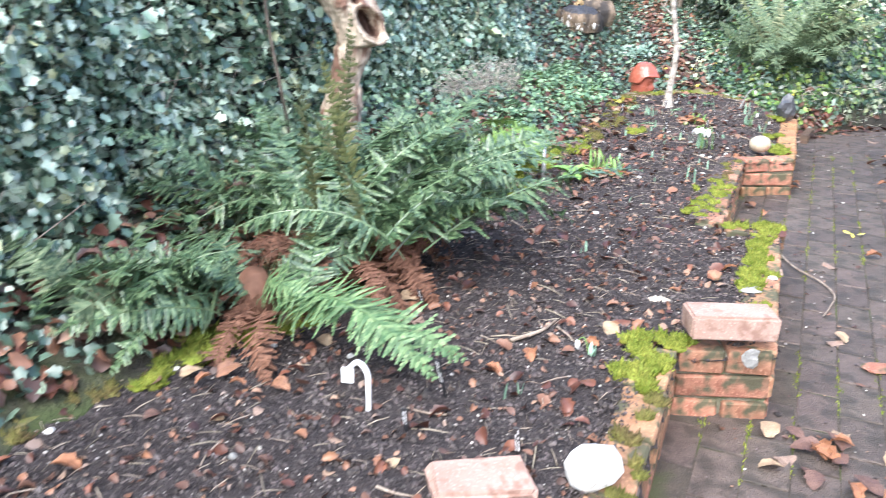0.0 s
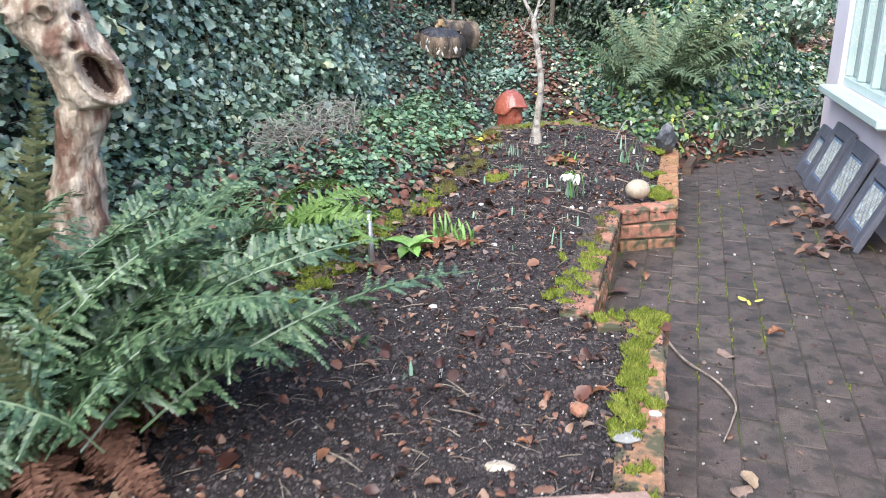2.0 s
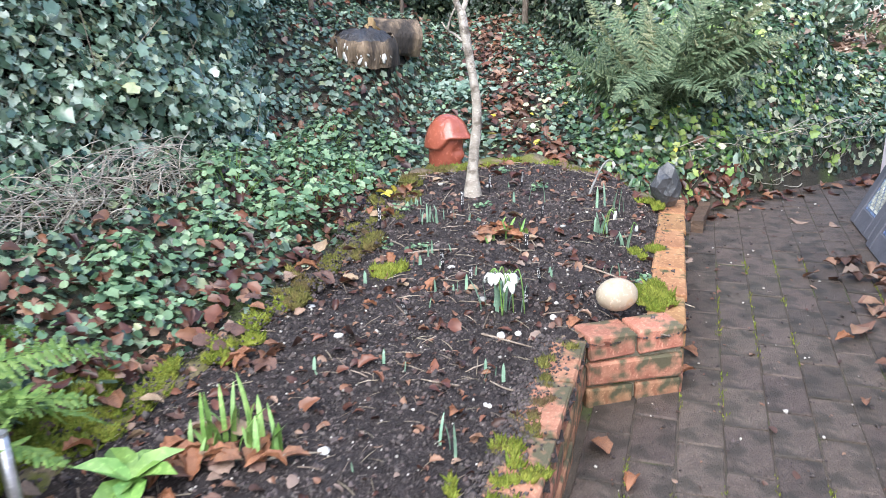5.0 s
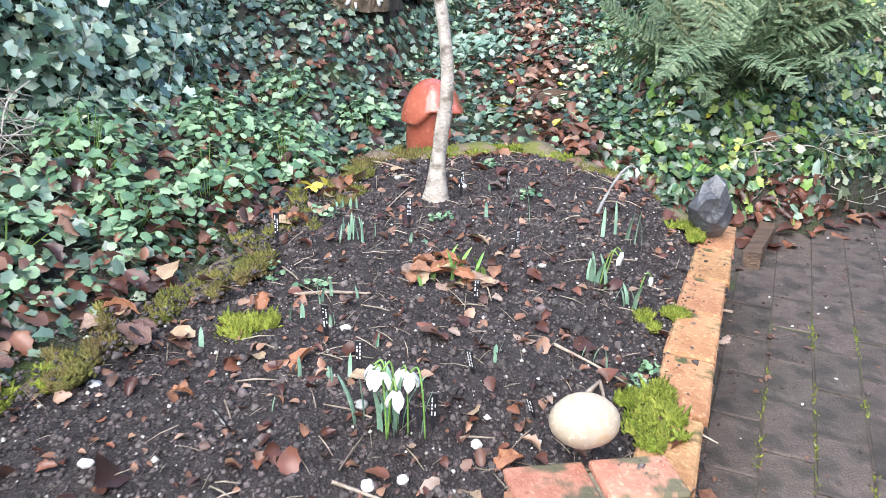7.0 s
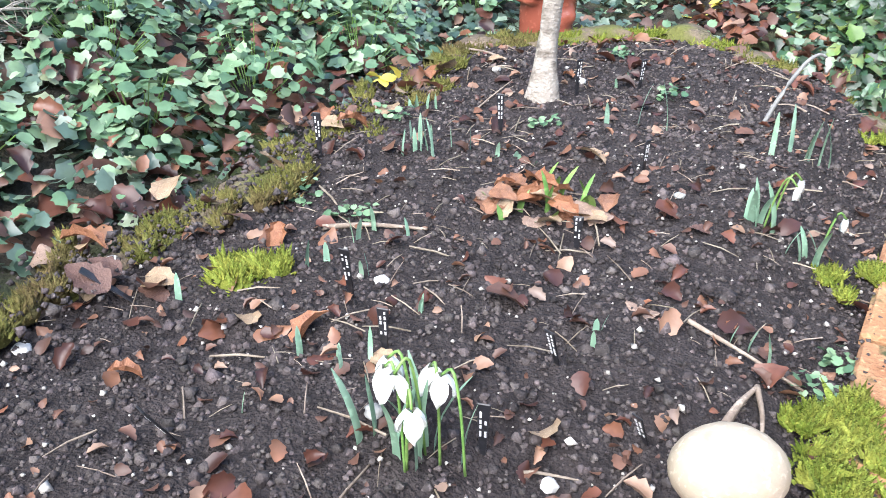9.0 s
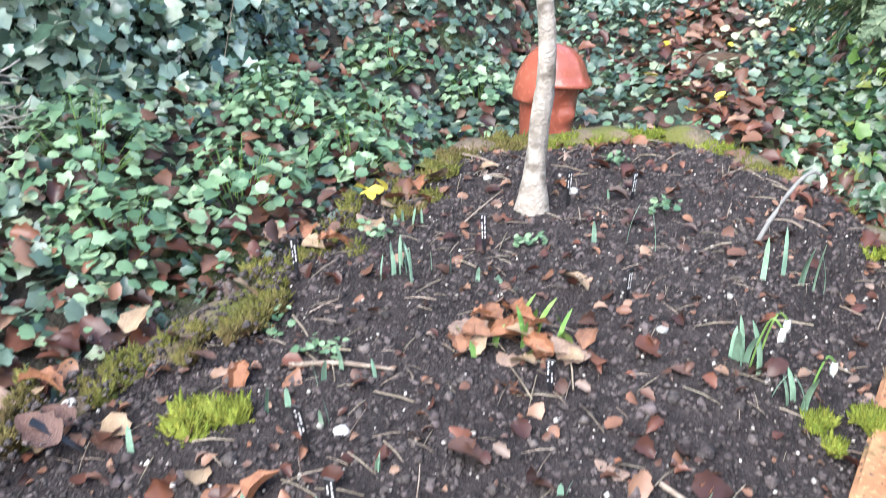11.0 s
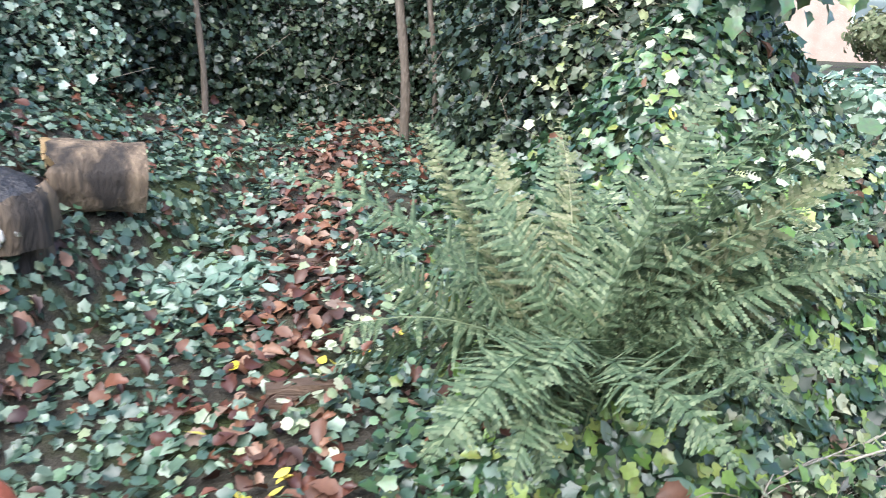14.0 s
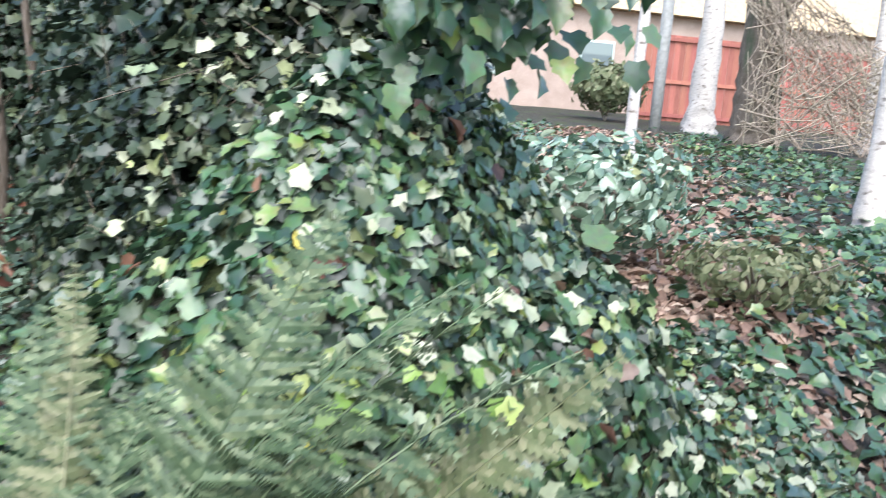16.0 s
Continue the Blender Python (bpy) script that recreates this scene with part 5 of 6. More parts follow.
# ---- the cut stump and logs behind ----
def log_round(name, label, at, r, h, turn=(0, 0, 0), hollow=0.0, sides=40, top=M_LOG_TOP):
    ob = thing(name, *at, label, "log")
    rows = 12
    vs, fs = [], []
    for j in range(rows + 1):
        z = h * j / rows
        for k in range(sides):
            w = 2 * math.pi * k / sides
            q = Vector((math.cos(w), math.sin(w), z * 2.0))
            rr = r * (1 + 0.14 * noise.noise(q * 1.2 + Vector((at[1], 0, 0))) + 0.10 * noise.noise(Vector((w * 4, z * 5, at[0]))) + 0.06 * noise.noise(Vector((w * 11, z * 9, at[0]))) + 0.035 * noise.noise(Vector((w * 26, z * 3, at[0]))) - 0.13 * max(0, j / rows - 0.6) ** 2 / 0.16)
            vs.append((math.cos(w) * rr, math.sin(w) * rr, z + 0.02 * noise.noise(q * 3) * (j == rows)))
    for j in range(rows):
        for k in range(sides):
            k2 = (k + 1) % sides
            fs.append((j * sides + k, j * sides + k2, (j + 1) * sides + k2, (j + 1) * sides + k))
    rot = Euler([radians(a) for a in turn]).to_matrix().to_4x4()
    link_mesh("bark", [rot @ Vector(v) for v in vs], fs, M_LOG, ob, smooth=True)
    for z, nm in ((h, "cut_top"), (0.0, "cut_base")):
        vs, fs = [], []
        rings = 6
        for j in range(rings + 1):
            f = j / rings
            for k in range(sides):
                w = 2 * math.pi * k / sides
                q = Vector((math.cos(w) * f, math.sin(w) * f, 1))
                vs.append((math.cos(w) * r * f * (0.9 if z else 0.94), math.sin(w) * r * f * (0.9 if z else 0.94), z + (0.022 * noise.noise(q * 4) + 0.014 * noise.noise(q * 11) + 0.03 * (1 - f ** 2) - hollow * (1 - f ** 3) - 0.03 * f ** 5 * (hollow == 0)) * (1 if z else -1)))
        for j in range(rings):
            for k in range(sides):
                k2 = (k + 1) % sides
                fs.append((j * sides + k, j * sides + k2, (j + 1) * sides + k2, (j + 1) * sides + k))
        link_mesh(nm, [rot @ Vector(v) for v in vs], fs, top if z else M_CUT, ob, smooth=True)
    return ob


log_round("cut_stump", "squat rotting stump round with a wet black top", (0.585, 6.95, 0.65), 0.20, 0.15, (9, 4, 0), sides=64)
log_round("log_base", "decayed lower trunk under the stump round", (0.62, 6.99, 0.34), 0.14, 0.32, top=M_LOG)


def hollow_log(a, b, r, wall, label):
    """A rotten log lying on its side: an open shell with a gap below, a ragged far end and a sawn near end."""
    a, b = Vector(a), Vector(b)
    ob = thing("hollow_log", *a, label, "log")
    d = (b - a).normalized()
    side = d.cross(Vector((0, 0, 1))).normalized()
    up = side.cross(d)
    rows, sides, gap = 14, 36, 0.62

    def ring_point(t, k, rad):
        w = -math.pi / 2 + gap + (2 * math.pi - 2 * gap) * k / (sides - 1)
        q = Vector((math.cos(w) * 2, math.sin(w) * 2, t * 3))
        rr = rad * (1 + 0.10 * noise.noise(q) + 0.05 * noise.noise(Vector((w * 9, t * 2, rad * 20))))
        return d * ((b - a).length * t + (0.03 * noise.noise(Vector((w * 3, t, 4))) if t < 0.5 else 0)) + side * math.cos(w) * rr + up * math.sin(w) * rr
    # The inside is decayed wood, its colour also darkened as shade.
    for name, rad, material in (("bark", r, M_LOG), ("decayed_inside", r - wall, M_HEART)):
        vs = [ring_point(i / rows, k, rad) for i in range(rows + 1) for k in range(sides)]
        fs = [(i * sides + k, i * sides + k + 1, (i + 1) * sides + k + 1, (i + 1) * sides + k) for i in range(rows) for k in range(sides - 1)]
        link_mesh(name, vs, fs, material, ob, smooth=True)
    for name, t in (("sawn_end", 1.0), ("broken_end", 0.0)):
        vs = [ring_point(t, k, rad) for rad in (r, r - wall) for k in range(sides)]
        fs = [(k, k + 1, sides + k + 1, sides + k) for k in range(sides - 1)]
        link_mesh(name, vs, fs, M_CUT, ob)
    for name, k in (("split_edge", 0), ("split_edge", sides - 1)):
        vs = [ring_point(i / rows, k, rad) for i in range(rows + 1) for rad in (r, r - wall)]
        fs = [(2 * i, 2 * i + 1, 2 * i + 3, 2 * i + 2) for i in range(rows)]
        link_mesh(name, vs, fs, M_HEART, ob)


hollow_log((0.58, 7.36, 0.755), (0.845, 7.50, 0.735), 0.125, 0.05, "hollow rotten log with a sawn tan end lying behind the stump")
vs = []
for k in range(22):
    w, zz = rng.uniform(-2.6, -0.5), rng.normal(0.01, 0.03)
    vs.append((0.59 + math.cos(w) * 0.2, 6.945 + math.sin(w) * 0.2, 0.69 + zz, math.cos(w), math.sin(w)))
vs = np.array(vs)
STREAK = [([(x * 0.45, y * 1.5, z * 0.25) for x, y, z in v], f) for v, f in CRUMB]
stuff(scatter("bracket_lichen", STREAK, vs[:, :3], np.stack([vs[:, 3], vs[:, 4], 0 * vs[:, 3] + 0.1], 1), rng.normal(0, 0.25, len(vs)), rng.gamma(2.0, 0.011, len(vs)) + 0.006, M_LICHEN, None), "white lichen and fungus crust on the stump bark", "lichen")


# ---- path steps ----
def timber(a, b, height, depth, label):
    a, b = Vector(a), Vector(b)
    ln = (b - a).length
    turn = math.degrees(math.atan2(b.y - a.y, b.x - a.x))
    bm = bmesh.new()
    bmesh.ops.create_cube(bm, size=1.0, matrix=Matrix.Diagonal((ln, depth, height, 1)))
    bmesh.ops.subdivide_edges(bm, edges=list(bm.edges), cuts=5, use_grid_fill=True)
    for v in bm.verts:
        v.co += Vector((0, noise.noise(v.co * 12) * 0.012, noise.noise(v.co * 10 + Vector((3, 3, 3))) * 0.012))
    c = (a + b) / 2
    bm.transform(pose(0, 0, height / 2, 0, 0, turn))
    ob = part("step_timber", bm, M_TIMBER)
    ob.matrix_basis = pose(c.x, c.y, a.z)
    tagged(ob, label, "step", "timber steps of the leafy path")


timber((1.87, 5.84, -0.04), (2.24, 6.09, -0.04), 0.13, 0.06, "wet reddish timber riser of the lowest path step")
timber((1.57, 6.04, 0.09), (1.86, 6.19, 0.09), 0.09, 0.06, "worn timber riser half covered by wet leaves")
timber((1.45, 6.68, 0.24), (1.66, 6.74, 0.24), 0.10, 0.06, "grey timber riser among leaves")
timber((1.28, 7.44, 0.38), (1.60, 7.54, 0.38), 0.09, 0.06, "upper timber riser among ivy")
timber((2.24, 5.60, -0.02), (2.37, 5.97, -0.02), 0.07, 0.05, "low timber edging between paving and path")


# ---- stones ----
def stone(name, label, at, size, material, turn=0, rough=0.25, freq=1.4, facets=False, category="stone"):
    bm = bmesh.new()
    bmesh.ops.create_icosphere(bm, subdivisions=3 if not facets else 2, radius=0.5)
    for v in bm.verts:
        v.co *= 1 + rough * noise.noise(v.co * freq * 2 + Vector(at) * 5)
        v.co = Vector((v.co.x * size[0], v.co.y * size[1], v.co.z * size[2]))
    lo = min(v.co.z for v in bm.verts)
    for v in bm.verts:
        v.co.z -= lo * 0.88
    ob = part(name, bm, material, None, "", not facets)
    ob.matrix_basis = pose(*at, 0, 0, turn)
    return tagged(ob, label, category)


stone("egg_stone", "smooth cream egg-shaped pebble resting on the bed", (1.64, 4.14, 0.215), (0.12, 0.098, 0.092), M_PEBBLE, 20, 0.04)
stone("flint_stone", "jagged black flint standing on the wall corner", (2.02, 5.295, 0.205), (0.135, 0.12, 0.165), M_FLINT, 30, 0.45, 1.2, True)
stone("white_rock", "white quartz rock on the bed edge", (0.715, 0.84, 0.19), (0.12, 0.10, 0.10), M_WHITE_STONE, 10, 0.35, 1.3, True)
ob = thing("stone_slab", 0.50, 0.80, 0.18, "flat buff stone slab at the near end of the bed", "stone", turn=20)
part("body", box_bm(0.20, 0.13, 0.035, 0.01, (0, 0, 0.017), 0.006, 2), M_BRICK_PALE, ob)
stone("flat_slate", "thin grey slate chip on the wall top", (1.225, 1.99, 0.195), (0.07, 0.06, 0.014), M_STONE, 20, 0.3)
stone("brick_shard", "orange brick shard on the soil", (1.13, 2.13, 0.175), (0.045, 0.05, 0.035), M_BRICK, 40, 0.3, 1.2, True)
stone("brick_flake", "flat red brick flake lying on the paving", (1.622, 1.912, -0.001), (0.12, 0.075, 0.014), M_BRICK, 15, 0.35, 1.6, True)
stone("cream_stone", "cream broken stone on the bed edge", (0.93, 1.87, 0.17), (0.08, 0.05, 0.035), M_PEBBLE, 0, 0.3, 1.2, True)
stone("white_pebble", "small white pebble on mossy wall top", (1.30, 2.06, 0.215), (0.03, 0.022, 0.014), M_WHITE_STONE)
for x, y in edge_spots(34):
    stone("pebble", "small pale pebble on the soil", (x, y, soil_top(x, y) - 0.004), (rng.uniform(0.014, 0.03), rng.uniform(0.014, 0.026), rng.uniform(0.01, 0.018)), M_WHITE_STONE if rng.uniform() < 0.5 else M_STONE, rng.uniform(0, 360), 0.3)["group"] = "pebbles on the bed"


# ---- plants in the bed ----
def strap(height, width, lean, head):
    """A strap leaf or shoot: verts and faces, rising and leaning."""
    vs, fs = [], []
    n = 6
    for i in range(n + 1):
        t = i / n
        w = width * (1 - 0.15 * t) * math.sqrt(max(0.02, 1 - t ** 5)) / 2
        off = lean * height * t * t
        c, s = math.cos(head), math.sin(head)
        for k, fold in ((-1, 0.25), (0, 0), (1, 0.25)):
            px, py = k * w, off + fold * w
            vs.append((c * px - s * py, s * px + c * py, height * t - 0.25 * lean * height * t * t))
    for i in range(n):
        for k in range(2):
            a = i * 3 + k
            fs.append((a, a + 1, a + 4, a + 3))
    return vs, fs


def shoots(name, x, y, n, h, label, material=M_SHOOT, spread=0.025, width=0.009, lean=0.15):
    ob = thing(name, x, y, soil_top(x, y) - 0.008, label, "bulb shoots", "bulb shoots in the bed")
    for i in range(n):
        vs, fs = strap(h * rng.uniform(0.65, 1.15), width * rng.uniform(0.8, 1.2), lean * rng.uniform(0.2, 1.6), rng.uniform(0, 6.3))
        o = Vector((rng.normal(0, spread), rng.normal(0, spread * 0.7), 0))
        link_mesh("shoot", [Vector(v) + o for v in vs], fs, material, ob, smooth=True)
    return ob


def snowdrops(x, y, flowers, h, label, spread=0.03, leaves=None, bloom=1.0):
    ob = thing("snowdrops", x, y, soil_top(x, y) - 0.008, label, "snowdrops", "snowdrop clumps")
    for i in range(leaves or flowers * 2):
        vs, fs = strap(h * rng.uniform(0.65, 0.98), 0.012, rng.uniform(0.08, 0.4), rng.uniform(0, 6.3))
        o = Vector((rng.normal(0, spread), rng.normal(0, spread * 0.6), 0))
        link_mesh("leaf", [Vector(v) + o for v in vs], fs, M_SHOOT, ob, smooth=True)
    for i in range(flowers):
        o = Vector((rng.normal(0, spread), rng.normal(0, spread * 0.6), 0))
        head, hh = rng.uniform(0, 6.3), h * rng.uniform(0.85, 1.1)
        d = Vector((math.cos(head), math.sin(head), 0))
        stalk = smooth_path([o, o + d * 0.008 + Vector((0, 0, hh * 0.6)), o + d * 0.02 + Vector((0, 0, hh)), o + d * 0.036 + Vector((0, 0, hh - 0.012))], 12)
        link_mesh("stalk", *tube(stalk, [0.0018] * 12, 5), M_FRESH, ob, smooth=True)
        vs, fs = [], []
        tip = stalk[-1]
        for pth in range(3):
            w = head + pth * 2.094
            e = Vector((math.cos(w), math.sin(w), 0))
            g = Vector((-e.y, e.x, 0))
            b = len(vs)
            for j in range(5):
                t = j / 4
                half = 0.0118 * bloom * math.sin(math.pi * (0.12 + 0.83 * t))
                c = tip + e * (0.004 + 0.017 * bloom * math.sin(t * 1.9)) * bloom - Vector((0, 0, 0.034 * bloom ** 0.5 * t))
                vs += [c - g * half - e * 0.003, c + e * 0.003, c + g * half - e * 0.003]
            for j in range(4):
                for k in range(2):
                    a = b + j * 3 + k
                    fs.append((a, a + 1, a + 4, a + 3))
        link_mesh("flower", vs, fs, M_PETAL, ob, smooth=True)
    return ob


snowdrops(1.32, 4.095, 6, 0.125, "clump of white snowdrops in flower with blue-green leaves", 0.03, 11, 0.85)
snowdrops(1.68, 4.735, 2, 0.10, "small snowdrops in bud", 0.013, 7, 0.4)
snowdrops(1.752, 4.70, 1, 0.085, "single snowdrop in bud", 0.01, 5, 0.4)
snowdrops(0.72, 1.45, 1, 0.05, "tiny snowdrop just opening", 0.01, 4, 0.5)
for x, y, n, h in ((1.197, 3.415, 4, 0.085), (1.293, 3.75, 4, 0.05), (1.098, 4.421, 4, 0.05), (1.118, 4.49, 4, 0.06), (1.097, 4.82, 9, 0.075), (1.158, 4.855, 3, 0.05), (1.004, 5.045, 7, 0.05), (1.405, 5.05, 1, 0.09), (1.472, 5.04, 2, 0.105),
                   (1.155, 4.20, 1, 0.05), (1.182, 4.20, 1, 0.045), (1.213, 4.20, 2, 0.07), (1.449, 4.364, 1, 0.04), (1.492, 4.371, 2, 0.035), (1.656, 4.43, 3, 0.055), (0.928, 4.263, 1, 0.05), (1.756, 5.02, 6, 0.11), (1.09, 4.07, 1, 0.05),
                   (1.40, 5.3, 3, 0.04), (1.26, 4.86, 3, 0.03), (1.23, 4.33, 2, 0.04), (0.9, 2.9, 2, 0.04), (0.7, 2.3, 3, 0.05), (0.55, 1.2, 3, 0.05), (1.06, 3.74, 2, 0.045), (1.0, 3.30, 1, 0.04), (0.86, 3.72, 2, 0.04)):
    shoots("bulb_shoots", x, y, n, h, "blue-green bulb shoots pushing through the soil")
for x, y, n, h in ((0.75, 3.42, 15, 0.12), (0.82, 3.37, 12, 0.10), (0.70, 3.36, 6, 0.08), (1.345, 4.70, 9, 0.07), (1.30, 4.64, 5, 0.05)):
    shoots("hellebore_shoots", x, y, n, h, "fresh light green young shoots among brown leaves", M_FRESH, 0.032, 0.012, 0.35)


def rosette(x, y, r, label):
    ob = thing("leaf_rosette", x, y, soil_top(x, y), label, "plant")
    for i in range(7):
        a = i * 0.9 + rng.uniform(-0.2, 0.2)
        vs, fs = OVAL[0]
        m = Matrix.Translation((0, 0, 0.03)) @ Matrix.Rotation(a, 4, "Z") @ Matrix.Rotation(radians(rng.uniform(5, 30)), 4, "X")
        link_mesh("leaf", [m @ (Vector(v) * r) for v in vs], fs, M_FRESH, ob)
    link_mesh("stem", *tube([(0, 0, -0.01), (0, 0, 0.035)], [0.004, 0.004], 6), M_FRESH, ob)


rosette(0.63, 3.24, 0.105, "bright green hellebore leaf rosette beside the metal stake")
for x, y in ((1.06, 4.55), (0.98, 4.95), (1.5, 5.25), (1.76, 4.4), (1.8, 4.48), (1.27, 5.02), (0.93, 4.62), (1.36, 5.5)):
    n = 26
    a, q = rng.uniform(0, 6.3, n), np.sqrt(rng.uniform(0, 1, n)) * 0.035
    px, py = x + q * np.cos(a), y + q * np.sin(a)
    pp = np.array([(u, v, soil_top(u, v) + rng.uniform(0.003, 0.022)) for u, v in zip(px, py)])
    stuff(scatter("weed_seedling", ROUND, pp, tilted(n, 0.4), rng.uniform(0, 6.3, n), rng.uniform(0.012, 0.022, n), M_WEED), "small green weed seedling on the soil", "weed")


def herb(x, y, r, h):
    ob = thing("herb_clump", x, y, land(x, y) - 0.01, "soft light green herb clump beside the bed", "herb", "herb clumps beside the bed")
    n = int(60 * (r / 0.1) ** 2)
    a, q = rng.uniform(0, 6.3, n), np.sqrt(rng.uniform(0, 1, n))
    p = np.stack([r * q * np.cos(a), r * q * np.sin(a), h * (1.05 - 0.7 * q ** 2) * rng.uniform(0.6, 1.0, n)], 1)
    nn = np.stack([q * np.cos(a) * 0.7 + rng.normal(0, 0.3, n), q * np.sin(a) * 0.7 + rng.normal(0, 0.3, n), np.full(n, 1.0)], 1)
    tagged(scatter("foliage", IVY + ROUND, p, nn, rng.uniform(0, 6.3, n), rng.uniform(0.02, 0.042, n), M_WEED, ob), kind="stuff")
    vs, fs = [], []
    for k in range(0, n, 5):
        v, f = tube([(p[k, 0] * 0.3, p[k, 1] * 0.3, 0), tuple(p[k])], [0.0016, 0.001], 4)
        fs += [tuple(i + len(vs) for i in g) for g in f]
        vs += v
    link_mesh("stalk_mass", vs, fs, M_FRESH, ob)["kind"] = "stuff"


for x, y, r, h in ((0.55, 4.72, 0.12, 0.10), (0.62, 5.02, 0.13, 0.11), (0.40, 4.45, 0.10, 0.08), (0.74, 5.35, 0.12, 0.10), (0.36, 4.88, 0.13, 0.13), (0.50, 5.40, 0.14, 0.12), (0.25, 4.15, 0.11, 0.09), (0.84, 5.75, 0.11, 0.08), (0.62, 5.72, 0.13, 0.12), (0.32, 3.95, 0.09, 0.07), (0.80, 6.2, 0.12, 0.10), (0.5, 6.1, 0.13, 0.10)):
    herb(x, y, r * 1.2, h * 1.5)


# ---- plant labels ----
def plant_label(x, y, h, tip, turn, marks=True):
    ob = thing("plant_label", x, y, soil_top(x, y) - 0.015, "black plastic plant label with white handwriting, tilted in the soil", "plant label", "plant labels in the bed", turn=turn)
    r = Matrix.Rotation(radians(tip), 4, "X")
    bm = box_bm(0.016, 0.0025, h, 0.001, (0, 0, h / 2))
    for v in bm.verts:
        if v.co.z < h * 0.1:
            v.co.x *= 0.35
    bm.transform(r)
    part("stake", bm, M_LABEL, ob)
    if marks:
        bm = bmesh.new()
        z = h * 0.5
        while z < h * 0.94:
            s = random.uniform(0.002, 0.006)
            for side in (-0.0028, 0.0028):
                if random.random() < 0.85:
                    bmesh.ops.create_cube(bm, size=1.0, matrix=Matrix.Translation((side, -0.0016, z + random.uniform(-0.001, 0.001))) @ Matrix.Diagonal((0.0024, 0.0006, s, 1)))
            z += s + 0.0025
        bm.transform(r)
        part("writing", bm, M_WRITING, ob, "white illegible handwriting")


random.seed(5)
for x, y, h, tip, turn in ((0.912, 4.746, 0.085, 3, 0), (0.87, 4.269, 0.09, 48, -65), (1.148, 4.343, 0.085, 12, -4), (1.197, 4.967, 0.08, 6, -4), (1.234, 4.242, 0.07, 4, 0), (1.074, 4.045, 0.075, 28, -30), (1.443, 4.297, 0.065, 20, -30), (1.388, 4.139, 0.075, 4, 4),
                           (1.414, 4.583, 0.06, 5, 0), (1.483, 4.854, 0.06, 3, 60), (1.562, 4.22, 0.06, 25, -35), (1.43, 5.28, 0.07, 5, 50), (1.30, 5.24, 0.08, 3, 40), (0.377, 1.156, 0.125, 22, -20), (0.57, 0.897, 0.10, 14, -15), (0.315, 0.979, 0.07, 12, -10), (0.225, 1.69, 0.07, 25, -30), (0.52, 1.85, 0.06, 10, 60), (0.78, 2.3, 0.05, 8, 30)):
    plant_label(x, y, h * 1.2, tip, turn)

# white bent label with a hanging tag at the near end
ob = thing("white_hook_label", 0.21, 1.05, soil_top(0.21, 1.05) - 0.01, "white bent plastic hook label in the soil", "plant label")
pts = smooth_path([(0, 0, 0), (0.0, 0.0, 0.06), (-0.006, 0.01, 0.10), (-0.03, 0.02, 0.118), (-0.052, 0.02, 0.10)], 20)
link_mesh("stem", *tube(pts, [0.0065] * 20, 8), M_WHITE_PLASTIC, ob, smooth=True)
bm = box_bm(0.03, 0.004, 0.04, 0.002, (-0.055, 0.02, 0.082))
part("tag", bm, M_WHITE_PLASTIC, ob)
# aluminium stake
ob = thing("metal_stake", 0.508, 3.10, soil_top(0.508, 3.10) - 0.02, "dull aluminium tube stake at the bed edge", "stake")
link_mesh("tube", *tube([(0, 0, 0), (-0.006, 0.0, 0.11), (-0.012, 0, 0.235)], [0.011] * 3, 14), M_ALU, ob, smooth=True)
link_mesh("rim", *tube([(-0.012, 0, 0.233), (-0.0122, 0, 0.239)], [0.0118] * 2, 14), M_ALU, ob)
# pale curved stem arching by the corner
ob = thing("dry_stem", 1.682, 5.136, soil_top(1.682, 5.136), "pale dry curved stem with a drooping seed head", "stem")
pts = smooth_path([(0, 0, -0.01), (0.03, 0.03, 0.06), (0.064, 0.064, 0.115), (0.088, 0.082, 0.132), (0.105, 0.09, 0.126)], 16)
link_mesh("stalk", *tube(pts, np.linspace(0.005, 0.003, 16), 7), M_STONE, ob, smooth=True)
link_mesh("seed_head", *tube([(0.105, 0.09, 0.126), (0.112, 0.094, 0.112), (0.11, 0.094, 0.092)], [0.003, 0.007, 0.003], 8), M_LICHEN, ob, smooth=True)
# twigs
def twig(points, r, label):
    pts = smooth_path(points, 6 * len(points))
    ob = link_mesh("twig", *tube(pts, np.linspace(r, r * 0.45, len(pts)), 7, 0.35), M_TWIG, smooth=True)
    tagged(ob, label, "twig")


twig([(1.54, 2.99, 0.008), (1.565, 2.80, 0.010), (1.63, 2.66, 0.008), (1.645, 2.52, 0.008), (1.60, 2.40, 0.008), (1.55, 2.30, 0.008)], 0.005, "long pale bent twig lying on the paving")
for pts, r, label in (([(1.588, 4.437), (1.66, 4.41), (1.737, 4.387)], 0.004, "pale dry twig lying on the soil"), ([(1.634, 4.246), (1.655, 4.30), (1.678, 4.35)], 0.006, "grey forked twig lying beside the pebble"), ([(1.678, 4.35), (1.684, 4.30), (1.683, 4.253)], 0.004, "grey twig end beside the pebble"),
                      ([(1.03, 4.50), (1.10, 4.53), (1.19, 4.535)], 0.005, "dry brown stalk lying on the soil"), ([(0.50, 1.50), (0.58, 1.56), (0.62, 1.66)], 0.007, "stout pale twig lying on the soil")):
    twig([(u, v, soil_top(u, v) + 0.008) for u, v in pts], r, label)
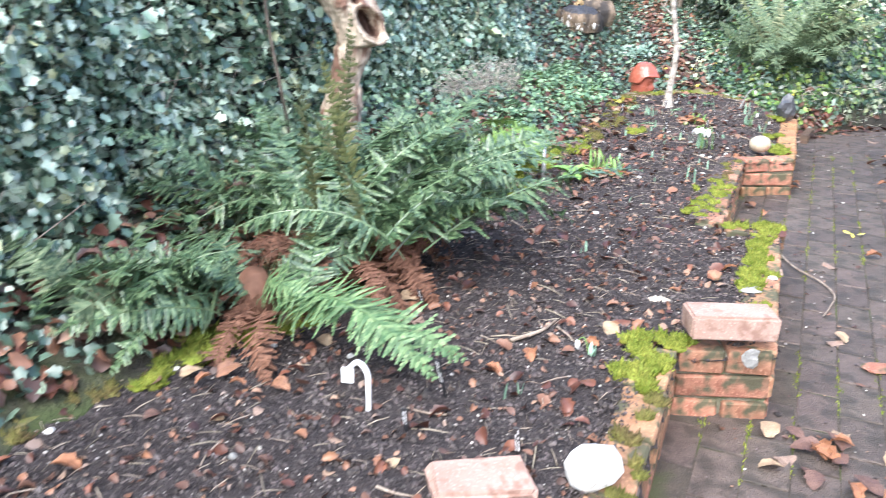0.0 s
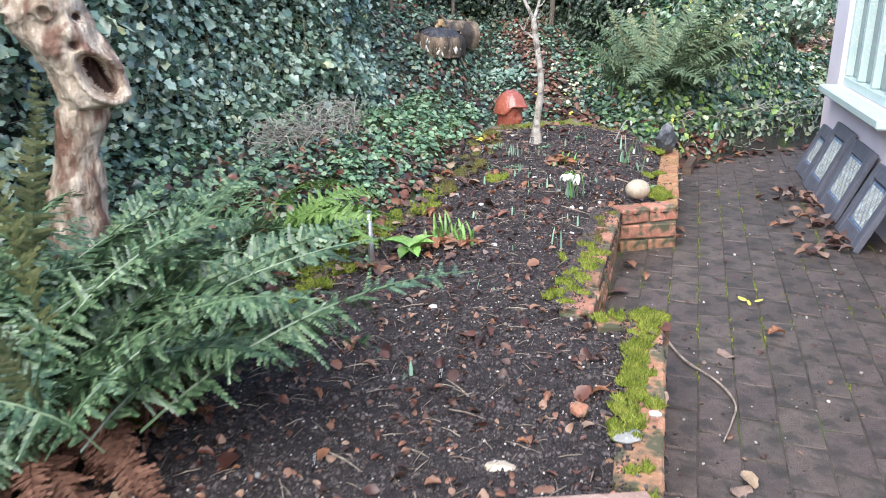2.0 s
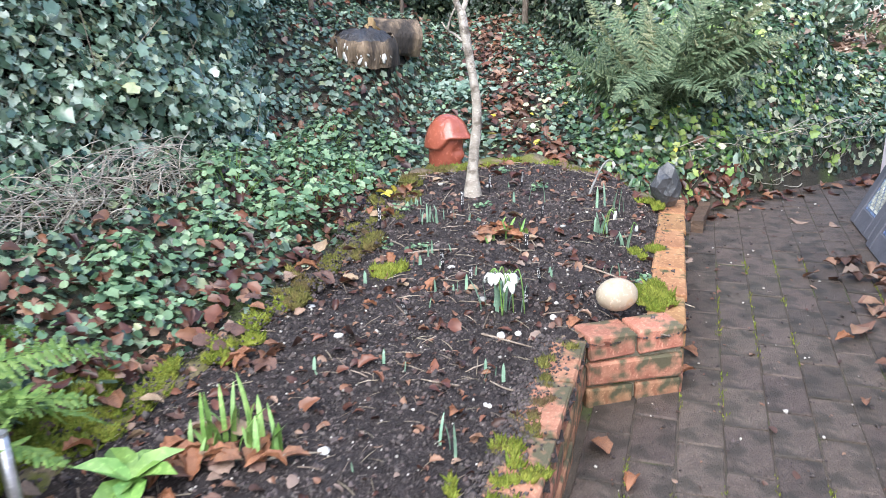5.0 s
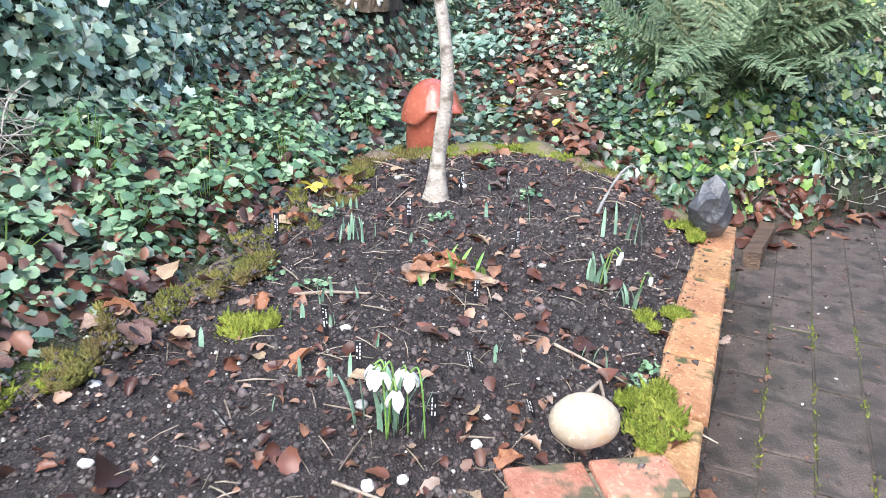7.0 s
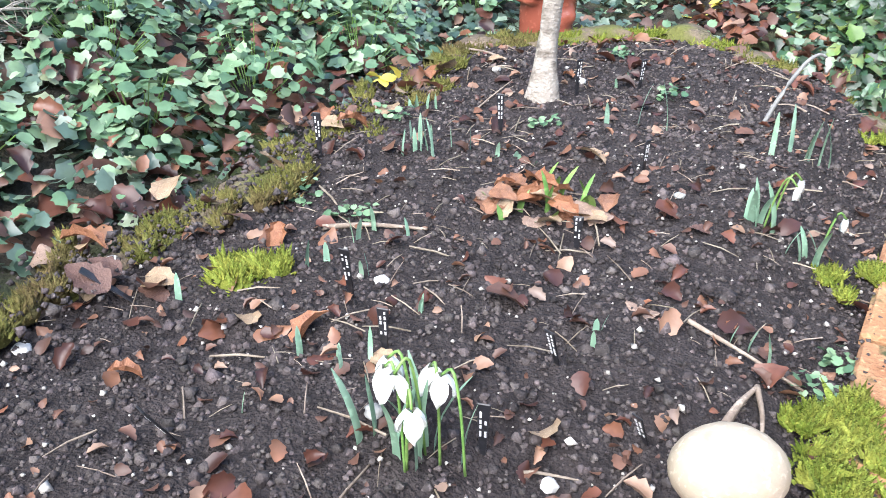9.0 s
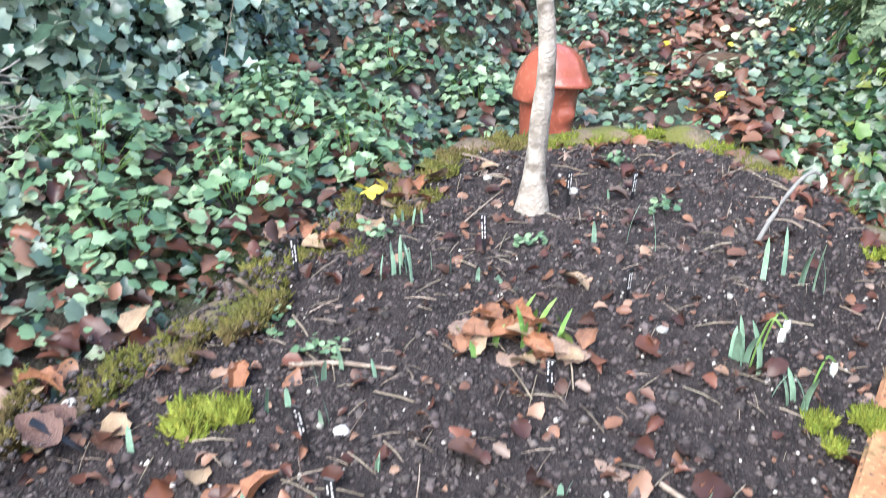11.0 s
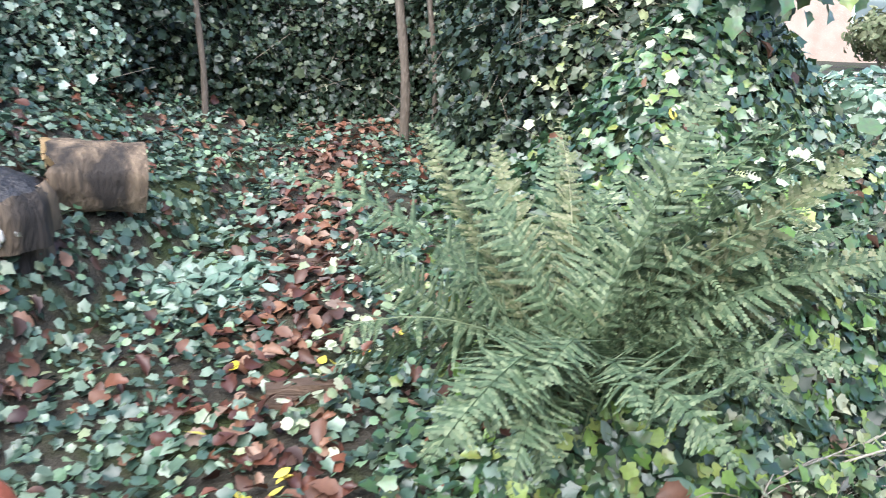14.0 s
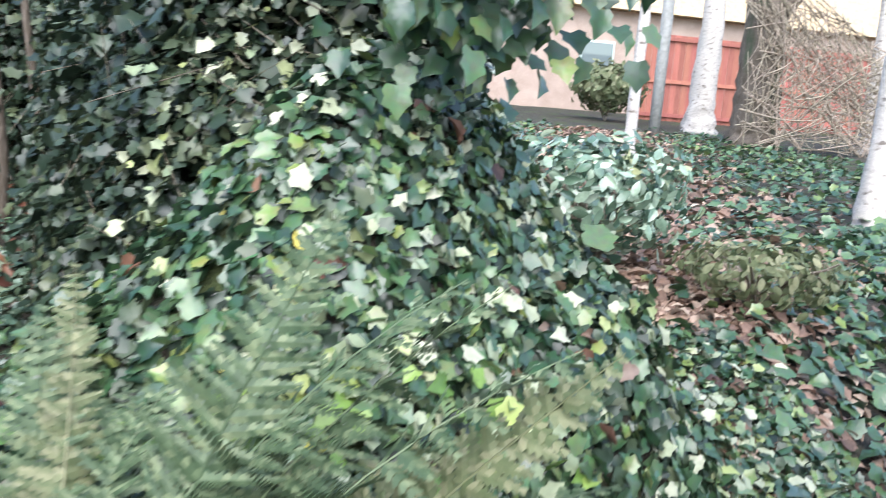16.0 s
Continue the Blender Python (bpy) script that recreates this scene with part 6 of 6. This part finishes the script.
for i in range(22):
    x, y = edge_spots(1)[0]
    a, ln = rng.uniform(0, 6.3), rng.uniform(0.06, 0.2)
    q = [(x + math.cos(a) * ln * k + rng.normal(0, 0.006), y + math.sin(a) * ln * k + rng.normal(0, 0.006)) for k in (-0.5, 0, 0.5)]
    twig([(u, v, (soil_top(u, v) if inside(u, v, BED) else soil_top(x, y)) + 0.006) for u, v in q], rng.uniform(0.002, 0.004), "dry brown twig lying on the soil")

# tangle of bare roots: below the hedge, and hanging under the bank
def tangle(name, label, n, spot, length, r, material=M_DRY_STEM):
    ob = thing(name, *spot(0.5, 0.5), label, "roots")
    o = Vector(spot(0.5, 0.5))
    vs, fs = [], []
    for i in range(n):
        a, b = Vector(spot(rng.uniform(), rng.uniform())), Vector(spot(rng.uniform(), rng.uniform()))
        d = (b - a)
        d = d.normalized() * min(d.length, length)
        mid = a + d * 0.5 + Vector(rng.normal(0, 0.035, 3))
        pts = smooth_path([a - o, mid - o, a + d - o], 9)
        v, f = tube(pts, np.linspace(r, r * 0.5, 9) * rng.uniform(0.5, 1.3), 5, 0.3)
        fs += [tuple(q + len(vs) for q in g) for g in f]
        vs += v
    link_mesh("tangle", vs, fs, material, ob, smooth=True)["kind"] = "stuff"


tangle("root_tangle", "tangle of pale dry stems spilling from the hedge", 420, lambda u, v: (-0.06 + 0.40 * u - 0.12 * v, 3.9 + 1.0 * u, 0.27 + 0.33 * v), 0.22, 0.002)
tangle("bank_roots", "pale bare ivy roots hanging at the foot of the bank", 240, lambda u, v: (2.25 + 1.4 * u, 6.02 + 0.88 * u + 0.10 * v, 0.03 + 0.28 * v), 0.3, 0.0028)


# ---- fallen leaves ----
leaf_meshes = []
for k in range(10):
    vs, fs = FALLEN[k % 5]
    me = bpy.data.meshes.new("fallen_leaf")
    me.from_pydata([tuple(Vector(v) * 1.0) for v in vs], [], fs)
    me.materials.append(mat("dry_leaf_%s" % "abcdefghij"[k], *[((0.14, 0.065, 0.04), (0.25, 0.12, 0.065)), ((0.20, 0.08, 0.04), (0.29, 0.13, 0.065)), ((0.19, 0.125, 0.095), (0.30, 0.21, 0.16)), ((0.08, 0.042, 0.035), (0.14, 0.075, 0.055)), ((0.24, 0.16, 0.10), (0.34, 0.25, 0.16))][(k * 3) % 5], 4, 0.5, 0.4, 30))
    leaf_meshes.append(me)


def fallen(x, y, z, size, k=None, label="curled brown fallen leaf", tilt=18):
    ob = new("fallen_leaf", leaf_meshes[rng.integers(0, 10) if k is None else k])
    ob.matrix_basis = pose(x, y, z + 0.002, rng.normal(0, tilt), rng.normal(0, tilt), rng.uniform(0, 360)) @ Matrix.Diagonal((size, size, size, 1))
    tagged(ob, label, "leaf", "fallen leaves")


for x, y in edge_spots(95):
    fallen(x, y, soil_top(x, y), rng.uniform(0.025, 0.07), label="curled brown fallen leaf on the soil")
for x, y, n, s in ((0.66, 3.31, 14, 0.05), (0.79, 3.35, 34, 0.055), (0.53, 3.10, 10, 0.04), (1.335, 4.67, 26, 0.06), (0.68, 3.78, 6, 0.03), (0.16, 1.6, 12, 0.07), (-0.2, 1.1, 10, 0.07), (0.58, 3.82, 8, 0.06)):
    for i in range(n):
        u, v = x + rng.normal(0, s), y + rng.normal(0, s)
        fallen(u, v, soil_top(u, v) + rng.uniform(0, 0.02), rng.uniform(0.04, 0.072), label="brown leaf drifted among young shoots")
# dirt and leaves lodged along the sunken edging
edge_pts = smooth_path([(x, y, 0) for x, y in LEFT_EDGE[:9]], 400)
n = 2600
p = np.array([(q.x + rng.normal(0, 0.045), q.y + rng.normal(0, 0.02), 0.2 + 0.03 * max(0, q.y - 2.4) + rng.uniform(0, 0.008)) for q in (edge_pts[k] for k in rng.integers(0, 400, n))])
stuff(scatter("edging_dirt", CHIP, p, tilted(n, 0.4), rng.uniform(0, 6.3, n), rng.gamma(1.6, 0.0035, n) + 0.004, M_CLOD), "soil crumbs over the mossy edging", "soil crumbs")
for k in rng.integers(0, 400, 46):
    q = edge_pts[k]
    fallen(q.x + rng.normal(0, 0.05), q.y, 0.207 + 0.03 * max(0, q.y - 2.4), rng.uniform(0.04, 0.075), label="brown fallen leaf lodged on the mossy edging")
for x, y, k in ((1.72, 2.87, 4), (1.94, 3.03, 2), (1.51, 3.13, 0), (1.53, 3.2, 3), (1.55, 3.07, 2), (1.45, 3.42, 1), (1.6, 3.6, 2), (1.55, 3.75, 0), (1.53, 2.08, 4), (1.56, 2.12, 3), (1.85, 4.15, 2), (1.9, 4.3, 0), (2.4, 4.4, 2), (2.76, 5.77, 4), (2.89, 5.7, 4)):
    fallen(x, y, 0.004, rng.uniform(0.055, 0.085), k, "dry fallen leaf on the paving", 6)
def leaf_drift(name, spots, size, material, label):
    p = np.array(spots)
    n = len(p)
    stuff(scatter(name, FALLEN, p, tilted(n, 0.25), rng.uniform(0, 6.3, n), rng.uniform(*size, n), material), label, "fallen leaves")


spots = []
for i in range(70):
    y = rng.uniform(3.9, 5.2)
    spots.append((wall_x(y) - 0.2 - abs(rng.normal(0, 0.12)), y, 0.004 + rng.uniform(0, 0.02)))
leaf_drift("panel_leaf_drift", spots, (0.045, 0.085), M_DEAD, "brown leaves drifted against the mosaic panels")
spots = []
for i in range(60):
    t = rng.uniform(0, 1)
    spots.append((2.2 + 1.45 * t + rng.normal(0, 0.05), 5.88 + 0.9 * t + rng.normal(-0.06, 0.05), 0.006))
leaf_drift("bank_foot_leaves", spots, (0.045, 0.085), M_DEAD_DARK, "brown leaves along the foot of the bank")
for i in range(24):
    fallen(rng.uniform(1.1, 1.5), rng.uniform(1.0, 1.5), 0.004, rng.uniform(0.05, 0.085), None, "brown leaf on the paving by the wall", 10)
pp = np.array([(1.93, 3.34, 0.012), (1.96, 3.335, 0.012), (1.945, 3.36, 0.01)])
tagged(scatter("yellow_leaf", OVAL, pp, tilted(3, 0.2), np.array([0.5, -1.2, 2.2]), np.array([0.045, 0.04, 0.035]), M_YELLOW), "pale yellow-green leaf sprig on the paving", "leaf")
pp = np.array([(0.91 + 0.02 * math.cos(a), 5.11 + 0.02 * math.sin(a), 0.31) for a in range(5)])
tagged(scatter("yellow_leaf", OVAL, pp, tilted(5, 0.6), np.arange(5) * 1.25, np.full(5, 0.045), M_YELLOW), "bright yellow leaf sprig at the bed edge", "leaf")
ground_leaves("yellow_leaves", 40, (1.3, 5.9, 2.6, 7.6), OVAL, M_YELLOW, (0.04, 0.07), 0.05, 0.4, "scattered yellow leaves by the path", "fallen leaves")
ground_leaves("pale_flowers", 70, (1.52, 6.4, 1.75, 7.6), ROUND, M_VARIEG, (0.03, 0.05), 0.08, 0.5, "cream variegated leaves beside the path", "ground cover")

# large glossy ivy leaning out over the bank
n = 420
pp = np.stack([rng.normal(2.86, 0.13, n), rng.normal(7.25, 0.10, n), rng.normal(1.56, 0.09, n)], 1)
nn = np.stack([rng.normal(0.1, 0.4, n), -1 + rng.normal(0, 0.35, n), rng.uniform(0.1, 0.9, n)], 1)
stuff(scatter("overhanging_ivy", IVY, pp, nn, np.pi + rng.normal(0, 0.5, n), rng.uniform(0.045, 0.07, n), M_IVY_BIG), "large glossy ivy leaves overhanging the bank", "ivy")

# ---- trees and distance ----
for k, (x, y, r) in enumerate(((0.12, 7.7, 0.018), (0.62, 8.9, 0.016), (1.62, 9.05, 0.024), (1.78, 8.9, 0.014))):
    tree("slim_tree", "slim brown trunk standing in the ivy hedge", [(x, y, 0.3), (x + 0.02, y, 1.0), (x - 0.04, y + 0.05, 1.8), (x + 0.05, y + 0.05, 2.8)], [r * 1.2, r, r * 0.9, r * 0.6], [], M_BARK)


def birch(x, y, r, h, label, lean=0.0):
    z = land(x, y) - 0.05
    limbs = []
    for i in range(9):
        zz = z + h * rng.uniform(0.45, 0.95)
        a = rng.uniform(0, 6.3)
        ln = rng.uniform(0.6, 1.5)
        c = lean * (zz - z)
        limbs.append(([(x + c, y, zz), (x + c + math.cos(a) * ln * 0.5, y + math.sin(a) * ln * 0.5, zz + 0.35), (x + c + math.cos(a) * ln, y + math.sin(a) * ln, zz + 0.5)], r * 0.25, r * 0.06))
    tree("birch_tree", label, [(x, y, z), (x + lean * h * 0.12, y, z + h * 0.12), (x + lean * h * 0.5, y, z + h * 0.5), (x + lean * h, y, z + h)], [r * 1.5, r, r * 0.8, r * 0.3], limbs, M_BARK_BIRCH)


birch(7.25, 10.9, 0.085, 7, "white-barked birch tree with dark base in the woodland", 0.01)
birch(6.1, 12.7, 0.055, 5, "thin young birch tree", 0.01)
birch(11.6, 20.3, 0.24, 8, "tall white birch tree", 0.015)
birch(13.6, 18.0, 0.16, 8, "birch tree at the back of the woodland", -0.01)
tree("old_tree", "thick brown tree wrapped in bare creeper", [(10.8, 17.5, 0.7), (10.85, 17.5, 1.4), (10.8, 17.5, 3.0), (10.9, 17.5, 6.5)], [0.5, 0.36, 0.32, 0.2],
     [([(10.8, 17.5, 2.6), (11.6, 17.3, 3.8), (12.4, 17.2, 4.6)], 0.12, 0.03), ([(10.8, 17.5, 3.0), (10.0, 17.4, 4.2), (9.4, 17.3, 5.2)], 0.12, 0.03)], M_BARK)
tangle("creeper", "bare brown creeper stems climbing the old tree", 420, lambda u, v: (10.1 + 3.3 * u, 16.9 + 0.4 * v, 0.75 + 3.4 * v * (1 - 0.5 * u)), 1.5, 0.011, M_TWIG)
vs, fs = tube([(9.9, 19.0, 0.7), (9.9, 19.0, 2.0), (9.9, 19.0, 3.6)], [0.10, 0.10, 0.10], 14)
tagged(link_mesh("grey_post", vs, fs, M_STONE, smooth=True), "round grey post standing in the garden", "post")

fence = thing("garden_fence", 16.7, 24.0, 0.9, "red-brown close-boarded garden fence", "fence")
for i in range(60):
    bm = box_bm(0.145, 0.02, 2.3, 0.003, (-4.5 + i * 0.15, 0.012 * (i % 2), 1.15))
    part("board", bm, M_FENCE, fence)
for z in (0.4, 1.2, 2.2):
    part("rail", box_bm(9.0, 0.05, 0.09, 0.004, (0, -0.04, z)), M_FENCE, fence)
far = thing("far_house", 15.5, 31.0, 0.8, "distant pale house with a sandy tiled roof beyond the fence", "house")
part("wall", box_bm(22.0, 5.0, 3.4, 0.02, (2, 0, 1.7)), M_PALE_WALL, far)
bm = bmesh.new()
for x in (-9.4, 13.4):
    for yy, zz in ((-2.9, 3.4), (0, 6.0), (2.9, 3.4)):
        bm.verts.new((x, yy, zz))
bm.verts.ensure_lookup_table()
for f in ((0, 1, 4, 3), (1, 2, 5, 4), (2, 0, 3, 5), (0, 2, 1), (3, 4, 5)):
    bm.faces.new([bm.verts[k] for k in f])
part("roof", bm, M_ROOF, far)
for i in range(5):
    w = part("window", box_bm(1.1, 0.08, 1.2, 0.01, (-6 + i * 3.6, -2.52, 1.9)), M_FRAME, far)
    part("pane", box_bm(0.95, 0.02, 1.05, 0, (-6 + i * 3.6, -2.575, 1.9)), M_GLASS, w)


def bush(name, label, x, y, r, h, n, material, size, category="bush"):
    """A shrub of many leaves on short stems, with an uneven outline."""
    z = land(x, y)
    ob = thing(name, x, y, z, label, category)
    vs, fs = [], []
    for i in range(16):
        a, e = rng.uniform(0, 6.3), rng.uniform(0.4, 1.0)
        v, f = tube(smooth_path([(0, 0, -0.03), (math.cos(a) * r * 0.4 * e, math.sin(a) * r * 0.4 * e, h * 0.5), (math.cos(a) * r * 0.8 * e, math.sin(a) * r * 0.8 * e, h * 0.9 * e)], 6), np.linspace(0.012, 0.004, 6), 5)
        fs += [tuple(q + len(vs) for q in g) for g in f]
        vs += v
    link_mesh("twiggy_frame", vs, fs, M_TWIG, ob)["kind"] = "stuff"
    d = rng.normal(0, 1, (n, 3))
    d /= np.linalg.norm(d, axis=1, keepdims=True)
    rr = np.array([0.75 + 0.35 * noise.noise(Vector(q) * 2.2 + Vector((x, y, 0))) for q in d]) * rng.uniform(0.75, 1.05, n)
    p = d * rr[:, None] * (r, r, h * 0.5) + (0, 0, h * 0.55)
    scatter("leaves", OVAL, p, d + rng.normal(0, 0.4, (n, 3)), rng.uniform(0, 6.3, n), rng.uniform(*size, n), material, ob)


bush("far_bush", "olive green rounded shrub before the fence", 10.6, 22.4, 1.0, 1.3, 1400, M_FERN_PALE, (0.1, 0.2))
bush("low_bush", "evergreen shrub by the woodland path", 4.15, 9.3, 0.55, 0.7, 1500, M_IVY_LIT, (0.045, 0.09))
bush("straggly_bush", "straggly pale herb on the woodland edge", 4.6, 8.6, 0.45, 0.3, 700, M_FERN_PALE, (0.03, 0.06))


# ---- brick paving, laid last ----
def build_paving():
    random.seed(3)
    d, e = Vector((0.247, 0.969)), Vector((0.969, -0.247))
    vs = [(-0.5, -3.0, -0.005), (3.6, -3.0, -0.005), (4.6, 7.3, -0.005), (2.0, 6.0, -0.005), (0.9, 2.0, -0.005)]
    ground = tagged(link_mesh("pavement", vs, [(0, 1, 2, 3, 4)], M_PAVER_JOINT), "damp grey-brown brick paving with mossy joints", "paving", kind="structure")
    L, W, gap = 0.222, 0.112, 0.004
    shared = []
    for k in range(6):
        bm = box_bm(L - 0.005, W - gap, 0.05, 0.003, (0, 0, -0.025))
        for v in bm.verts:
            v.co += Vector((random.uniform(-0.0015, 0.0015), random.uniform(-0.0015, 0.0015), random.uniform(-0.001, 0.001)))
        me = bpy.data.meshes.new("paver")
        bm.to_mesh(me)
        bm.free()
        me.materials.append(M_PAVER)
        shared.append(me)
    singles, rest = [], []
    origin = Vector((1.5, 2.6))
    for i in range(-14, 22):
        for j in range(-30, 24):
            c = origin + e * (i * W) + d * ((j + (0.5 if i % 2 else 0)) * L)
            if c.y > 6.9 or c.y < -2.6 or c.x > wall_x(c.y) + 0.15 or beyond_edge(c.x, c.y) > 0.03:
                continue
            if c.x < 0.62 + 0.22 * (c.y - 0.3) - 0.1 or inside(c.x - 0.03, c.y, BED) or (c.y > 5.5 and c.x < 2.2):
                continue
            (singles if 1.3 < c.y < 5.3 else rest).append(c)
    turn = math.degrees(math.atan2(d.y, d.x))
    if len(singles) > 300:
        rest += singles[300:]
        singles = singles[:300]
    for c in singles:
        ob = new("paver", shared[random.randrange(6)])
        ob.parent = ground
        ob.matrix_basis = pose(c.x, c.y, random.uniform(-0.003, 0.001), random.uniform(-0.8, 0.8), random.uniform(-0.8, 0.8), turn + random.choice((0, 180)) + random.uniform(-0.5, 0.5))
    bm = bmesh.new()
    for c in rest:
        m = pose(c.x, c.y, -0.026 + random.uniform(-0.003, 0.001), random.uniform(-0.6, 0.6), random.uniform(-0.6, 0.6), turn) @ Matrix.Diagonal((L - 0.005, W - gap, 0.05, 1))
        bmesh.ops.create_cube(bm, size=1.0, matrix=m)
    tagged(part("far_pavers", bm, M_PAVER, ground), "grey-brown brick pavers", kind="stuff")
    # moss and grit in the joints
    n = 1300
    p, nn = [], []
    while len(p) < n:
        i, t = rng.integers(-6, 14), rng.uniform(-1.5, 3.2)
        c = origin + e * ((i + 0.5) * W) + d * t
        if inside(c.x - 0.02, c.y, BED) or c.x > wall_x(c.y) - 0.05 or c.x < 1.0 or noise.noise(Vector((c.x * 3, c.y * 3, 5))) < 0.05 or beyond_edge(c.x, c.y) > -0.1 or c.y > 5.2:
            continue
        p.append((c.x + rng.normal(0, 0.004), c.y + rng.normal(0, 0.01), -0.006))
        nn.append((rng.normal(0, 0.4), rng.normal(0, 0.4), 1))
    tagged(scatter("joint_moss", TUFT, np.array(p), np.array(nn), rng.uniform(0, 6.3, n), rng.uniform(0.008, 0.018, n), M_MOSS, ground), "tufts of moss in the paving joints", kind="stuff")


build_paving()


def paving_spots(n):
    out = []
    while len(out) < n:
        x, y = rng.uniform(1.0, 3.0), rng.uniform(0.6, 6.3)
        if not inside(x - 0.01, y, BED) and x < wall_x(y) - 0.03 and beyond_edge(x, y) < -0.02 and not (x < 2.15 and y > 5.4) and x > 0.8 + 0.22 * y - 0.2:
            out.append((x, y, 0.001))
    return np.array(out)


p = paving_spots(1500)
stuff(scatter("paving_crumbs", CRUMB, p, tilted(len(p), 0.2), rng.uniform(0, 6.3, len(p)), rng.gamma(1.6, 0.0022, len(p)) + 0.002, M_CLOD), "soil crumbs trodden over the paving", "soil crumbs")
p = paving_spots(420)
stuff(scatter("paving_specks", OVAL, p + (0, 0, 0.002), tilted(len(p), 0.2), rng.uniform(0, 6.3, len(p)), rng.gamma(2.0, 0.005, len(p)) + 0.005, M_DEAD), "small leaf scraps on the paving", "leaf scraps")
p = paving_spots(170)
stuff(scatter("paving_chips", CRUMB, p + (0, 0, 0.002), tilted(len(p), 0.2), rng.uniform(0, 6.3, len(p)), rng.gamma(2.0, 0.002, len(p)) + 0.003, M_GRIT), "pale chips on the paving", "grit")
